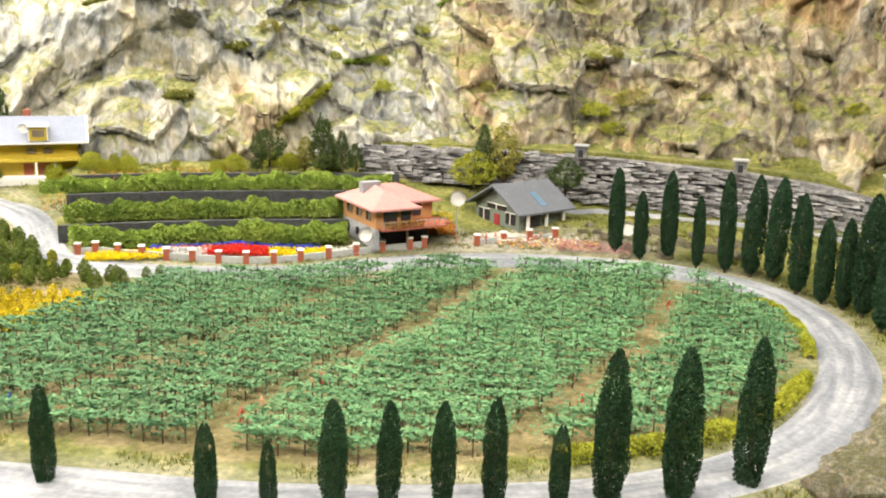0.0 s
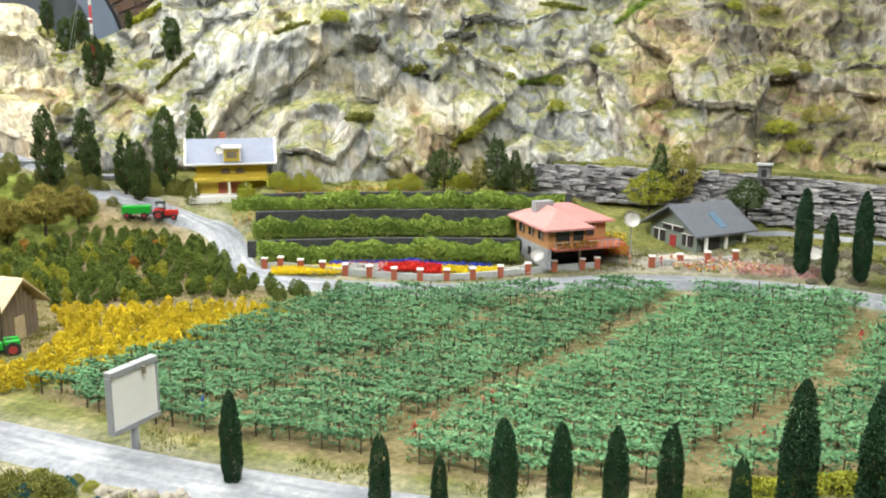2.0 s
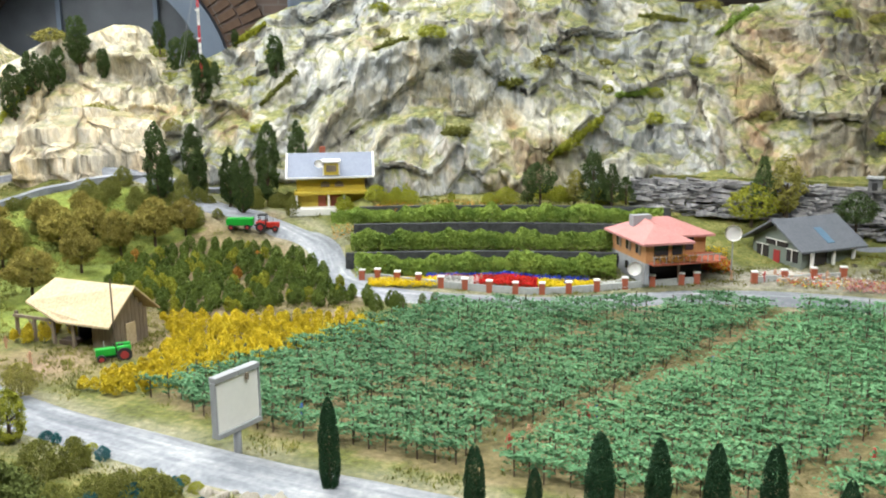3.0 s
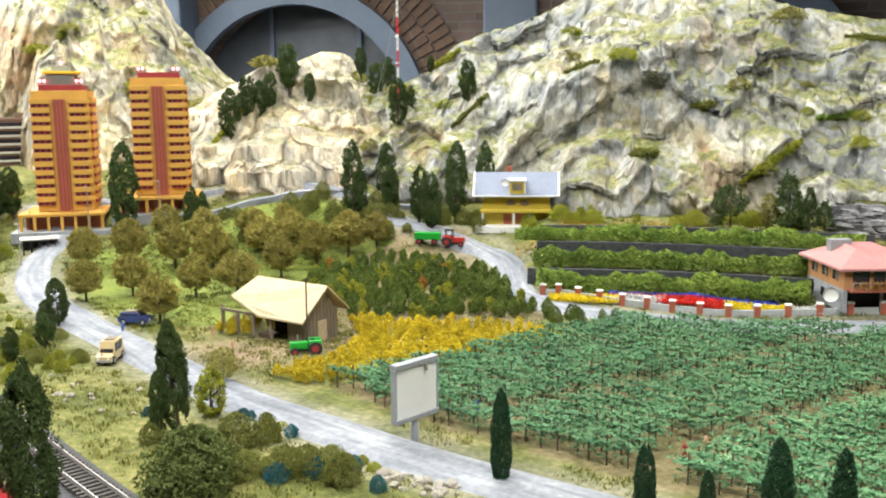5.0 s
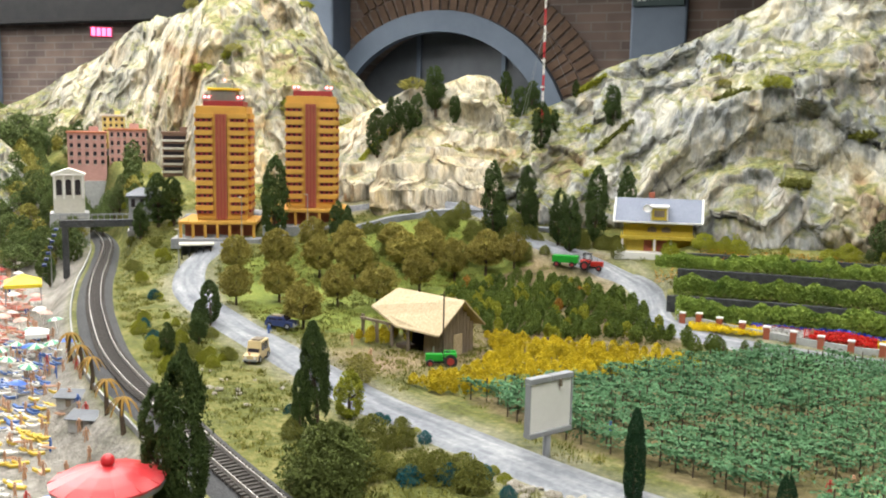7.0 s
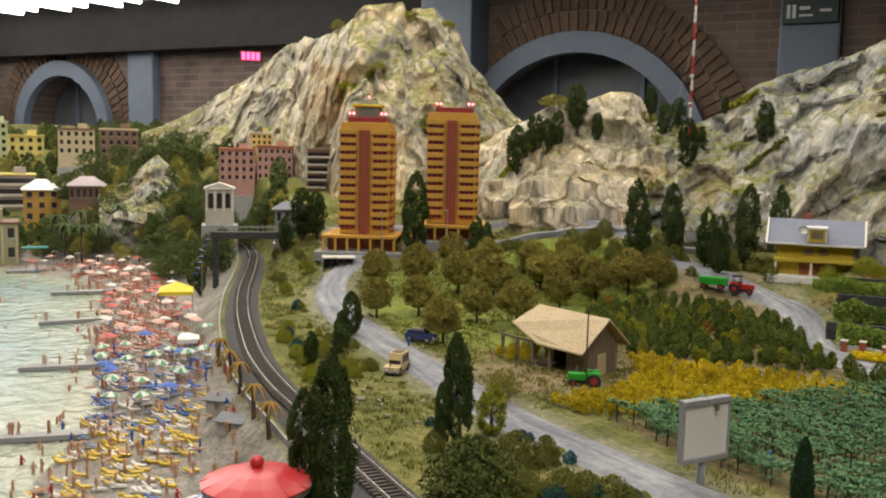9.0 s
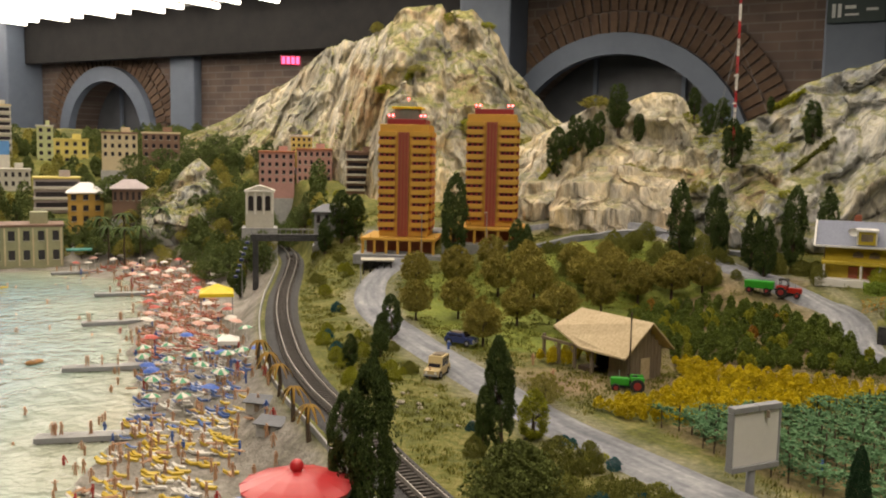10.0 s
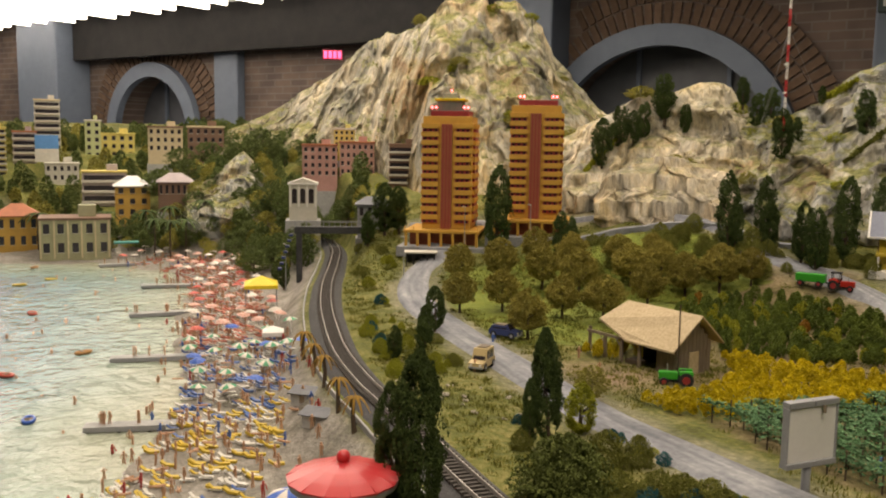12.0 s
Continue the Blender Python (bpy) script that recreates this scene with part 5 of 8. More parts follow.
def red_house():
    ob = thing("house", pose(-0.088, 1.275, -0.315, 0, 0, 30), "orange brick house with pink-red hipped roof and balcony", "house")
    X, Yd = 0.098, 0.115
    cuboid("lower_wall", ob, M_STONE, 0, X, 0.02, Yd, 0, 0.030, 0, "grey stone lower storey")
    cuboid("side_wall", ob, M_STONE, -0.0005, 0.006, 0.0, 0.02, 0, 0.030)
    cuboid("upper_wall", ob, M_ORANGEWALL, 0, X * 0.62, 0, Yd, 0.030, 0.060)
    cuboid("wing_wall", ob, M_ORANGEWALL, X * 0.62, X + 0.02, 0.045, Yd, 0.030, 0.060)
    bm = B()
    e, zt, ze = 0.010, 0.079, 0.060
    roof_mesh(bm, [(-e, -e, ze), (X * 0.62 + e, -e, ze), (X * 0.62 + e, 0.035, ze), (X + 0.03, 0.035, ze), (X + 0.03, Yd + e, ze), (-e, Yd + e, ze), (0.031, 0.038, zt), (0.031, 0.075, zt + 0.004), (X * 0.72, 0.075, zt + 0.004)],
              [[0, 1, 6], [1, 2, 8, 7, 6], [2, 3, 8], [3, 4, 8], [4, 5, 7, 8], [5, 0, 6, 7]], 0.003)
    part("roof", bm, M_ROOFRED, ob, "pink-red hipped roof")
    cuboid("chimney", ob, M_GREY, 0.012, 0.042, 0.07, 0.085, zt - 0.012, zt + 0.008, 0.0008)
    for k in range(3):
        y0 = 0.022 + 0.033 * k
        w = cuboid("window", ob, M_GLASS, -0.0012, 0.001, y0, y0 + 0.010, 0.040, 0.053)
        cuboid("shutter", w, M_WOOD, -0.0018, -0.0003, y0 - 0.006, y0 - 0.0005, 0.039, 0.054)
        cuboid("window", ob, M_GLASS, -0.0018, 0.001, y0 + 0.002, y0 + 0.009, 0.011, 0.022)
    # black slab on the solid wall paints the garage's inner shade
    cuboid("garage_opening", ob, M_TYRE, 0.008, X, 0.0185, 0.0198, 0.001, 0.029, 0, "flat black panel for the shade in an open garage")
    cuboid("garage_post", ob, M_WOOD, 0.050, 0.053, -0.002, 0.001, 0.0, 0.030)
    cuboid("balcony", ob, M_BRICKRED, 0.004, X + 0.012, -0.016, 0.0, 0.029, 0.0315, 0.0005)
    cuboid("balcony_wing", ob, M_BRICKRED, X * 0.62, X + 0.03, 0.0, 0.045, 0.029, 0.0315, 0.0005)
    for k in range(12):
        cuboid("baluster", ob, M_GREY, 0.005 + 0.0092 * k, 0.0062 + 0.0092 * k, -0.0158, -0.0148, 0.0315, 0.041)
    cuboid("handrail", ob, M_GREY, 0.004, X + 0.012, -0.0160, -0.0145, 0.041, 0.0422)
    for a, b in ((0.012, 0.034), (0.040, 0.056)):
        cuboid("window", ob, M_GLASS, a, b, -0.0012, 0.0008, 0.034, 0.055)
    cuboid("window", ob, M_GLASS, X * 0.7, X, 0.0438, 0.0455, 0.036, 0.055)
    v, f = leaf_quads(np.random.default_rng(3).uniform([0.006, -0.019, 0.034], [0.07, -0.014, 0.044], (260, 3)), 0.0018, 8)
    mesh_object("flower_box", v, f, M_ORANGE, ob, "red and orange balcony flowers")
    dish(ob, -0.010, 0.012, 0.020, 0.0105, -40)


red_house()


def grey_house():
    ob = thing("house", pose(0.128, 1.385, -0.308, 0, 0, 38), "low grey-green house with dark grey gabled roof", "house")
    X, Yd, H = 0.098, 0.105, 0.036
    wall = paint("house_grey_green", (0.17, 0.20, 0.17), 0.7, 0.1)
    cuboid("wall", ob, wall, 0, X, 0, Yd, 0, H)
    bm = B()
    e = 0.014
    roof_mesh(bm, [(-e, -e, H - 0.004), (X + e, -e, H - 0.004), (X + e, Yd / 2, H + 0.034), (-e, Yd / 2, H + 0.034), (X + e, Yd + e, H - 0.004), (-e, Yd + e, H - 0.004)], [[0, 1, 2, 3], [3, 2, 4, 5]], 0.003)
    rf = part("roof", bm, M_ROOFGREY, ob, "dark grey shingle roof")
    bm = B()
    prism(bm, [(0, 0), (Yd, 0), (Yd / 2, 0.030)], 0, 0.002)
    gb = part("gable", bm, wall, ob)
    gb.matrix_basis = Matrix(((0, 0, 1, 0), (1, 0, 0, 0), (0, 1, 0, H - 0.002), (0, 0, 0, 1)))
    cuboid("door", ob, M_RED, -0.0012, 0.001, 0.045, 0.058, 0, 0.022, 0, "red front door")
    for y0, y1, z0, z1 in ((0.008, 0.030, 0.010, 0.028), (0.030, 0.075, 0.029, 0.037), (0.070, 0.095, 0.008, 0.026)):
        w = cuboid("window", ob, M_GLASS, -0.0014, 0.001, y0, y1, z0, z1)
        cuboid("window_frame", w, M_WHITE, -0.0022, -0.0010, y0 - 0.001, y1 + 0.001, z1, z1 + 0.0013)
        cuboid("window_frame", w, M_WHITE, -0.0022, -0.0010, (y0 + y1) / 2 - 0.0007, (y0 + y1) / 2 + 0.0007, z0, z1)
    cuboid("window", ob, M_GLASS, 0.014, 0.046, -0.0014, 0.001, 0.004, 0.030)
    for x in (0.010, 0.050, 0.088):
        cuboid("pillar", ob, M_WHITE, x, x + 0.004, -0.010, -0.006, 0, H - 0.002)
    sk = cuboid("skylight", rf, paint("skylight_glass", (0.12, 0.20, 0.28), 0.3), 0.045, 0.058, 0.004, 0.040, 0, 0.001, 0, "blue-tinted skylight strip")
    sk.matrix_basis = pose(0, -0.006, H + 0.0005, 30, 0, 0)
    cuboid("terrace", ob, M_GRAVEL, -0.06, X, -0.03, 0.02, -0.012, 0.0005)


grey_house()
dd = thing("satellite_dish", pose(0.030, 1.36, -0.252, 0, 0, 0), "large white satellite dish on a pole between houses", "dish")
dish(dd, 0, 0, 0.0, 0.0125, 5, 20)
bm = B()
tube(bm, (0, 0.004, -0.065), (0, 0.004, 0.002), 0.001, n=6)
part("pole", bm, M_GREY, dd)
dd = thing("satellite_dish", pose(0.293, 1.360, -0.308 + 0.016), "white satellite dish standing behind the cypresses", "dish")
dish(dd, 0, 0, 0.0, 0.0115, -10, 35)
bm = B()
tube(bm, (0, 0.004, -0.022), (0, 0.004, 0.002), 0.001, n=6)
part("pole", bm, M_GREY, dd)


def barn():
    ob = thing("barn", pose(-0.671, 0.864, -0.337, 0, 0, 84), "open wooden barn with pale shingle roof", "barn")
    X, Ln, H, T = 0.052, 0.100, 0.034, 0.066
    for k in range(9):
        x0 = X / 9 * k
        h = H + (T - H) * (1 - abs(x0 + X / 18 - X / 2) / (X / 2)) * 0.9
        cuboid("plank", ob, M_WOOD, x0 + 0.0002, x0 + X / 9 - 0.0002, 0, 0.0018, 0, h)
    cuboid("door", ob, M_THATCH, 0.018, 0.032, -0.0016, -0.0002, 0, 0.026, 0, "pale wooden barn door")
    cuboid("back_wall", ob, M_WOOD, X - 0.002, X, 0.0018, Ln, 0, H)
    # this wall is black instead of wood: interior shade put into colour
    cuboid("inner_wall", ob, M_TYRE, 0.01, X - 0.002, Ln * 0.55, Ln * 0.57, 0, H, 0, "inside wall blackened for the shade within")
    cuboid("end_wall", ob, M_WOOD, 0.0, 0.012, 0.0018, 0.028, 0, H)
    for y0 in (0.045, 0.072, Ln - 0.002):
        cuboid("post", ob, M_WOOD, -0.008, -0.005, y0, y0 + 0.003, 0, H - 0.004)
        bm = B()
        tube(bm, (-0.0065, y0 + 0.0015, H - 0.016), (-0.0065, y0 + 0.012, H - 0.004), 0.001, n=4)
        part("brace", bm, M_WOOD, ob)
    bm = B()
    e = 0.012
    roof_mesh(bm, [(-e, -0.006, H - 0.003), (-e, 0.062, H - 0.003), (X / 2, 0.098, T), (X / 2, -0.010, T), (X + e, 0.098, H), (X + e, -0.008, H), (-0.004, 0.112, H + 0.012), (X / 2, 0.098, T - 0.0001)],
              [[0, 3, 2, 6, 1], [3, 5, 4, 2]], 0.002)
    part("roof", bm, M_THATCH, ob, "pale cream shingle roof")
    cuboid("cart", ob, M_BARK, -0.004, 0.010, 0.05, 0.07, 0, 0.008)
    cuboid("beam", ob, M_WOOD, -0.008, -0.005, 0.03, 0.128, H - 0.006, H - 0.003)
    cuboid("post", ob, M_WOOD, -0.006, -0.003, 0.125, 0.128, 0, H)
    ob.scale = (1.15, 1.15, 1.15)
    return ob


barn()
pole = thing("wooden_pole", pose(-0.663, 0.856, -0.337), "thin dark wooden pole beside the barn", "pole")
bm = B()
tube(bm, (0, 0, 0), (0, 0, 0.092), 0.0012, 0.0009, 7)
part("shaft", bm, M_BARK, pole)


def wheel(parent, x, y, r, w, hub=M_RED):
    bm = B()
    tube(bm, (x, y - w / 2, r), (x, y + w / 2, r), r, n=14)
    ty = part("wheel", bm, M_TYRE, parent)
    bm = B()
    tube(bm, (x, y - w / 2 - 0.0003, r), (x, y + w / 2 + 0.0003, r), r * 0.55, n=12)
    part("rim", bm, hub, ty)


def tractor(x, y, z, turn, body, label, cab=False):
    ob = thing("tractor", pose(x, y, z, 0, 0, turn), label, "tractor")
    cuboid("bonnet", ob, body, -0.020, 0.002, -0.0045, 0.0045, 0.007, 0.016, 0.0014)
    cuboid("chassis", ob, M_TYRE, -0.018, 0.014, -0.003, 0.003, 0.004, 0.008)
    for s in (-1, 1):
        cuboid("mudguard", ob, body, 0.003, 0.019, s * 0.007 - 0.003, s * 0.007 + 0.003, 0.013, 0.0185, 0.0014)
        wheel(ob, 0.011, s * 0.009, 0.0085, 0.005)
        wheel(ob, -0.014, s * 0.008, 0.005, 0.0035)
    cuboid("seat", ob, M_TYRE, 0.005, 0.011, -0.003, 0.003, 0.012, 0.019, 0.001)
    bm = B()
    tube(bm, (-0.010, 0.002, 0.016), (-0.010, 0.002, 0.024), 0.0006, n=6)
    part("exhaust", bm, M_GREY, ob)
    bm = B()
    tube(bm, (0.0015, 0, 0.016), (-0.0005, 0, 0.021), 0.0005, n=5)
    part("steering_column", bm, M_TYRE, ob)
    if cab:
        for s in (-1, 1):
            for xx in (0.002, 0.014):
                cuboid("cab_post", ob, M_TYRE, xx, xx + 0.001, s * 0.006 - 0.0005, s * 0.006 + 0.0005, 0.014, 0.028)
        cuboid("cab_roof", ob, M_TYRE, 0.001, 0.016, -0.0075, 0.0075, 0.028, 0.030, 0.0006)
    return ob


tractor(-0.655, 0.842, -0.337, 40, M_GREEN, "bright green vintage tractor beside the barn")
tractor(-0.735, 1.383, land_at(-0.735, 1.383) + 0.003, 195, paint("tractor_red", (0.5, 0.03, 0.02), 0.35), "red tractor with dark cab on the road", True)
trailer = thing("farm_trailer", pose(-0.783, 1.368, land_at(-0.783, 1.368) + 0.003, 0, 0, 198), "dark green farm trailer behind the red tractor", "trailer")
cuboid("box", trailer, M_GREEN, -0.026, 0.020, -0.009, 0.009, 0.008, 0.020, 0.0008)
cuboid("drawbar", trailer, M_TYRE, -0.032, -0.026, -0.001, 0.001, 0.006, 0.008)
for x in (-0.016, 0.012):
    for s in (-1, 1):
        wheel(trailer, x, s * 0.008, 0.005, 0.0035)


def car(name, x, y, z, turn, material, label, tall=0.021):
    ob = thing(name, pose(x, y, z, 0, 0, turn), label, "car")
    bm = B()
    prism(bm, [(-0.022, 0.004), (0.022, 0.004), (0.0225, 0.0105), (0.012, 0.012), (-0.020, 0.0125), (-0.022, 0.010)], -0.0095, 0.0095)
    bmesh.ops.transform(bm, matrix=Matrix.Rotation(radians(90), 4, "X"), verts=bm.verts)
    part("body", bm, material, ob)
    bm = B()
    prism(bm, [(-0.020, 0.0115), (0.011, 0.0115), (0.006, tall), (-0.018, tall)], -0.0088, 0.0088)
    bmesh.ops.transform(bm, matrix=Matrix.Rotation(radians(90), 4, "X"), verts=bm.verts)
    cb = part("cabin", bm, material, ob)
    for s in (-1, 1):
        cuboid("window", cb, M_GLASS, -0.015, -0.004, s * 0.0089 - 0.0003, s * 0.0089 + 0.0003, 0.013, tall - 0.0022)
        cuboid("window", cb, M_GLASS, -0.002, 0.0055, s * 0.0089 - 0.0003, s * 0.0089 + 0.0003, 0.013, tall - 0.0022)
        for xx in (-0.014, 0.014):
            wheel(ob, xx, s * 0.0088, 0.0046, 0.003, M_GREY)
        cuboid("headlight", ob, M_WHITE, 0.0223, 0.0231, s * 0.006 - 0.0015, s * 0.006 + 0.0015, 0.0068, 0.0095)
    wsh = cuboid("windscreen", cb, M_GLASS, -0.0003, 0.0003, -0.0075, 0.0075, 0.0, 0.0085)
    wsh.matrix_basis = pose(0.0109, 0, 0.0125, 0, -27, 0)
    cuboid("bumper", ob, M_GREY, 0.0222, 0.0238, -0.0095, 0.0095, 0.004, 0.0062, 0.0004)
    cuboid("roof_rack", ob, M_WOOD, -0.014, 0.002, -0.006, 0.006, tall + 0.0004, tall + 0.0016, 0.0003)
    return ob


car("jeep", -0.838, 0.702, -0.3335, -62, M_BEIGE, "beige off-road jeep parked on the roadside", 0.025)
car("car", -0.945, 0.842, -0.332, 20, M_BLUE, "dark blue car parked under orchard trees", 0.017)


def billboard():
    a = math.degrees(math.atan2(0.051, 0.015))
    ob = thing("billboard", pose(-0.3885, 0.6505, -0.346, 0, 0, a), "blank white billboard with grey frame on a post", "billboard")
    bm = B()
    tube(bm, (0, 0, -0.004), (0, 0, 0.036), 0.0036, 0.0036, 14)
    part("post", bm, M_GREY, ob, "", True)
    bm = B()
    tube(bm, (0, 0, -0.004), (0, 0, 0.006), 0.0055, 0.0042, 14)
    part("foot", bm, M_GREY, ob)
    cuboid("panel", ob, M_WHITE, -0.025, 0.025, -0.003, 0.001, 0.037, 0.083, 0.0004, "blank white panel")
    cuboid("top_frame", ob, M_GREY, -0.026, 0.0, -0.0052, 0.003, 0.0825, 0.0875, 0.0006)
    cuboid("top_frame", ob, M_GREY, 0.0005, 0.026, -0.0052, 0.003, 0.0825, 0.0875, 0.0006)
    cuboid("bottom_frame", ob, M_GREY, -0.026, 0.026, -0.0055, 0.003, 0.033, 0.0375, 0.0006)
    for x in (-0.0262, 0.0247):
        cuboid("side_frame", ob, M_GREY, x, x + 0.0015, -0.0045, 0.002, 0.0375, 0.0825, 0.0003)
    cuboid("lamp", ob, M_WOOD, 0.008, 0.010, -0.0075, -0.0052, 0.077, 0.083)


billboard()

# ---------------------------------------------------------------- terraces, hedges, low wall with brick posts, flower beds


def arc(r, a0, a1, n, lift=0.0):
    return np.array([(-r * math.sin(radians(a)), r * math.cos(radians(a))) for a in np.linspace(a0, a1, n)])


def curved_wall(name, line, z0, z1, thick, material, label, category):
    d = np.gradient(line, axis=0)
    d /= np.linalg.norm(d, axis=1)[:, None]
    side = np.stack([d[:, 1], -d[:, 0]], 1) * thick / 2
    z0, z1 = np.broadcast_to(z0, len(line)), np.broadcast_to(z1, len(line))
    rings = np.stack([np.column_stack([line - side, z0]), np.column_stack([line + side, z0]), np.column_stack([line + side, z1]), np.column_stack([line - side, z1])], 1)
    v = rings.reshape(-1, 3)
    f = [(4 * i + k, 4 * i + 4 + k, 4 * i + 4 + (k + 1) % 4, 4 * i + (k + 1) % 4) for i in range(len(line) - 1) for k in range(4)]
    n = len(line) - 1
    f += [(0, 1, 2, 3), (4 * n + 3, 4 * n + 2, 4 * n + 1, 4 * n)]
    ob = mesh_object(name, v, f, material)
    return tagged(ob, label, category, kind="structure")


def hedge(line, z, h, w, label, seed, material=None, dens=44000, leaf=0.0026):
    g = np.random.default_rng(seed)
    seg = np.linalg.norm(np.diff(line, axis=0), axis=1)
    n = int(dens * seg.sum())
    s = g.uniform(0, seg.sum(), n)
    cum = np.concatenate([[0], np.cumsum(seg)])
    cx, cy = np.interp(s, cum, line[:, 0]), np.interp(s, cum, line[:, 1])
    wob = 0.5 + 0.95 * fbm(np.stack([cx * 60, cy * 60, 0 * cx], 1), 2)
    t, rr = g.uniform(0, math.pi, n), 0.55 + 0.45 * np.sqrt(g.uniform(0, 1, n))
    dirs = np.gradient(line, axis=0)
    dx, dy = np.interp(s, cum, dirs[:, 0]), np.interp(s, cum, dirs[:, 1])
    ln = np.hypot(dx, dy)
    off = np.cos(t) * rr * w / 2 * wob
    zz = land(cx, cy) if z is None else z
    pos = np.stack([cx + dy / ln * off, cy - dx / ln * off, zz + np.sin(t) ** 0.6 * rr * h * wob], 1)
    v, f = leaf_quads(pos, leaf, seed)
    return tagged(mesh_object("hedge", v, f, material or M_HEDGE), label, "hedge")


for r, z0, z1, a0, a1 in ((1.365, -0.335, -0.289, 5.5, 23.2), (1.445, -0.31, -0.259, 4.5, 22.6), (1.525, -0.28, -0.243, 2.5, 22.2)):
    line = arc(r, a0, a1, 40)
    curved_wall("retaining_wall", line, z0, z1, 0.008, M_DARKWALL, "dark grey retaining wall of a terrace", "wall")
    bed = arc(r + 0.042, a0, a1, 40)
    curved_wall("terrace", bed, z0, z1 - 0.004, 0.078, M_GROUND, "earth bed of a planted terrace", "terrace")
hedge(arc(1.335, 5.8, 22.6, 60), -0.316, 0.027, 0.040, "dense green hedge row on the lowest terrace", 81)
hedge(arc(1.395, 5.5, 22.8, 60), -0.290, 0.028, 0.040, "dense green hedge row on the middle terrace", 82)
hedge(arc(1.475, 3.0, 24.0, 70), -0.261, 0.024, 0.040, "dense green hedge row on the upper terrace", 83)

POSTS = [(-0.473, 1.075), (-0.488, 1.10), (-0.505, 1.165), (-0.495, 1.215), (-0.473, 1.222), (-0.442, 1.221), (-0.409, 1.221), (-0.374, 1.219), (-0.338, 1.219), (-0.302, 1.220), (-0.265, 1.225), (-0.228, 1.234), (-0.192, 1.246), (-0.154, 1.260), (-0.116, 1.276), (-0.079, 1.291),
         (-0.039, 1.304), (-0.018, 1.312), (0.061, 1.326), (0.102, 1.340), (0.142, 1.352), (0.183, 1.366)][3:]
first = None
for x, y in POSTS:
    m = pose(x, y, land_at(x, y) - 0.003, 0, 0, 10)
    if first is None:
        first = thing("fence_post", m, "red brick fence post with white cap", "post", "posts of the garden wall")
        cuboid("shaft", first, M_BRICKRED, -0.0042, 0.0042, -0.0042, 0.0042, -0.004, 0.0185, 0.0004)
        cuboid("cap", first, M_WHITE, -0.0047, 0.0047, -0.0047, 0.0047, 0.0187, 0.0206, 0.0005, "white stone cap")
    else:
        copy_thing(first, m)
M_PALEWALL = surface("pale_plaster", [(0.3, (0.28, 0.30, 0.29)), (0.7, (0.46, 0.47, 0.45))], 200, 0.8, 0.2)
low_wall = spline([(-0.53, 1.28), (-0.512, 1.24)] + POSTS[:15], 0.02)
curved_wall("garden_wall", low_wall, land(*low_wall.T) - 0.01, land(*low_wall.T) + 0.0095, 0.004, M_PALEWALL, "low pale garden wall between brick posts", "wall")
low_wall = spline(POSTS[15:], 0.02)
curved_wall("garden_wall", low_wall, land(*low_wall.T) - 0.01, land(*low_wall.T) + 0.0085, 0.004, M_PALEWALL, "low pale garden wall before the grey house", "wall")


def flower_bed(r0, r1, a0, a1, c, label, seed, n=900):
    g = np.random.default_rng(seed)
    n = int(2.4 * n)
    r, a = g.uniform(r0, r1, n), np.radians(g.uniform(a0, a1, n))
    x, y = -r * np.sin(a), r * np.cos(a)
    pos = np.column_stack([x, y, land(x, y) + g.uniform(0.003, 0.009, n)])
    v, f = leaf_quads(pos, 0.0017, seed, 0.5)
    m = leaves("flowers_" + label.split()[0], tuple(k * 0.6 for k in c), c)
    return tagged(mesh_object("flower_bed", v, f, m), label, "flowers", kind="stuff")


flower_bed(1.272, 1.300, 17.3, 21.8, (0.75, 0.58, 0.01), "yellow tulip bed behind the garden wall", 1)
flower_bed(1.272, 1.298, 14.6, 17.3, (0.75, 0.74, 0.70), "white tulip bed behind the garden wall", 2, 420)
flower_bed(1.272, 1.302, 10.8, 14.9, (0.60, 0.03, 0.02), "red tulip bed behind the garden wall", 3, 1100)
flower_bed(1.276, 1.304, 6.9, 10.8, (0.75, 0.58, 0.01), "yellow tulip bed beside the brick house", 4, 800)
flower_bed(1.304, 1.314, 7.5, 18.0, (0.04, 0.07, 0.45), "blue flower strip below the hedge", 5, 700)
flower_bed(1.298, 1.304, 13.0, 18.0, (0.42, 0.12, 0.08), "rust-red flower strip below the hedge", 6, 350)
flower_bed(1.275, 1.30, 5.0, 6.9, (0.70, 0.72, 0.68), "white flowers beside the brick house", 7, 160)
flower_bed(1.36, 1.40, -1.2, 0.8, (0.60, 0.16, 0.02), "orange flowers between the two houses", 8, 260)
flower_bed(1.36, 1.44, -1.0, 1.2, (0.62, 0.45, 0.02), "yellow garden flowers between two houses", 9, 260)
flower_bed(1.31, 1.36, -12.5, -7.8, (0.52, 0.28, 0.26), "pink garden flowers on the slope", 10, 420)
flower_bed(1.50, 1.56, 12, 24, (0.55, 0.25, 0.03), "orange shrubs above the top terrace", 11, 420)
flower_bed(1.315, 1.36, -10.5, -4.0, (0.62, 0.50, 0.10), "mixed yellow garden flowers before the grey house", 12, 120)
flower_bed(1.315, 1.36, -10.5, -4.0, (0.62, 0.10, 0.06), "mixed red garden flowers before the grey house", 13, 120)
flower_bed(1.33, 1.37, -9.5, -3.0, (0.72, 0.70, 0.66), "white garden flowers before the grey house", 14, 110)
hedge(spline([(0.104, 0.661), (0.157, 0.678), (0.205, 0.689), (0.261, 0.717), (0.303, 0.752), (0.349, 0.808), (0.37, 0.84)], 0.01), None, 0.016, 0.015, "clipped yellow-green hedge along the road bend", 91, M_LIME, 20000, 0.0017)
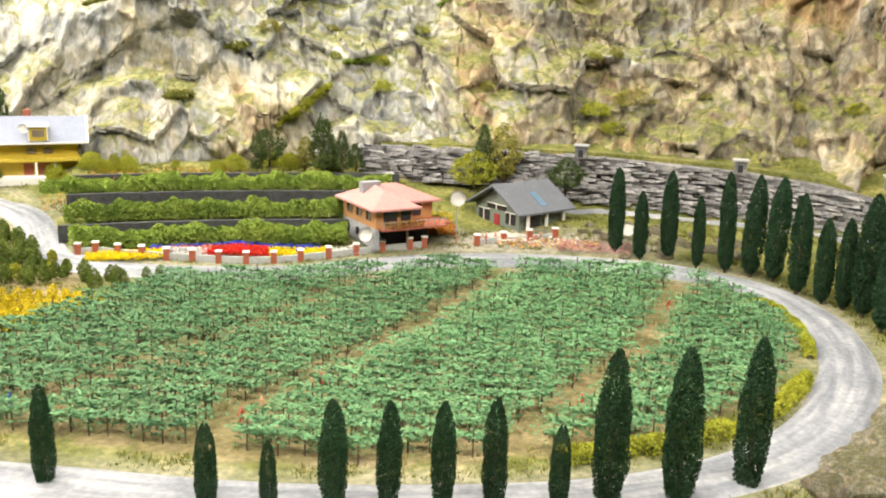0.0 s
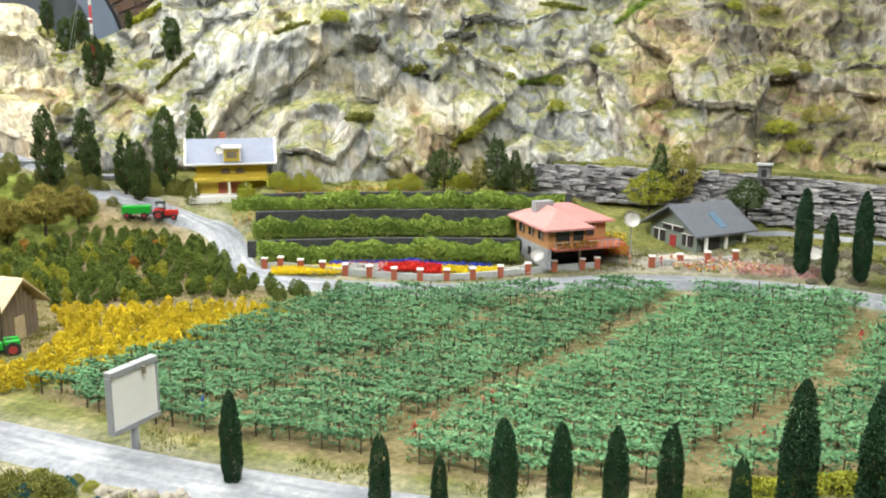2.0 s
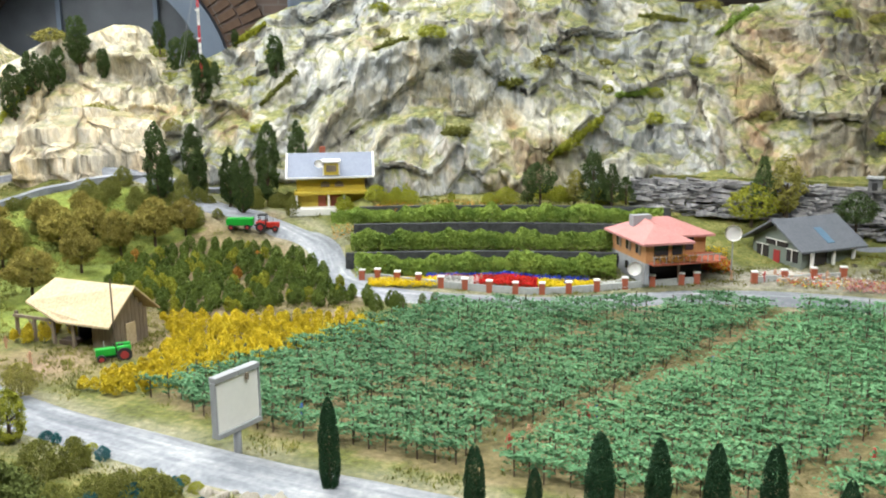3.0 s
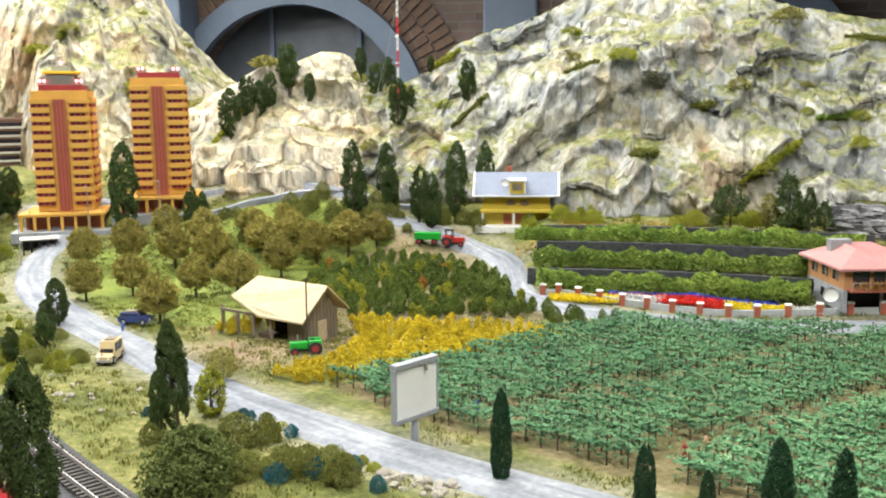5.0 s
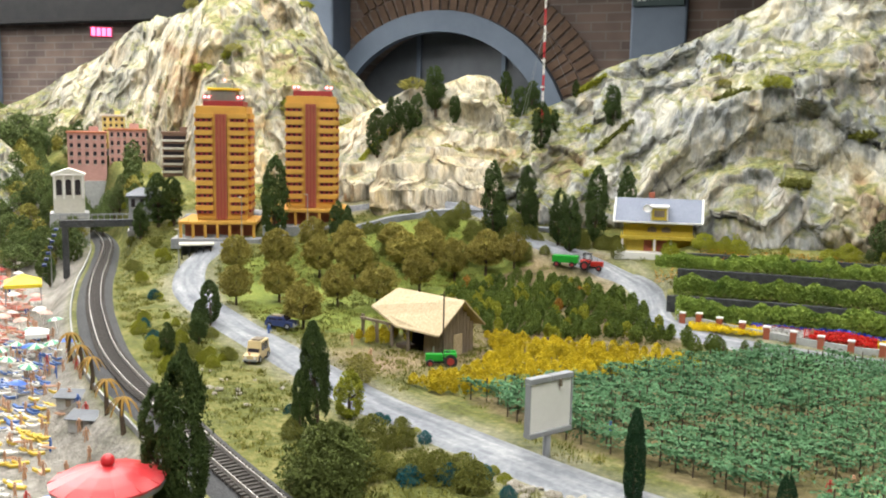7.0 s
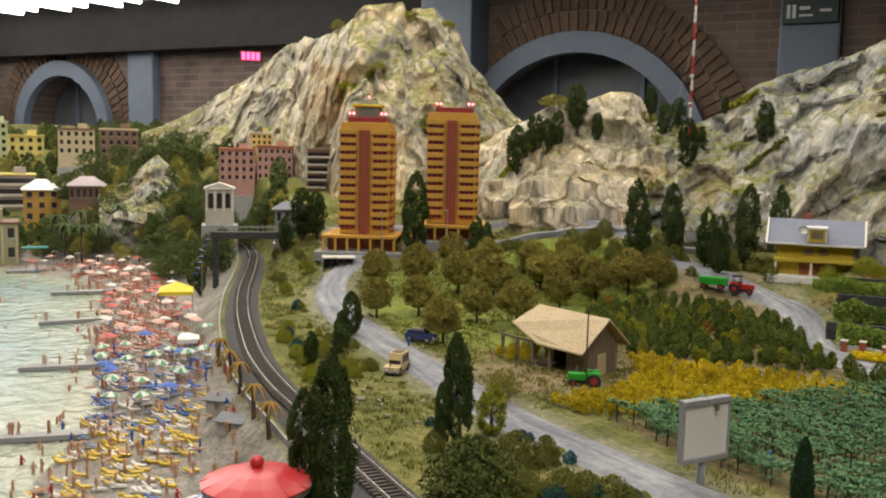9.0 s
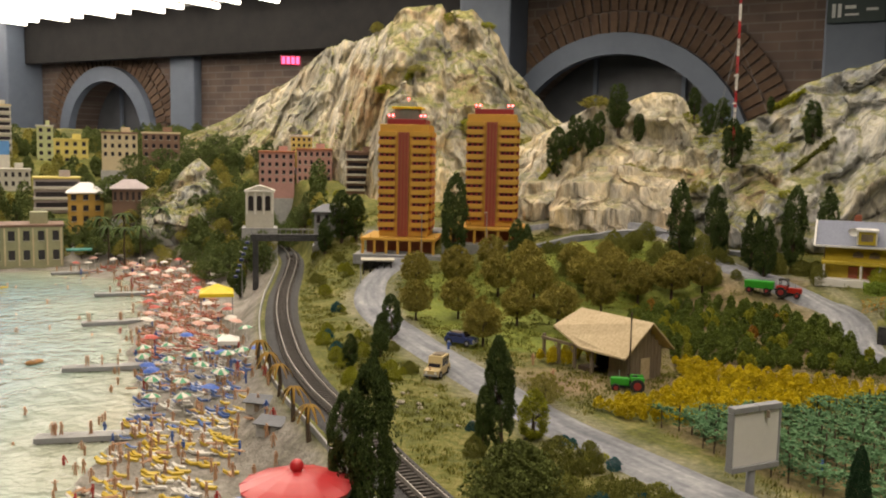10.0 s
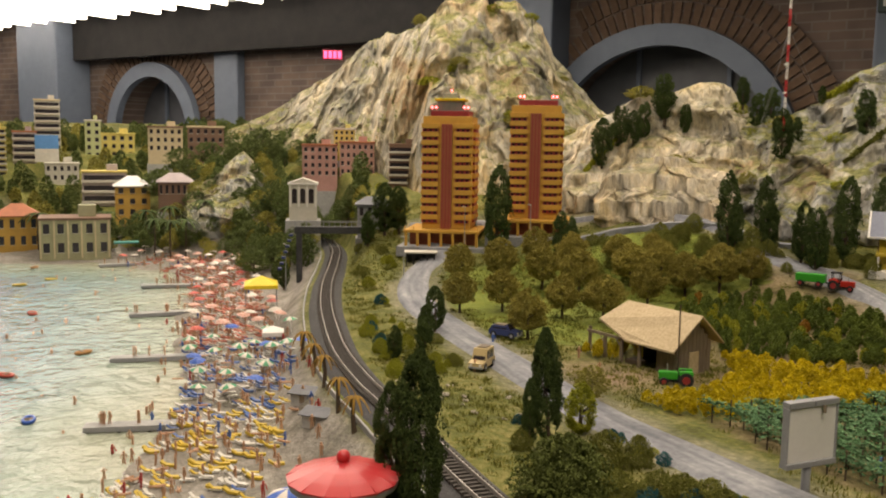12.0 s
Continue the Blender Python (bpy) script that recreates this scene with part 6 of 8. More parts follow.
hedge(spline([(0.4, 0.906), (0.413, 0.946), (0.423, 1.011), (0.418, 1.063), (0.4, 1.114)], 0.01), None, 0.010, 0.013, "low yellow-green hedge on the inner verge", 92, M_LIME, 14000, 0.0017)

# ---------------------------------------------------------------- slate wall with small huts
slate = new("wall_slate")
tagged(slate, "stacked dark slate retaining wall below the cliff", "wall", kind="structure")
g = random.Random(5)
slate_meshes = []
for k in range(8):
    bm = B()
    w, d, h = g.uniform(0.018, 0.034), g.uniform(0.014, 0.022), g.uniform(0.003, 0.006)
    box(bm, -w / 2, w / 2, -d / 2, d / 2, 0, h)
    for v in bm.verts:
        v.co += Vector((g.uniform(-0.003, 0.003), g.uniform(-0.003, 0.003), g.uniform(-0.0012, 0.0012)))
    me = bpy.data.meshes.new("slate_slab")
    bm.to_mesh(me)
    bm.free()
    me.materials.append(M_SLATE)
    slate_meshes.append(me)
COURSES = 14
for c in range(COURSES):
    u = (c + 0.5) / COURSES
    a = -33.0 + g.uniform(0, 0.5)
    while a < 4.6:
        lo = np.interp(a, [-33, -27, -23, -14, -8, -4, 5], [-0.318, -0.307, -0.296, -0.286, -0.279, -0.258, -0.254])
        hi = np.interp(a, [-33, -26.5, -23, -18, -11, -5, 5], [-0.262, -0.245, -0.229, -0.218, -0.210, -0.205, -0.203])
        r = 1.552 + 0.050 * u + g.uniform(-0.006, 0.005)
        k = g.randrange(8)
        ob = new("slate_slab", slate_meshes[k])
        ob.parent = slate
        lean = np.interp(a, [-33, -20, -8], [10, 7, 3]) + g.uniform(-9, 9)
        ob.matrix_basis = pose(-r * math.sin(radians(a)), r * math.cos(radians(a)), lo + u * (hi - lo) - 0.004 + g.uniform(-0.002, 0.002), g.uniform(-12, 6), lean, a + g.uniform(-10, 10))
        a += g.uniform(0.55, 1.05)
curved_wall("wall_slate_core", arc(1.612, -36, 5, 60), -0.34, np.interp(np.linspace(-36, 5, 60), [-33, -26.5, -23, -18, -11, 5], [-0.262, -0.247, -0.231, -0.220, -0.212, -0.206]), 0.045, M_SLATE, "dark slate core of the retaining wall", "wall")
curved_wall("road_upper", arc(1.655, -38, 5, 60), -0.30, np.interp(np.linspace(-38, 5, 60), [-33, -26.5, -23, -18, -11, 5], [-0.255, -0.240, -0.224, -0.213, -0.206, -0.20]), 0.07, M_GROUND, "grassy ledge above the slate wall", "ledge")
for x, y, z in ((0.244, 1.55, -0.205), (0.500, 1.49, -0.214), (0.715, 1.41, -0.222)):
    hb = thing("stone_hut", pose(x, y, z - 0.004, 0, 0, -15), "tiny grey stone hut on the slate wall", "hut", "huts on the wall")
    cuboid("wall", hb, M_SLATE, -0.010, 0.010, -0.007, 0.007, 0, 0.020)
    cuboid("roof", hb, M_CONCRETE, -0.013, 0.013, -0.010, 0.010, 0.020, 0.0235, 0.0008)
    # black plate on the solid front paints the shade of a doorway
    cuboid("opening", hb, M_TYRE, -0.004, 0.004, -0.0076, -0.0068, 0.002, 0.014)

ribbon("lane", arc(1.525, -30, -3, 60), 0.012, 0.003, M_ROAD, "narrow grey lane at the foot of the slate wall", "road", 0.0, 5)

# ---------------------------------------------------------------- railway
rail_top = -0.3205
d = np.gradient(TRACK, axis=0)
d /= np.linalg.norm(d, axis=1)[:, None]
nrm = np.stack([d[:, 1], -d[:, 0]], 1)
for s in (-1, 1):
    curved_wall("rail", TRACK + nrm * s * 0.0086, rail_top - 0.0035, rail_top, 0.0010, M_RAILSHEEN, "steel rail of the model railway, bright reflection painted in", "rail")
bed = bpy.data.objects["track_bed"]
bm = B()
box(bm, -0.0145, 0.0145, -0.0018, 0.0018, 0, 0.0025)
sl = bpy.data.meshes.new("sleeper")
bm.to_mesh(sl)
bm.free()
sl.materials.append(M_SLEEPER)
cum = np.concatenate([[0], np.cumsum(np.linalg.norm(np.diff(TRACK, axis=0), axis=1))])
for k, s in enumerate(np.arange(0.25, 2.2, 0.0075)):
    x, y = np.interp(s, cum, TRACK[:, 0]), np.interp(s, cum, TRACK[:, 1])
    dx, dy = np.interp(s, cum, d[:, 0]), np.interp(s, cum, d[:, 1])
    ob = new("sleeper", sl)
    ob.parent = bed
    ob.matrix_basis = pose(x, y, rail_top - 0.0058, 0, 0, math.degrees(math.atan2(dy, dx)) + 90)
curved_wall("track_wall", TRACK[20:] - nrm[20:] * 0.036, -0.345, -0.3295, 0.002, M_CONCRETE, "low grey wall beside the railway", "wall")

# ---------------------------------------------------------------- town above the bay
M_CREAM = paint("town_cream", (0.62, 0.52, 0.33), 0.7, 0.12)
M_LEMON = paint("town_lemon", (0.66, 0.55, 0.16), 0.7, 0.12)
M_PINKWALL = paint("town_pink", (0.55, 0.30, 0.26), 0.7, 0.12)
M_MAUVE = paint("town_mauve", (0.42, 0.36, 0.36), 0.7, 0.12)
M_PALE = paint("town_pale", (0.60, 0.58, 0.50), 0.7, 0.12)
M_BROWNWALL = paint("town_brown", (0.22, 0.13, 0.09), 0.7, 0.15)
M_OCHRE = paint("town_ochre", (0.55, 0.33, 0.07), 0.7, 0.12)
M_TERRA = paint("terracotta", (0.46, 0.17, 0.09), 0.75, 0.15)


def block(name, x, y, z, turn, w, d, h, floors, cols, wall, roof_mat, label, roof="flat", band=False):
    """A town house. Local x along its front, y to the back."""
    ob = thing(name, pose(x, y, z, 0, 0, turn), label, "building", "town buildings")
    low = min(land_at(*(pose(x, y, z, 0, 0, turn) @ Vector((a, b, 0))).xy) for a in (0, w) for b in (0, d)) - z - 0.006
    cuboid("wall", ob, wall, 0, w, 0, d, max(low, -0.04), h)
    if low < -0.04:
        cuboid("podium", ob, M_CONCRETE, -0.004, w + 0.004, -0.004, d + 0.004, low, -0.0395, 0, "plain grey retaining wall")
    fh = h / floors
    for k in range(floors):
        z0 = k * fh + fh * 0.3
        if band:
            cuboid("window", ob, M_GLASS, w * 0.04, w * 0.96, -0.0012, 0.001, z0, z0 + fh * 0.45)
            cuboid("balcony", ob, M_PALE, -0.002, w + 0.002, -0.006, 0.001, z0 - fh * 0.28, z0 - 0.0005, 0.0004)
            cuboid("window", ob, M_GLASS, w - 0.001, w + 0.0012, d * 0.1, d * 0.9, z0, z0 + fh * 0.45)
        else:
            for c in range(cols):
                x0 = w * (c + 0.28) / cols
                wn = cuboid("window", ob, M_GLASS, x0, x0 + w * 0.44 / cols, -0.0012, 0.001, z0, z0 + fh * 0.5)
                cuboid("sill", wn, M_PALE, x0 - 0.001, x0 + w * 0.44 / cols + 0.001, -0.0022, 0.0, z0 - 0.0014, z0 - 0.0002)
            for c in range(2):
                y0 = d * (c + 0.28) / 2
                cuboid("window", ob, M_GLASS, w - 0.001, w + 0.0012, y0, y0 + d * 0.22, z0, z0 + fh * 0.5)
    if roof == "flat":
        cuboid("roof", ob, roof_mat, -0.003, w + 0.003, -0.003, d + 0.003, h, h + 0.006, 0.0008)
        cuboid("stair_house", ob, wall, w * 0.55, w * 0.8, d * 0.3, d * 0.7, h + 0.006, h + 0.006 + fh * 0.6)
    else:
        bm = B()
        e, t = 0.006, h + d * 0.32
        roof_mesh(bm, [(-e, -e, h), (w + e, -e, h), (w + e, d + e, h), (-e, d + e, h), (d * 0.4, d / 2, t), (w - d * 0.4, d / 2, t)], [[0, 1, 5, 4], [1, 2, 5], [2, 3, 4, 5], [3, 0, 4]], 0.003)
        part("roof", bm, roof_mat, ob)
    return ob


shop = block("shop_building", -2.541, 0.658, -0.384, 72, 0.178, 0.12, 0.102, 2, 5, paint("shop_green_cream", (0.36, 0.36, 0.22), 0.7, 0.12), M_BROWNWALL, "two-storey green and cream shop house by the beach")
for k in range(6):
    cuboid("pillar", shop, M_CREAM, 0.001 + 0.034 * k, 0.005 + 0.034 * k, -0.004, 0.0, 0.0, 0.10)
cuboid("awning", shop, paint("awning_teal", (0.05, 0.28, 0.24)), 0.185, 0.25, -0.01, 0.03, 0.036, 0.040, 0.0008, "teal awning")
block("town_house", -2.767, 0.941, -0.335, 70, 0.10, 0.09, 0.128, 4, 3, M_OCHRE, M_WHITE, "ochre four-storey town house with white roof", "hip")
block("apartment_block", -2.987, 0.915, -0.34, 71, 0.135, 0.10, 0.165, 5, 4, M_MAUVE, M_LEMON, "grey-mauve apartment block with balcony bands", "flat", True)
block("town_house", -2.63, 1.02, -0.24, 68, 0.10, 0.08, 0.05, 1, 6, M_BROWNWALL, M_MAUVE, "brown house with glazed front and hipped roof", "hip")
block("tower_house", -3.506, 0.92, -0.14, 74, 0.085, 0.08, 0.205, 8, 3, M_PALE, M_CREAM, "tall pale tower house with cream roof edge", "flat", True)
block("town_house", -3.441, 1.133, -0.17, 71, 0.118, 0.09, 0.118, 4, 4, M_LEMON, M_LEMON, "lemon-yellow town house with rows of windows")
block("town_house", -3.456, 1.080, -0.17, 72, 0.055, 0.06, 0.165, 6, 2, paint("lime_wall", (0.50, 0.55, 0.28)), M_PALE, "narrow pale green town house")
block("town_house", -3.428, 0.825, -0.2, 74, 0.074, 0.07, 0.150, 6, 3, M_MAUVE, M_TERRA, "grey town house with terracotta roof edge", "flat", True)
block("town_house", -3.345, 0.72, -0.22, 76, 0.06, 0.07, 0.182, 9, 3, M_LEMON, M_LEMON, "tall bright yellow town house", "flat", True)
block("town_house", -3.012, 1.142, -0.11, 68, 0.112, 0.08, 0.082, 3, 5, M_CREAM, M_BROWNWALL, "cream town house on the hill")
block("town_house", -2.968, 1.262, -0.11, 66, 0.12, 0.07, 0.085, 3, 5, M_BROWNWALL, M_CREAM, "brown and cream town house on the hill")
block("hotel", -2.272, 1.297, -0.165, 57, 0.098, 0.07, 0.088, 4, 5, M_PINKWALL, M_TERRA, "pink hotel wing with terracotta roof edge")
block("hotel", -2.215, 1.385, -0.160, 57, 0.098, 0.07, 0.092, 4, 6, M_PINKWALL, M_TERRA, "pink hotel main wing with rows of windows")
block("town_house", -2.30, 1.42, -0.08, 57, 0.06, 0.05, 0.05, 3, 4, M_LEMON, M_PALE, "yellow town house behind the pink hotel")
block("town_house", -1.975, 1.384, -0.172, 53, 0.078, 0.06, 0.100, 5, 4, M_BROWNWALL, M_BROWNWALL, "dark brown apartment house with balconies", "flat", True)
block("town_house", -2.74, 0.60, -0.378, 75, 0.11, 0.10, 0.095, 2, 4, M_OCHRE, M_TERRA, "ochre beach house with terracotta roof", "hip")
block("town_house", -2.80, 0.48, -0.378, 77, 0.12, 0.10, 0.08, 2, 4, M_PINKWALL, M_TERRA, "pink beach house with terracotta roof", "hip")
block("town_house", -3.21, 0.867, -0.215, 73, 0.105, 0.08, 0.06, 2, 5, M_PALE, M_PALE, "low pale town house")
block("signal_house", -1.691, 1.093, -0.235, 55, 0.072, 0.05, 0.036, 1, 4, M_GREY, M_ROOFGREY, "grey station house beside the bridge", "hip")
bb2 = thing("advert_board", pose(-3.314, 0.866, -0.15, 0, 0, 74), "blue and white advertising board in the town", "board")
cuboid("panel", bb2, paint("board_blue", (0.10, 0.30, 0.62)), 0, 0.075, -0.004, 0, 0.045, 0.092, 0.0006, "blue upper half")
cuboid("panel", bb2, M_PALE, 0, 0.075, -0.004, 0, 0.0, 0.0445, 0.0006, "pale lower half")


def temple():
    ob = thing("pavilion", pose(-1.943, 1.066, -0.220, 0, 0, 58), "cream pavilion with arched windows and pediment", "building")
    cuboid("wall", ob, M_PALE, 0, 0.060, 0, 0.05, -0.04, 0.068)
    for k in range(3):
        a = 0.006 + 0.018 * k
        bm = B()
        prism(bm, [(a, 0), (a + 0.011, 0)] + [(a + 0.0055 + 0.0055 * math.cos(t), 0.038 + 0.0055 * math.sin(t)) for t in np.linspace(0, math.pi, 8)], 0, 0.0015)
        w = part("window", bm, M_GLASS, ob)
        w.matrix_basis = pose(0, 0.0004, 0.010, 90)
    for k in range(4):
        cuboid("pilaster", ob, M_WHITE, 0.0008 + 0.0183 * k, 0.0042 + 0.0183 * k, -0.003, 0.001, 0, 0.064)
    cuboid("cornice", ob, M_WHITE, -0.003, 0.063, -0.005, 0.05, 0.064, 0.069, 0.0006)
    bm = B()
    prism(bm, [(-0.003, 0.069), (0.063, 0.069), (0.03, 0.084)], 0, 0.05)
    w = part("pediment", bm, M_PALE, ob)
    w.matrix_basis = pose(0, 0.046, 0, 90)
    cuboid("podium", ob, M_CONCRETE, -0.008, 0.068, -0.008, 0.058, -0.135, -0.0405, 0, "plain grey retaining wall")
    ob.scale = (1.1, 1.1, 0.82)


temple()


def bridge():
    a = math.degrees(math.atan2(0.122, 0.078))
    ob = thing("footbridge", pose(-1.715, 0.960, -0.334, 0, 0, a), "dark steel footbridge over the railway", "bridge")
    cuboid("deck", ob, M_DARKWALL, -0.01, 0.16, -0.012, 0.012, 0.084, 0.090, 0.0006)
    for s in (-0.012, 0.012):
        cuboid("girder", ob, M_DARKWALL, -0.01, 0.16, s - 0.001, s + 0.001, 0.076, 0.084)
        cuboid("handrail", ob, M_GREY, -0.01, 0.16, s - 0.0006, s + 0.0006, 0.100, 0.1012)
        for k in range(15):
            cuboid("rail_post", ob, M_GREY, -0.009 + 0.012 * k, -0.008 + 0.012 * k, s - 0.0006, s + 0.0006, 0.090, 0.100)
    for x in (0.0, 0.145):
        cuboid("tower", ob, M_DARKWALL, x - 0.006, x + 0.006, -0.010, 0.010, -0.03, 0.084)
    for k in range(7):
        cuboid("stair", ob, M_BLUE, -0.02 - 0.004 * k, -0.012 - 0.004 * k, -0.03, -0.012, 0.072 - 0.012 * k, 0.076 - 0.012 * k)


bridge()
sh = thing("bus_shelter", pose(-1.426, 1.027, land_at(-1.426, 1.027), 0, 0, 51), "open shelter with flat white roof by the road", "shelter")
cuboid("roof", sh, M_PALE, -0.004, 0.062, -0.006, 0.03, 0.026, 0.029, 0.0008)
cuboid("back_wall", sh, M_DARKWALL, 0, 0.058, 0.024, 0.027, -0.006, 0.026)
for k in range(5):
    cuboid("post", sh, M_TYRE, 0.001 + 0.0135 * k, 0.003 + 0.0135 * k, -0.004, -0.002, -0.006, 0.026)

# street lamps
for x, y, h in ((-1.375, 0.985, 0.075), (-1.40, 1.155, 0.085), (-1.30, 1.24, 0.08), (-1.72, 0.93, 0.1)):
    lp = thing("street_lamp", pose(x, y, land_at(x, y), 0, 0, 40), "thin grey street lamp on a mast", "lamp", "street lamps")
    bm = B()
    tube(bm, (0, 0, 0), (0, 0, h), 0.0011, 0.0007, 7)
    part("mast", bm, M_GREY, lp)
    cuboid("head", lp, M_PALE, -0.006, 0.001, -0.0015, 0.0015, h, h + 0.0016, 0.0003)


def radio_mast():
    ob = thing("radio_mast", pose(-1.000, 1.636, -0.03), "tall red and white lattice radio mast on the ridge", "mast")
    mats = (M_REDROOF, M_WHITE)
    for k in range(9):
        bm = B()
        z0, z1 = 0.034 * k, 0.034 * (k + 1)
        r = 0.0022
        for c in range(3):
            a = c * math.tau / 3
            b = (c + 1) * math.tau / 3
            p, q = (r * math.cos(a), r * math.sin(a)), (r * math.cos(b), r * math.sin(b))
            tube(bm, (*p, z0), (*p, z1), 0.0007, n=4)
            for j in range(3):
                h0, h1 = z0 + (z1 - z0) * j / 3, z0 + (z1 - z0) * (j + 1) / 3
                tube(bm, (*p, h0), (*q, h1), 0.0004, n=3)
        part("section", bm, mats[k % 2], ob, ("red", "white")[k % 2] + " lattice section")
    for z in (0.13, 0.075):
        cuboid("platform", ob, M_WHITE, -0.005, 0.002, -0.003, 0.003, z, z + 0.003)
    for a in (30, 150, 270):
        bm = B()
        tube(bm, (0, 0, 0.20), (0.10 * math.cos(radians(a)), 0.10 * math.sin(radians(a)), -0.03), 0.0003, n=3)
        part("stay", bm, M_GREY, ob)


radio_mast()
rock_sheet("rock_crag", ridge([(61.8, 2.62, -0.26, 2.78, -3.8), (63.0, 2.58, -0.27, 2.76, -2.6), (63.8, 2.56, -0.28, 2.76, -1.7), (64.6, 2.56, -0.29, 2.76, -2.4), (65.6, 2.58, -0.29, 2.76, -3.4), (67.2, 2.62, -0.30, 2.78, -4.0)]), M_ROCK, "small pale crag rising from the town", 130, 90, 0.085, 2.7, 0.6)
rock_sheet("quarry_face", ridge([(33.8, 1.80, -0.235, 1.86, -3.9), (34.4, 1.785, -0.23, 1.86, -3.0), (36, 1.78, -0.225, 1.87, -2.7), (38, 1.78, -0.215, 1.87, -2.4), (40, 1.79, -0.205, 1.87, -2.6), (41.6, 1.80, -0.20, 1.88, -3.4), (42.4, 1.82, -0.2, 1.88, -5.0)]), rock_material("quarry_stone", (1.12, 0.98, 0.80), 0.12), "pale cream quarry face of blocky rock", 200, 70, 0.045, 3.0, 1.3)
GUARD = land(*arc(1.765, 30, 44.5, 40).T)
curved_wall("guard_road", arc(1.765, 30, 44.5, 40), GUARD - 0.02, GUARD + 0.006, 0.03, M_ROAD, "narrow grey mountain road below the quarry", "road")

M_TOWN = leaves("town_tree_green", (0.045, 0.072, 0.022), (0.16, 0.20, 0.06))
# greenery of town and slopes
g = random.Random(12)
spots = []
for _ in range(9000):
    az, r = g.uniform(56.5, 78), g.uniform(1.95, 4.1)
    x, y = -r * math.sin(radians(az)), r * math.cos(radians(az))
    dsh, ssh = from_line(SHORE, np.array([x]), np.array([y]))
    dtr, _ = from_line(TRACK, np.array([x]), np.array([y]))
    if dsh[0] * ssh[0] < 0.20 or dtr[0] < 0.06:
        continue
    if any(math.hypot(x - a, y - b) < 0.045 for a, b in spots):
        continue
    clear = True
    for o in bpy.data.objects:
        if o.parent is None and o.get("category") == "building":
            q = o.matrix_world.inverted() @ Vector((x, y, 0))
            wd = o.children[0].dimensions
            if -0.03 < q.x < wd.x + 0.03 and -0.10 < q.y < wd.y + 0.02:
                clear = False
    if clear:
        spots.append((x, y))
    if len(spots) >= 330:
        break
plant_all("tree", "poplar", M_TREE, [(x, y, None, g.uniform(0.055, 0.09)) for x, y in spots[:40]], "slender dark green tree in the town", "town trees", 102, 1500, 0.026, 0.9)
far_spots = np.array(spots[40:])
bush_field("hillside_trees", far_spots[:180], 0.066, 0.036, M_TOWN, "green leafy trees crowding the hillside town", "trees", 101, 520, 0.0042)
bush_field("hillside_trees", far_spots[180:], 0.055, 0.033, M_OLIVE, "olive-green trees crowding the hillside town", "trees", 103, 480, 0.0042)
below = [(-r * math.sin(radians(a)), r * math.cos(radians(a)), None, g.uniform(0.07, 0.11)) for a, r in [(57.2 + 0.33 * k, 2.36 + 0.05 * (k % 4)) for k in range(15)]]
plant_all("tree", "round", M_TOWN, below, "tall green tree on the slope below the pink hotel", "town trees", 107, 1500, 0.03, 0.85)
around = [(x, y, None, h) for x, y, h in ((-1.885, 1.075, 0.075), (-1.915, 1.03, 0.07), (-1.865, 1.105, 0.08), (-1.95, 1.01, 0.075), (-1.90, 1.05, 0.07), (-1.99, 1.0, 0.09), (-1.84, 1.13, 0.07)) if from_line(TRACK, np.array([x]), np.array([y]))[0][0] > 0.045]
plant_all("tree", "round", M_TOWN, around, "green leafy tree below the cream pavilion", "town trees", 108, 1500, 0.03, 0.8)
front = []
for _ in range(4000):
    az, r = g.uniform(60, 78), g.uniform(2.12, 2.85)
    x, y = -r * math.sin(radians(az)), r * math.cos(radians(az))
    dsh, ssh = from_line(SHORE, np.array([x]), np.array([y]))
    dtr, _ = from_line(TRACK, np.array([x]), np.array([y]))
    if dsh[0] * ssh[0] < 0.15 or dtr[0] < 0.06 or any(math.hypot(x - a, y - b) < 0.036 for a, b in front):
        continue
    clear = True
    for o in bpy.data.objects:
        if o.parent is None and o.get("category") == "building":
            q = o.matrix_world.inverted() @ Vector((x, y, 0))
            wd = o.children[0].dimensions
            if -0.03 < q.x < wd.x + 0.03 and (-0.09 if o.name.startswith("shop") else -0.03) < q.y < wd.y + 0.02:
                clear = False
    if clear:
        front.append((x, y))
    if len(front) >= 110:
        break
plant_all("tree", "round", M_TOWN, [(x, y, None, g.uniform(0.04, 0.07)) for x, y in front[:60]], "dark green leafy tree between the town houses", "town trees", 105, 1500, 0.03, 1.15, variants=3)
plant_all("tree", "round", M_OLIVE, [(x, y, None, g.uniform(0.04, 0.065)) for x, y in front[60:]], "olive-green tree between the town houses", "town trees", 106, 1500, 0.03, 1.15)
RIDGE = [(a, r) for a, r in zip(np.linspace(60.5, 69, 22), [2.95, 3.1, 3.3, 3.5] * 6)]
plant_all("tree", "round", M_TOWN, [(-r * math.sin(radians(a)), r * math.cos(radians(a)), None, 0.07 + 0.02 * (i % 3)) for i, (a, r) in enumerate(RIDGE)], "dark tree on the skyline of the town hill", "ridge trees", 104, 1500, 0.03, 1.2)




M_DRY = leaves("dry_frond", (0.16, 0.085, 0.02), (0.42, 0.25, 0.05))


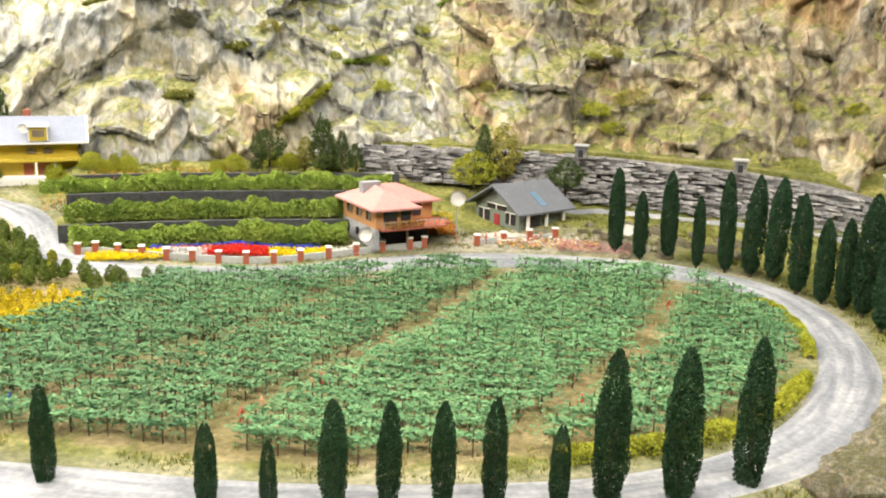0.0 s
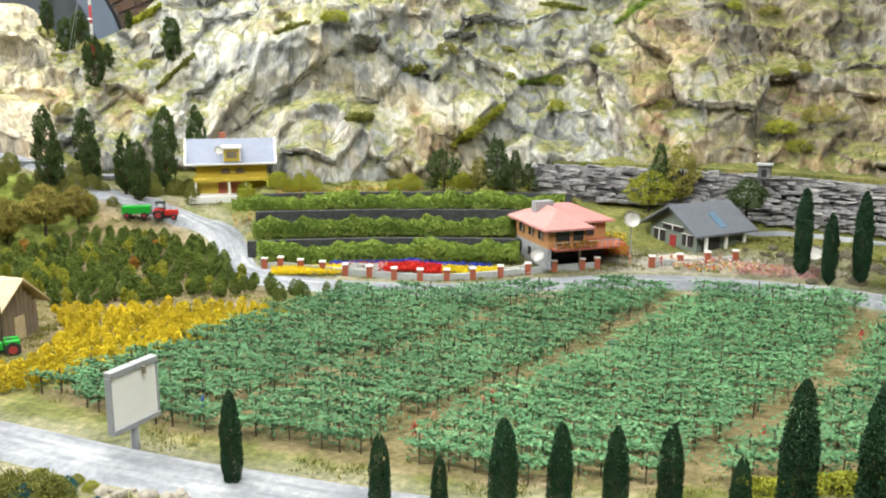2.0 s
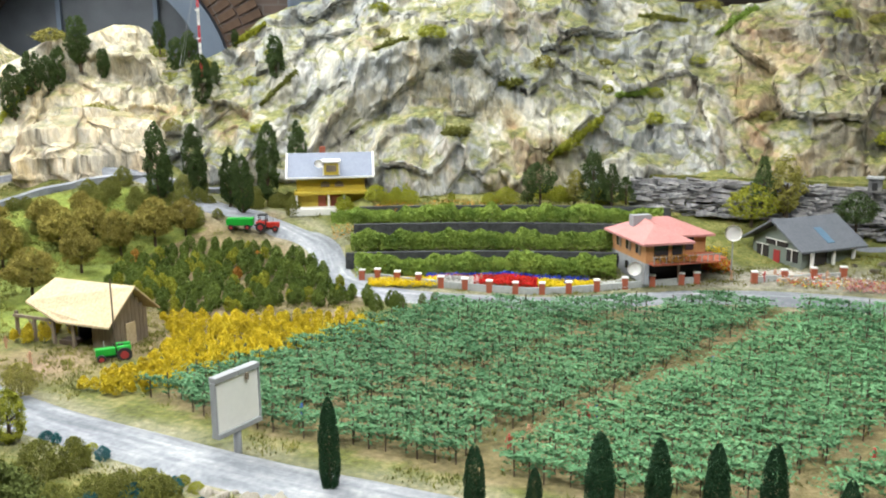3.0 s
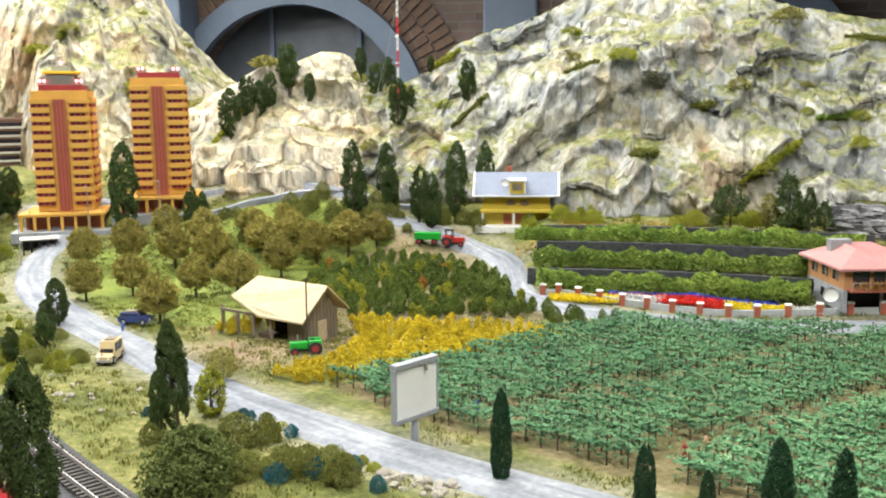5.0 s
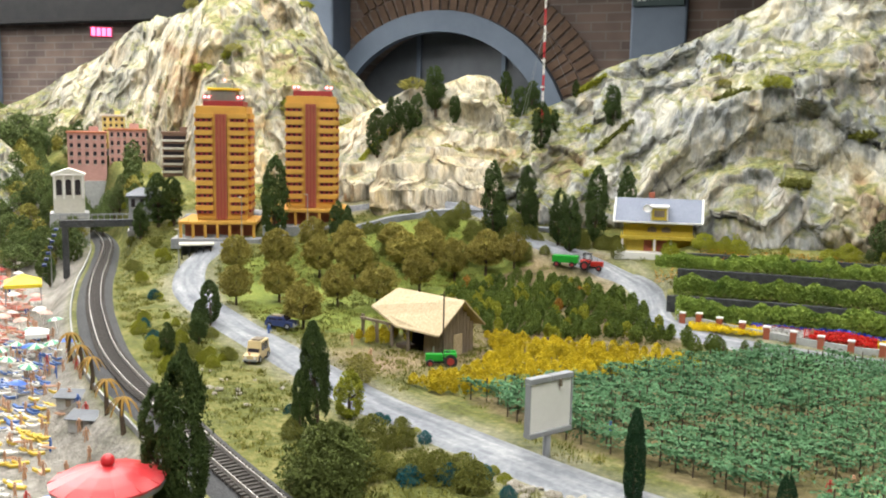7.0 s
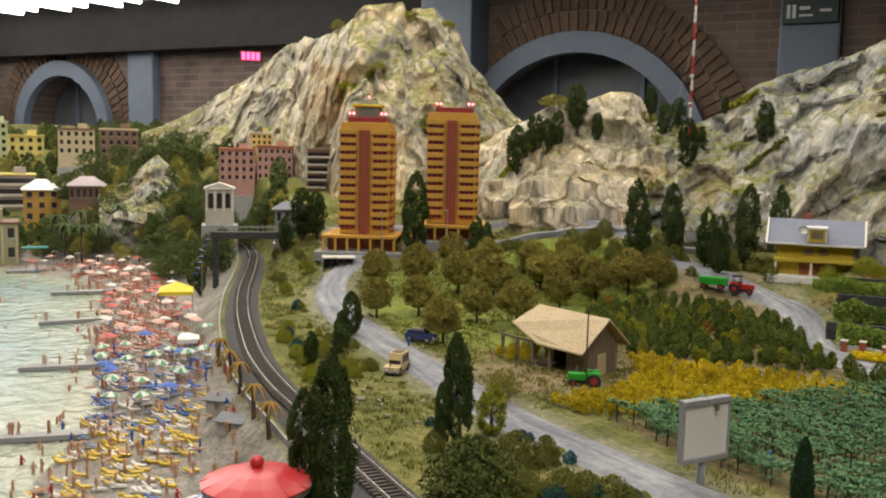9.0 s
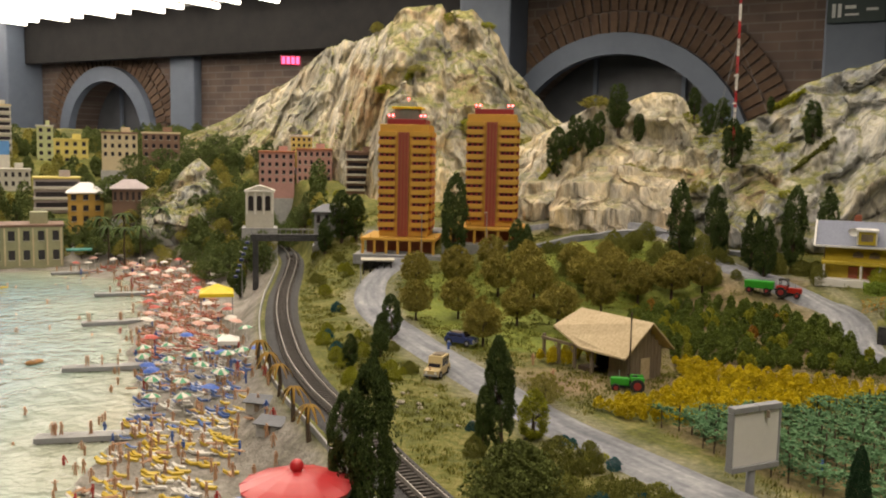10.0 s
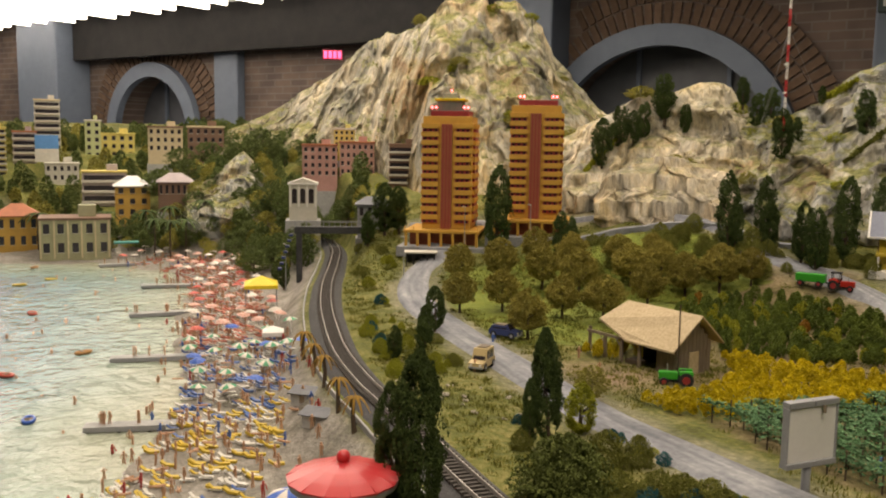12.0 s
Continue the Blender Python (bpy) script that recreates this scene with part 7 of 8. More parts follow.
def palm(x, y, h, m_leaf, label, group, seed):
    ob = thing("palm", pose(x, y, land_at(x, y) - 0.002, 0, 0, seed * 40), label, "palm", group)
    bm = B()
    tube(bm, (0, 0, 0), (0.002, 0, h * 0.5), 0.0028, 0.0022, 7)
    tube(bm, (0.002, 0, h * 0.5), (0.0, 0.001, h), 0.0022, 0.0018, 7)
    part("trunk", bm, M_BARK, ob)
    gg = random.Random(seed)
    for k in range(9):
        a, ln = k * math.tau / 9 + gg.uniform(-0.2, 0.2), h * gg.uniform(0.38, 0.5)
        bm = B()
        prev = None
        for j in range(6):
            u = j / 5
            c = Vector((ln * u * math.cos(a), ln * u * math.sin(a), h + ln * (0.35 * u - (1.25 if m_leaf is M_DRY else 0.85) * u * u)))
            s = Vector((-math.sin(a), math.cos(a), 0)) * ln * 0.10 * (1 - 0.8 * abs(u - 0.35))
            row = [bm.verts.new(c - s - Vector((0, 0, ln * 0.05))), bm.verts.new(c), bm.verts.new(c + s - Vector((0, 0, ln * 0.05)))]
            if prev:
                bm.faces.new((prev[0], prev[1], row[1], row[0])), bm.faces.new((prev[1], prev[2], row[2], row[1]))
            prev = row
        part("frond", bm, m_leaf, ob)
    return ob


for k, (x, y) in enumerate(((-2.36, 0.985), (-2.44, 0.93), (-2.55, 0.95), (-2.62, 0.86), (-2.66, 0.80), (-2.40, 1.06), (-2.70, 0.70), (-2.33, 0.93), (-2.50, 1.0))):
    palm(x, y, 0.105, M_TREE, "dark green fan palm behind the beach house", "palms by the bay", k)
for k, (x, y) in enumerate(((-0.948, 0.530), (-0.887, 0.507), (-0.803, 0.472), (-0.739, 0.449), (-1.02, 0.56))):
    palm(x, y, 0.038, M_DRY, "dry ochre palm beside the railway wall", "dry palms", 20 + k)

M_DEEP = leaves("deep_bush", (0.045, 0.062, 0.016), (0.15, 0.18, 0.045))
# bushes on the banks
def clump(rows, m, label, group, seed):
    plant_all("bush", "bush", m, [(x, y, None, h) for x, y, h in rows], label, group, seed, 4200, 0.034, 0.85, False, "bush", 3, 0.25)


clump([(-0.519, 0.561, 0.035), (-0.505, 0.585, 0.030), (-0.429, 0.543, 0.030), (-0.412, 0.556, 0.028), (-0.446, 0.535, 0.028), (-0.471, 0.516, 0.026), (-0.598, 0.535, 0.022), (-0.395, 0.545, 0.028)], M_SCRUB, "olive-green bush beside the vineyard road", "roadside bushes", 111)
clump([(-0.487, 0.470, 0.060), (-0.500, 0.495, 0.050), (-0.470, 0.455, 0.045)], M_DEEP, "large dark green bush above the railway", "dark bushes", 112)
clump([(-0.557, 0.625, 0.012), (-0.570, 0.628, 0.011), (-0.495, 0.608, 0.014), (-0.444, 0.524, 0.018), (-0.420, 0.545, 0.020), (-0.411, 0.560, 0.018), (-0.400, 0.570, 0.016), (-0.654, 0.585, 0.012), (-0.36, 0.545, 0.016), (-1.26, 0.85, 0.02), (-1.1, 0.72, 0.018), (-1.02, 0.68, 0.016)], M_TEAL, "blue-green low bush on the bank", "blue-green bushes", 113)
clump([(-0.523, 0.608, 0.013), (-0.402, 0.585, 0.010), (-0.515, 0.618, 0.010), (-0.385, 0.577, 0.010), (-1.068, 0.690, 0.022), (-0.889, 0.608, 0.018), (-0.942, 0.640, 0.02)], M_LIME, "yellow-green low bush on the bank", "yellow-green bushes", 114)
gg = random.Random(77)
bank = []
for _ in range(900):
    s = gg.uniform(0.9, 2.35)
    x, y = float(np.interp(s, cum, TRACK[:, 0])), float(np.interp(s, cum, TRACK[:, 1]))
    nx, ny = float(np.interp(s, cum, nrm[:, 0])), float(np.interp(s, cum, nrm[:, 1]))
    o = gg.uniform(0.045, 0.16)
    x, y = x + nx * o, y + ny * o
    dr, _ = from_line(ROAD[::3], np.array([x]), np.array([y]))
    if dr[0] > 0.05 and not (-0.85 < x < -0.78 and 0.58 < y < 0.70):
        bank.append((x, y, gg.uniform(0.010, 0.022)))
    if len(bank) > 55:
        break
clump(bank[:28], M_SCRUB, "small olive bush on the railway bank", "bank bushes", 115)
clump(bank[28:], M_LIME, "small yellow-green bush on the railway bank", "bank bushes", 116)
# scrub between orchard and quarry, behind the villa and along the cliff foot
scrub = [(-r * math.sin(radians(a)), r * math.cos(radians(a)), gg.uniform(0.018, 0.038)) for a, r in [(gg.uniform(26, 44), gg.uniform(1.60, 1.74)) for _ in range(46)]]
clump(scrub, M_SCRUB, "olive-brown scrub below the mountain road", "scrub", 117)
foot = [(-r * math.sin(radians(a)), r * math.cos(radians(a)), gg.uniform(0.014, 0.030)) for a, r in [(gg.uniform(5, 24), gg.uniform(1.56, 1.63)) for _ in range(22)]]
clump(foot, M_LIME, "yellow-green scrub at the cliff foot", "scrub", 118)


def tufts(name, pts, h, material, label, seed, per=11):
    gq = np.random.default_rng(seed)
    n = len(pts)
    base = np.repeat(np.column_stack([pts, land(pts[:, 0], pts[:, 1])]), per, 0) + np.column_stack([gq.normal(0, 0.0035, (n * per, 2)), np.zeros(n * per)])
    a, ln = gq.uniform(0, math.tau, n * per), h * gq.uniform(0.5, 1.3, n * per)
    tip = base + np.stack([np.cos(a) * ln * 0.6, np.sin(a) * ln * 0.6, ln], 1)
    w = np.stack([-np.sin(a), np.cos(a), 0 * a], 1) * 0.0006
    v = np.stack([base - w, base + w, tip], 1).reshape(-1, 3)
    return tagged(mesh_object(name, v, np.arange(3 * n * per).reshape(-1, 3), material), label, "grass", kind="stuff")


gq = np.random.default_rng(99)
gp = gq.uniform([-1.75, 0.42], [0.65, 1.6], (26000, 2))
dr, _ = from_line(ROAD[::3], gp[:, 0], gp[:, 1])
dt, st = from_line(TRACK, gp[:, 0], gp[:, 1])
keep = (dr > 0.038) & (dt > 0.034) & (st > 0) & ~inside(VINEYARD, gp[:, 0], gp[:, 1]) & (fbm(np.column_stack([gp * 16, 0 * gp[:, 0]]), 3) > 0.46)
M_GRASS = leaves("grass_blade", (0.06, 0.075, 0.010), (0.22, 0.205, 0.042))
tufts("grass", gp[keep], 0.0042, M_GRASS, "short yellow-green static grass on the slopes", 5)
vg = scatter(VINEYARD, 0.02, 0.02, 30, 44, 1.0)
tufts("grass", vg[gq.uniform(0, 1, len(vg)) < 0.45], 0.005, M_GRASS, "thin grass between the vine rows", 6, 5)


def stones(pts, size, material, label, seed):
    gs = random.Random(seed)
    protos = []
    for k in range(4):
        bm = B()
        bmesh.ops.create_icosphere(bm, subdivisions=2, radius=1.0)
        for v in bm.verts:
            n = noise.noise(v.co * 1.3 + Vector((seed + k * 7, 0, 0)))
            v.co = v.co * (1 + 0.45 * n)
            v.co.z *= 0.65
        me = bpy.data.meshes.new("stone")
        bm.to_mesh(me)
        bm.free()
        me.materials.append(material)
        protos.append(me)
    for i, (x, y, s) in enumerate(pts):
        ob = new("stone", protos[i % 4])
        s *= size
        ob.matrix_world = pose(x, y, land_at(x, y) + s * 0.25, gs.uniform(-15, 15), gs.uniform(-15, 15), gs.uniform(0, 360)) @ Matrix.Diagonal((s * gs.uniform(0.8, 1.3), s, s * gs.uniform(0.7, 1.1), 1))
        tagged(ob, label, "stone", "loose stones")


stones([(0.325, 0.640, 2.2), (0.352, 0.655, 2.6), (0.385, 0.690, 2.4), (0.41, 0.715, 2.8), (0.30, 0.622, 1.6), (0.372, 0.668, 3.0), (0.335, 0.622, 3.0), (0.405, 0.675, 3.2), (0.44, 0.73, 3.0), (0.36, 0.632, 3.0)], 0.011, M_ROCK_WARM, "pale brown boulder beside the road bend", 3)
stones([(gg.uniform(-0.375, -0.30), gg.uniform(0.555, 0.585), gg.uniform(0.4, 1.2)) for _ in range(34)], 0.0045, M_GRAVEL, "small grey-brown stone below the billboard", 4)
stones([(gg.uniform(0.20, 0.46), gg.uniform(1.28, 1.42), gg.uniform(0.5, 1.8)) for _ in range(30)], 0.008, M_ROCK_WARM, "pale stone on the slope behind cypresses", 5)
stones([(gg.uniform(-0.86, -0.66), gg.uniform(0.57, 0.68), gg.uniform(0.4, 1.2)) for _ in range(26)], 0.004, M_GRAVEL, "small grey stone on the bank", 6)

# ---------------------------------------------------------------- beach
shore_line = spline(SHORE[1:11], 0.01)
sc = np.concatenate([[0], np.cumsum(np.linalg.norm(np.diff(shore_line, axis=0), axis=1))])
sd = np.gradient(shore_line, axis=0)
sd /= np.linalg.norm(sd, axis=1)[:, None]


def on_beach(s, off):
    x, y = np.interp(s, sc, shore_line[:, 0]), np.interp(s, sc, shore_line[:, 1])
    dx, dy = np.interp(s, sc, sd[:, 0]), np.interp(s, sc, sd[:, 1])
    return float(x + dy * off), float(y - dx * off), math.degrees(math.atan2(dy, dx))


def parasol(name, x, y, z, r, h, cols, label, group, seed=0):
    ob = thing(name, pose(x, y, z, (seed * 37) % 11 - 5, (seed * 53) % 11 - 5, seed * 29), label, "parasol", group)
    bm = B()
    tube(bm, (0, 0, -0.002), (0, 0, h), 0.0005, n=5)
    part("pole", bm, M_WHITE, ob)
    n = 8
    for c, m in enumerate(cols):
        bm = B()
        for k in range(c, n, len(cols)):
            a0, a1 = k * math.tau / n, (k + 1) * math.tau / n
            p = [(0, 0, h), (r * 0.55 * math.cos(a0), r * 0.55 * math.sin(a0), h - r * 0.16), (r * 0.55 * math.cos(a1), r * 0.55 * math.sin(a1), h - r * 0.16),
                 (r * math.cos(a0), r * math.sin(a0), h - r * 0.42), (r * math.cos(a1), r * math.sin(a1), h - r * 0.42)]
            v = [bm.verts.new(q) for q in p]
            bm.faces.new((v[0], v[1], v[2])), bm.faces.new((v[1], v[3], v[4], v[2]))
        part("canopy", bm, m, ob)
    return ob


M_PRED, M_PPINK, M_PWHITE = paint("parasol_red", (0.60, 0.10, 0.07)), paint("parasol_pink", (0.70, 0.40, 0.32)), paint("parasol_white", (0.74, 0.68, 0.60))
M_PBLUE, M_PGREEN = paint("parasol_blue", (0.03, 0.12, 0.50)), paint("parasol_green", (0.05, 0.33, 0.16))
KINDS = {"red": ([M_PRED], "faded red beach parasol"), "pink": ([M_PPINK], "pale pink beach parasol"), "white": ([M_PWHITE], "off-white beach parasol"), "blue": ([M_PBLUE], "plain blue beach parasol"), "green": ([M_PGREEN, M_PWHITE], "green and white striped beach parasol")}
proto = {}
gb = random.Random(31)
places = []
SMAX = sc[-1]
s_of = lambda x: float(np.interp(-x, -shore_line[:, 0], sc))
for k in range(900):
    s = gb.uniform(s_of(-1.08), s_of(-2.40))
    x0 = np.interp(s, sc, shore_line[:, 0])
    off = gb.uniform(0.010, 0.165)
    x, y, a = on_beach(s, off)
    if any(math.hypot(x - p, y - q) < 0.033 for p, q in places):
        continue
    kind = gb.choice(["blue", "green"]) if x0 > -1.40 else gb.choice(["red", "pink", "white", "pink", "white", "pink"])
    places.append((x, y))
    z = land_at(x, y)
    if kind not in proto:
        proto[kind] = parasol("beach_parasol", x, y, z, 0.0120, 0.025, KINDS[kind][0], KINDS[kind][1] + " on the shingle", "beach parasols", k)
    else:
        copy_thing(proto[kind], pose(x, y, z, gb.uniform(-9, 9), gb.uniform(-9, 9), gb.uniform(0, 360)))
    if len(places) > 84:
        break


def lounger(m, c, label):
    ob = thing("sun_lounger", m, label, "lounger", "loungers on the beach")
    cuboid("frame", ob, M_WHITE, -0.0112, 0.0112, -0.0038, 0.0038, 0.002, 0.0032, 0.0003)
    cuboid("mattress", ob, c, -0.0105, 0.004, -0.0034, 0.0034, 0.0033, 0.0045, 0.0004)
    bk = cuboid("backrest", ob, c, 0, 0.008, -0.0034, 0.0034, 0, 0.0012, 0.0003)
    bk.matrix_basis = pose(0.0042, 0, 0.0036, 0, -32, 0)
    for x in (-0.009, 0.009):
        for y in (-0.003, 0.003):
            cuboid("leg", ob, M_GREY, x - 0.0004, x + 0.0004, y - 0.0004, y + 0.0004, 0, 0.002)
    return ob


M_LY, M_LB, M_LW, M_LR = paint("mat_yellow", (0.62, 0.44, 0.05)), paint("mat_blue", (0.09, 0.17, 0.42)), paint("mat_white", (0.70, 0.68, 0.62)), paint("mat_red", (0.60, 0.20, 0.14))
lp = {}
s0, s1 = s_of(-0.84), s_of(-2.35)
for k in range(300):
    s = s0 + (s1 - s0) * gb.random() ** 1.5
    x0 = float(np.interp(s, sc, shore_line[:, 0]))
    x, y, a = on_beach(s, gb.uniform(0.008, 0.15))
    name_, m_ = ("yellow", M_LY) if x0 > -1.05 else (("blue", M_LB) if x0 > -1.34 else ("red", M_LR))
    if gb.random() < 0.42:
        name_, m_ = "white", M_LW
    elif gb.random() < 0.15:
        name_, m_ = "blue", M_LB
    m = pose(x, y, land_at(x, y) + 0.0005, 0, 0, a + 90 + gb.uniform(-25, 10)) @ Matrix.Diagonal((0.8, 0.76, 0.9, 1))
    if name_ not in lp:
        lp[name_] = lounger(m, m_, name_ + " sun lounger on the grey shingle beach")
    else:
        copy_thing(lp[name_], m)


def mats(colour, material, x_lo, x_hi, n, seed):
    """Flat folding beds standing close together, too many to pick apart."""
    gm = random.Random(seed)
    v, f = [], []
    for _ in range(n):
        x, y, a = on_beach(gm.uniform(s_of(x_hi), s_of(x_lo)), gm.uniform(0.006, 0.15))
        z, a = land_at(x, y), radians(a + 90 + gm.uniform(-28, 12))
        c, s, k = math.cos(a), math.sin(a), len(v)
        for zz in (0.0012, 0.0038):
            for u, w, up in ((-0.0095, -0.003, 0), (0.004, -0.003, 0), (0.0105, -0.003, 0.0035), (0.0105, 0.003, 0.0035), (0.004, 0.003, 0), (-0.0095, 0.003, 0)):
                v.append((x + 0.8 * (u * c - w * s), y + 0.8 * (u * s + w * c), z + 0.9 * (zz + up)))
        f += [(k + 6, k + 7, k + 10, k + 11), (k + 7, k + 8, k + 9, k + 10)] + [(k + q, k + (q + 1) % 6, k + 6 + (q + 1) % 6, k + 6 + q) for q in range(6)]
    tagged(mesh_object("beach_beds", v, f, material), colour + " beach beds packed along the grey shingle", "beach beds", kind="stuff")


mats("yellow", M_LY, -1.08, -0.86, 64, 1)
mats("blue", M_LB, -1.36, -1.02, 70, 2)
mats("off-white", M_LW, -2.3, -0.86, 180, 3)
mats("faded red", M_LR, -2.35, -1.34, 260, 4)


def figure_mesh(name, material, seed, lying=False, h=0.0155):
    """A plain miniature figure in one mesh."""
    bm = B()
    g2 = random.Random(seed)
    for s in (-1, 1):
        tube(bm, (0.0013 * s, g2.uniform(-0.001, 0.001), 0), (0.0009 * s, 0, h * 0.48), 0.00062, 0.0009, 6)
        tube(bm, (0.0022 * s, 0, h * 0.80), (0.0030 * s, g2.uniform(-0.003, 0.001), h * g2.choice([0.45, 0.5, 0.9])), 0.0006, 0.0005, 5)
    tube(bm, (0, 0, h * 0.46), (0, 0, h * 0.66), 0.0014, 0.0012, 8)
    tube(bm, (0, 0, h * 0.66), (0, 0, h * 0.84), 0.0012, 0.0016, 8)
    bmesh.ops.create_icosphere(bm, subdivisions=2, radius=0.0013, matrix=Matrix.Translation((0, 0, h * 0.93)))
    if lying:
        bmesh.ops.transform(bm, matrix=Matrix.Translation((0, 0, 0.0035)) @ Matrix.Rotation(radians(-86), 4, "X"), verts=bm.verts)
    me = bpy.data.meshes.new(name)
    bm.to_mesh(me)
    bm.free()
    me.materials.append(material)
    return me


FIG = [figure_mesh("figurine", m, k) for k, m in enumerate((M_SKIN, M_SKIN, M_SKIN, M_SKIN, M_CLOTH[0], M_SKIN, M_CLOTH[1]))]
LIE = [figure_mesh("figurine", M_SKIN, 20 + k, True) for k in range(2)]


def figurine(me, x, y, z, turn, label, group):
    ob = new("figurine", me)
    ob.matrix_world = pose(x, y, z, 0, 0, turn)
    return tagged(ob, label, "figurine", group)


for k in range(200):
    s = s0 + (s1 - s0) * gb.random() ** 1.35
    x, y, a = on_beach(s, gb.uniform(-0.03, 0.16))
    d1, s_1 = from_line(SHORE, np.array([x]), np.array([y]))
    z = max(land_at(x, y), -0.400)
    if gb.random() < 0.4 and d1[0] * s_1[0] > 0.01:
        figurine(LIE[k % 2], x, y, z + 0.004, gb.uniform(0, 360), "tan plastic bather lying on the beach", "lying bathers")
    else:
        figurine(FIG[k % 7], x, y, z, gb.uniform(0, 360), "small plastic bather standing on the beach", "standing bathers")

crowd_v, crowd_f = [], []
for k in range(260):
    me = (FIG + LIE)[(0, 1, 3, 5, 7, 8)[k % 6]]
    x, y, a = on_beach(gb.uniform(s0, s1), gb.uniform(0.0, 0.15))
    c, s, z, o = math.cos(a + k), math.sin(a + k), land_at(x, y) + (0.004 if k % 6 > 3 else 0), len(crowd_v)
    crowd_v += [(x + q.co.x * c - q.co.y * s, y + q.co.x * s + q.co.y * c, z + q.co.z) for q in me.vertices]
    crowd_f += [tuple(o + i for i in q.vertices) for q in me.polygons]
tagged(mesh_object("bathing_figurines", crowd_v, crowd_f, M_SKIN), "crowd of tan plastic figurines on the beach", "figurines", kind="stuff")

PIERS = [((-1.065, 0.298), (-0.985, 0.44)), ((-1.370, 0.434), (-1.305, 0.565)), ((-1.689, 0.580), (-1.655, 0.69)), ((-1.999, 0.723), (-1.94, 0.85)), ((-2.381, 0.758), (-2.345, 0.88))]
for i, (a, b) in enumerate(PIERS):
    ln = math.hypot(b[0] - a[0], b[1] - a[1])
    ob = thing("bathing_pier", pose(a[0], a[1], -0.396, 0, 0, math.degrees(math.atan2(b[1] - a[1], b[0] - a[0]))), "grey wooden bathing pier over shallow water", "pier", "bathing piers")
    for j in range(4):
        cuboid("plank", ob, M_CONCRETE, 0, ln, -0.010 + 0.005 * j + 0.0002, -0.0052 + 0.005 * j, 0.006, 0.009, 0.0003)
    cuboid("edge_beam", ob, M_GREY, 0, ln, -0.0112, -0.0101, 0.003, 0.009)
    for j in range(int(ln / 0.035) + 1):
        for s in (-0.008, 0.008):
            cuboid("pile", ob, M_SLEEPER, 0.003 + 0.034 * j, 0.006 + 0.034 * j, s - 0.0012, s + 0.0012, -0.03, 0.006)
    for j in range((5, 4, 6, 5, 3)[i]):
        u = gb.uniform(0.08, 0.62)
        figurine(FIG[(i + j) % 4], a[0] + (b[0] - a[0]) * u, a[1] + (b[1] - a[1]) * u, -0.387, gb.uniform(0, 360), "small plastic bather standing on a pier", "bathers on piers")
for k in range(44):
    s = gb.uniform(s0, s1)
    x, y, a = on_beach(s, -gb.uniform(0.02, 0.30) ** 1.0)
    figurine(FIG[(0, 1, 3, 5)[k % 4]], x, y, -0.395 - gb.uniform(0.004, 0.016), gb.uniform(0, 360), "small plastic bather wading in the sea", "wading bathers")

for k, (x, y) in enumerate(((-1.821, 0.445), (-2.226, 0.595), (-1.446, 0.418), (-1.139, 0.257), (-1.371, 0.289), (-2.179, 0.515), (-2.45, 0.62), (-2.5, 0.52))):
    ob = thing("dinghy", pose(x, y, -0.394, 0, 0, k * 53), ("red", "yellow", "orange", "blue")[k % 4] + " small rubber dinghy on the water", "boat", "dinghies")
    bm = B()
    n = 16
    ring = []
    for t in range(n):
        a = t * math.tau / n
        c = Vector((0.012 * math.cos(a) * (1.15 if math.cos(a) > 0 else 1), 0.006 * math.sin(a), 0.002))
        o = Vector((math.cos(a), math.sin(a), 0))
        ring.append([bm.verts.new(c + o * 0.0022 * math.cos(q * math.tau / 6) + Vector((0, 0, 0.0022 * math.sin(q * math.tau / 6)))) for q in range(6)])
    for t in range(n):
        for q in range(6):
            bm.faces.new((ring[t][q], ring[(t + 1) % n][q], ring[(t + 1) % n][(q + 1) % 6], ring[t][(q + 1) % 6]))
    part("hull", bm, (M_PRED, M_LY, M_ORANGEWALL, M_PBLUE)[k % 4], ob, "", True)
    cuboid("floor_board", ob, M_GREY, -0.010, 0.010, -0.0045, 0.0045, 0.0006, 0.0014)
    cuboid("seat", ob, M_WOOD, -0.002, 0.002, -0.005, 0.005, 0.003, 0.004)


def tent(name, x, y, z, turn, w, h, m, label):
    ob = thing(name, pose(x, y, z, 0, 0, turn), label, "tent")
    for a in (-1, 1):
        for b in (-1, 1):
            cuboid("pole", ob, M_GREY, a * w / 2 - 0.0007, a * w / 2 + 0.0007, b * w / 2 - 0.0007, b * w / 2 + 0.0007, -0.004, h)
    bm = B()
    e = w * 0.54
    roof_mesh(bm, [(-e, -e, h), (e, -e, h), (e, e, h), (-e, e, h), (0, 0, h + w * 0.26)], [[0, 1, 4], [1, 2, 4], [2, 3, 4], [3, 0, 4]], 0.001)
    part("canopy", bm, m, ob)
    for s in (-1, 1):
        cuboid("valance", ob, m, -e, e, s * e - 0.0004, s * e + 0.0004, h - 0.006, h)
    return ob


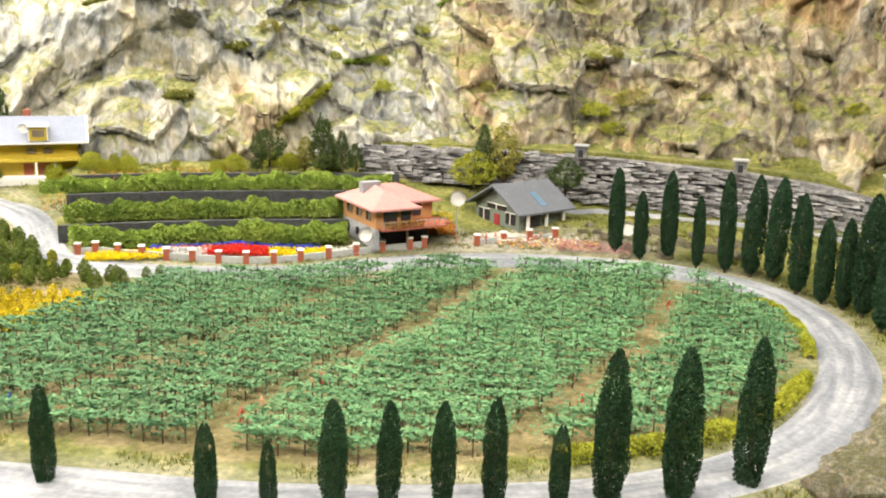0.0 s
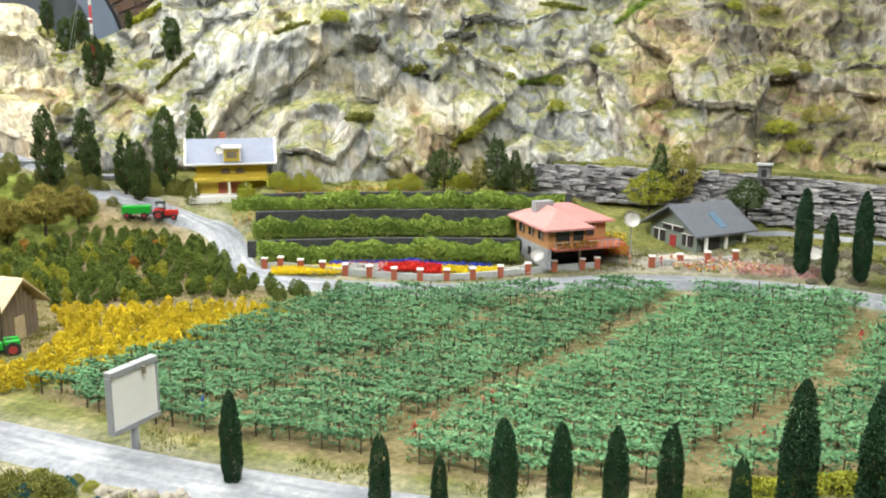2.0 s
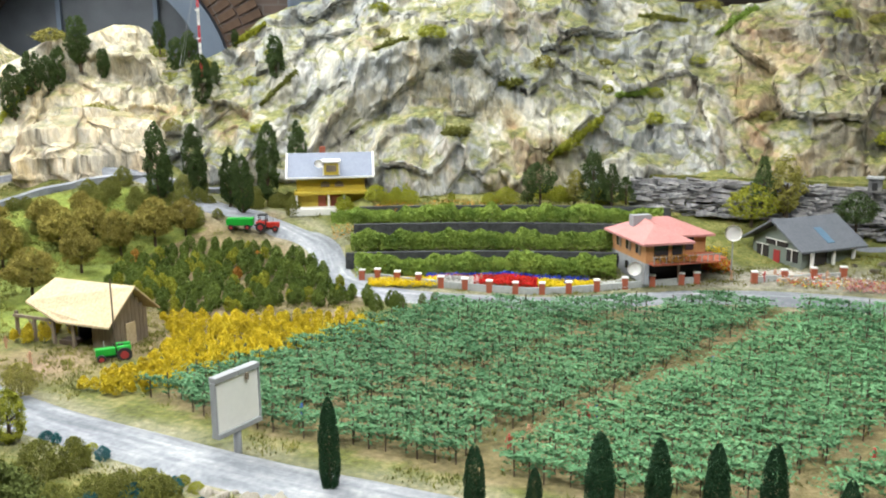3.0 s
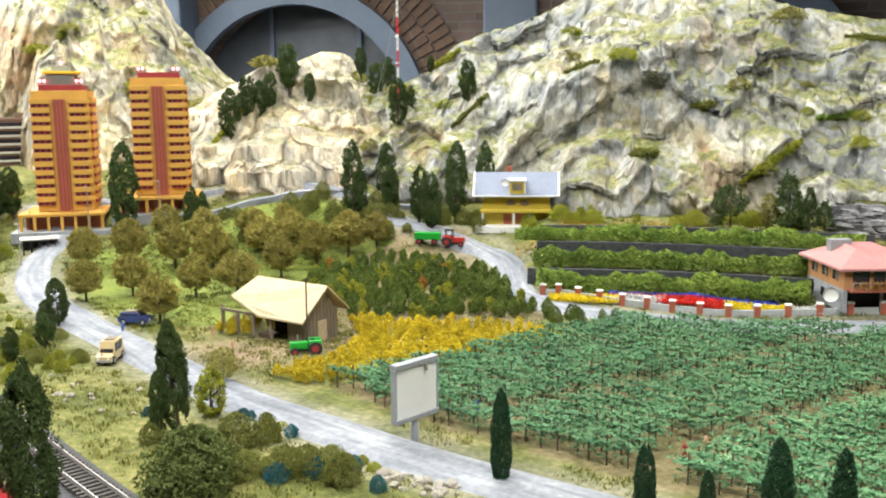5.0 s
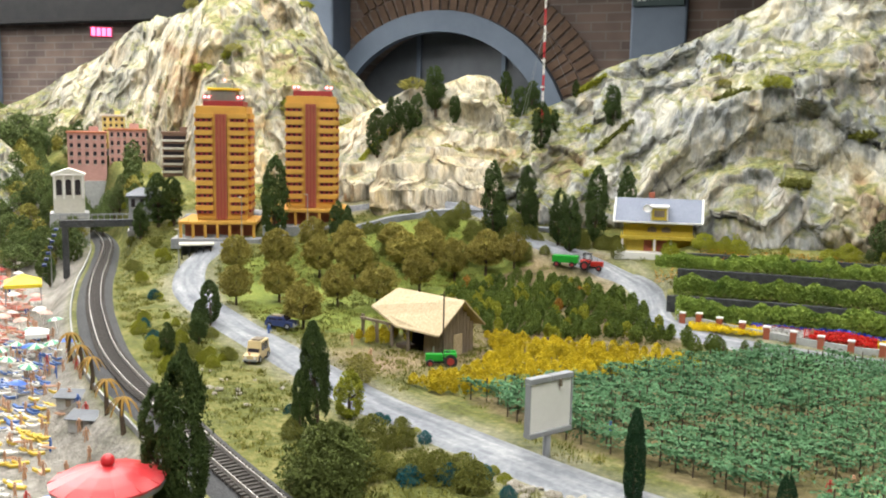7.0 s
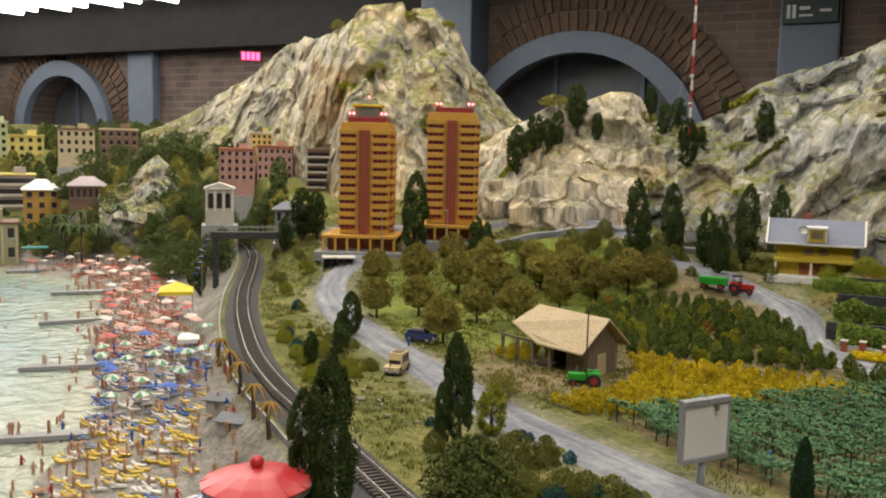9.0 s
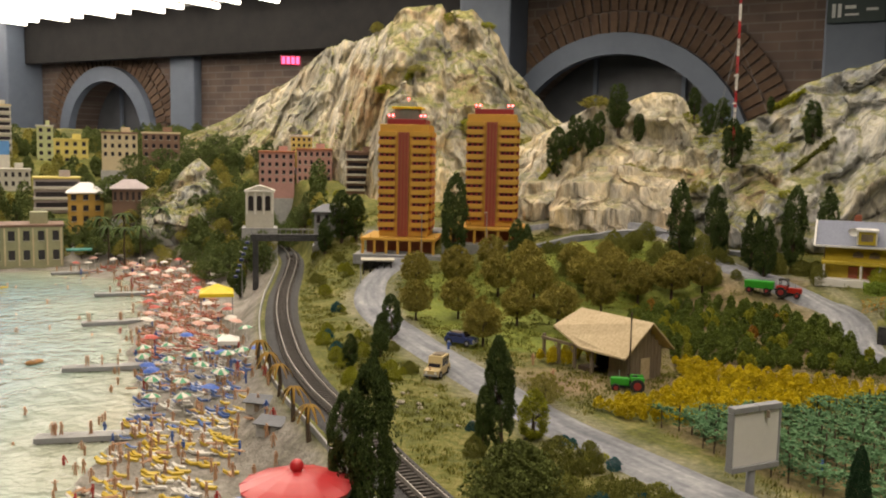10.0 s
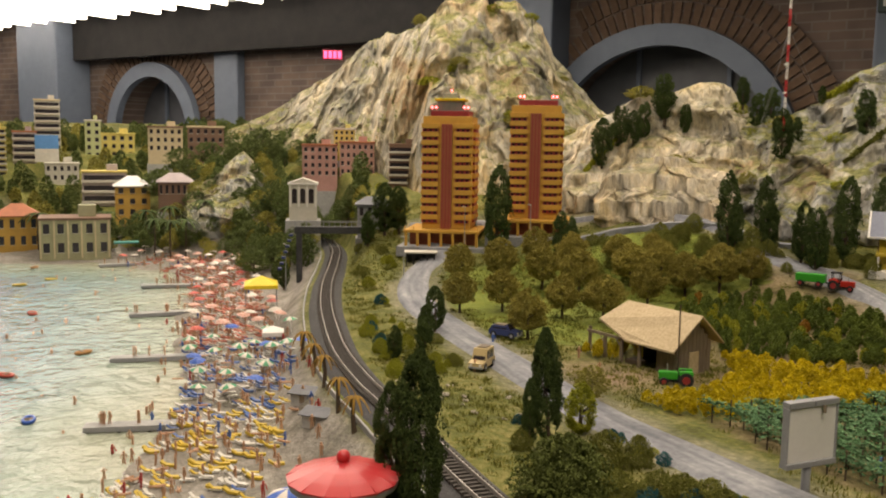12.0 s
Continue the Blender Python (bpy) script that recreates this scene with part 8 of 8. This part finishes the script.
tent("pavilion_tent", -1.52, 0.765, -0.358, 62, 0.056, 0.034, M_YTENT, "bright yellow pavilion tent above the beach")
tent("pavilion_tent", -1.262, 0.648, -0.380, 60, 0.030, 0.026, M_WHITE, "small white pavilion tent on the beach")
bx = thing("cabin", pose(-1.215, 0.672, -0.375, 0, 0, 60), "white changing cabin on the beach", "cabin")
cuboid("wall", bx, M_WHITE, -0.009, 0.009, -0.008, 0.008, 0, 0.026, 0.0006)
cuboid("door", bx, M_PBLUE, -0.003, 0.004, -0.0088, -0.0078, 0, 0.020)
cuboid("roof", bx, M_WHITE, -0.011, 0.011, -0.010, 0.010, 0.0262, 0.0282, 0.0004)


def kiosk():
    ob = thing("kiosk", pose(-0.550, 0.313, -0.378), "round kiosk with faceted red conical roof and knob", "kiosk")
    bm = B()
    n = 14
    prof = [(0.0400, 0.0825), (0.0405, 0.0842), (0.030, 0.0882), (0.018, 0.0920), (0.0055, 0.0948)]
    rings = [[bm.verts.new((r * math.cos(k * math.tau / n), r * math.sin(k * math.tau / n), z)) for k in range(n)] for r, z in prof]
    for a, b in zip(rings, rings[1:]):
        for k in range(n):
            bm.faces.new((a[k], a[(k + 1) % n], b[(k + 1) % n], b[k]))
    bm.faces.new(rings[0][::-1]), bm.faces.new(rings[-1])
    rf = part("roof", bm, M_REDROOF, ob, "glossy red faceted roof")
    for k in range(n):
        bm = B()
        a = k * math.tau / n
        tube(bm, (0.0403 * math.cos(a), 0.0403 * math.sin(a), 0.0845), (0.0055 * math.cos(a), 0.0055 * math.sin(a), 0.0948), 0.0005, 0.0004, 5)
        part("seam", bm, M_REDROOF, rf)
    bm = B()
    bmesh.ops.create_uvsphere(bm, u_segments=16, v_segments=10, radius=0.0050, matrix=Matrix.Translation((0, 0, 0.0982)))
    part("knob", bm, M_REDROOF, rf, "round red knob", True)
    bm = B()
    tube(bm, (0, 0, 0.0785), (0, 0, 0.0827), 0.0385, 0.0395, 28)
    part("rim", bm, M_GREY, ob)
    bm = B()
    tube(bm, (0, 0, -0.01), (0, 0, 0.0787), 0.030, 0.030, 28)
    part("wall", bm, M_CREAM, ob)
    for k in range(6):
        a = k * 60
        w = cuboid("window", ob, M_GLASS, -0.008, 0.008, -0.0006, 0.0006, 0.030, 0.058)
        w.matrix_basis = pose(0.0302 * math.sin(radians(a)), -0.0302 * math.cos(radians(a)), 0, 0, 0, a)


kiosk()
parasol("parasol", -0.640, 0.318, -0.372, 0.0165, 0.040, [M_PBLUE, M_PWHITE], "blue and white striped parasol beside the kiosk", "", 2)
for k, (x, y, t) in enumerate(((-0.905, 0.492, 34), (-0.83, 0.462, 28), (-0.70, 0.402, 28))):
    ob = thing("shed", pose(x, y, land_at(x, y), 0, 0, t), "low grey shed with sloping roof above the beach", "shed", "beach sheds")
    cuboid("wall", ob, M_CONCRETE, -0.014, 0.014, -0.007, 0.007, -0.008, 0.0055)
    rr = cuboid("roof", ob, M_ROOFGREY, -0.017, 0.017, -0.010, 0.010, 0, 0.0012, 0.0003)
    rr.matrix_basis = pose(0, 0, 0.0085, 16, 0, 0)
    cuboid("door", ob, M_WOOD, -0.003, 0.003, -0.0076, -0.0068, -0.004, 0.0045)
for k in range(16):
    x, y = -0.76 - 0.02 * k + gb.uniform(-0.01, 0.01), 0.40 + 0.011 * k + gb.uniform(-0.02, 0.03)
    figurine(FIG[k % 7], x, y, land_at(x, y), gb.uniform(0, 360), "small plastic figure on the gravel path", "strollers")
for k, (x, y) in enumerate(((-0.162, 0.720), (-0.150, 0.745), (-0.112, 0.795), (-0.104, 0.803), (-0.098, 0.812), (-0.109, 0.812), (0.007, 0.985), (0.093, 1.175), (0.137, 0.770), (0.287, 1.060), (0.295, 1.03), (-0.338, 0.735), (-0.248, 0.975), (-0.43, 0.70), (-0.37, 0.74))):
    figurine(FIG[(4, 2, 2, 4, 6, 2, 6, 4, 4, 4)[k % 10]], x, y, land_at(x, y), k * 71, "small plastic vineyard worker among the vines", "vineyard workers")
for k, (x, y) in enumerate(((-0.80, 0.835), (-0.735, 0.80), (-0.925, 0.80), (-0.832, 0.685), (0.03, 1.335), (0.09, 1.345), (0.075, 1.33), (0.16, 1.35), (-0.32, 1.245), (-0.20, 1.268))):
    figurine(FIG[(k * 3) % 7], x, y, land_at(x, y), k * 47, "small plastic figure standing outdoors", "standing figures")

# low green growth along ledges and clefts of the rock: start and end azimuth and height angle, thickness
LEDGES = [((10.15, -6.12), (6.85, -3.58), 0.016),
          ((4.81, 2.53), (2.04, 2.21), 0.01),
          ((0.33, 1.37), (-1.93, 2.89), 0.012),
          ((16.81, -4.49), (15.21, -4.36), 0.014),
          ((29.28, 1.09), (27.53, 2.25), 0.011),
          ((13.22, -1.48), (11.8, -1.32), 0.009),
          ((6.02, -2.21), (3.95, -1.88), 0.01),
          ((20.99, 0.67), (18.89, 1.33), 0.009),
          ((40.98, -1.22), (42.93, -3.38), 0.012),
          ((28.06, -2.59), (25.79, -0.57), 0.01)]


def ledge_growth(a, b, thick, material, label, seed):
    gr = np.random.default_rng(seed)
    n, pos = 2600, []
    for _ in range(n):
        u = gr.uniform(0, 1)
        az, el = radians(a[0] + (b[0] - a[0]) * u), radians(a[1] + (b[1] - a[1]) * u)
        d = Vector((-math.sin(az) * math.cos(el), math.cos(az) * math.cos(el), math.sin(el)))
        hits = [q for q in (t.ray_cast(Vector((0, 0, 0)), d) for t in ROCKS) if q[0] is not None]
        if hits:
            q = min(hits, key=lambda h: h[3])
            w = thick * (0.35 + 0.9 * float(value_noise(np.array([[u * 9, seed, 0.0]]))[0])) * (1 - 0.6 * abs(2 * u - 1))
            pos.append(np.array(q[0]) - np.array(d) * 0.3 * thick + gr.normal(0, 0.42, 3) * w)
    v, f = leaf_quads(np.array(pos), 0.0026, seed)
    tagged(mesh_object("moss_bank", v, f, material), label, "moss", kind="stuff")


for k, (a, b, thick) in enumerate(LEDGES):
    ledge_growth(a, b, thick, (M_LIME, M_SCRUB, M_HEDGE, M_SCRUB)[k % 4], "green mossy growth along a rock ledge", 200 + k)

# plants that hold to ledges of the rock
gl = np.random.default_rng(8)
for sheet, count, lo in (("mountain", 34, -0.2), ("saddle_hill", 10, -0.2), ("far_mountain", 16, -0.1)):
    me = bpy.data.objects[sheet].data
    co, no = np.zeros(3 * len(me.vertices)), np.zeros(3 * len(me.vertices))
    me.vertices.foreach_get("co", co), me.vertices.foreach_get("normal", no)
    co, no = co.reshape(-1, 3), no.reshape(-1, 3)
    rr = np.hypot(co[:, 0], co[:, 1])
    ok = np.where((no[:, 2] > 0.62) & ~((co[:, 0] < -0.5) & (co[:, 0] > -0.85) & (co[:, 2] < -0.02) & (rr < 1.9)) & (co[:, 2] > lo) & (rr < (2.02 if sheet == "mountain" else 2.7)))[0]
    pick = co[gl.choice(ok, count, replace=False)]
    for part_, mt, lb in ((pick[: count // 2], M_OLIVE, "olive-brown shrub on a rock ledge"), (pick[count // 2:], M_LIME, "yellow-green shrub on a rock ledge")):
        plant_all("bush", "bush", mt, [(x, y, z - 0.003, float(gl.uniform(0.012, 0.03))) for x, y, z in part_], lb, "ledge shrubs", 130, 1500, 0.05, 1.7, False, "bush", 2, 0.4)
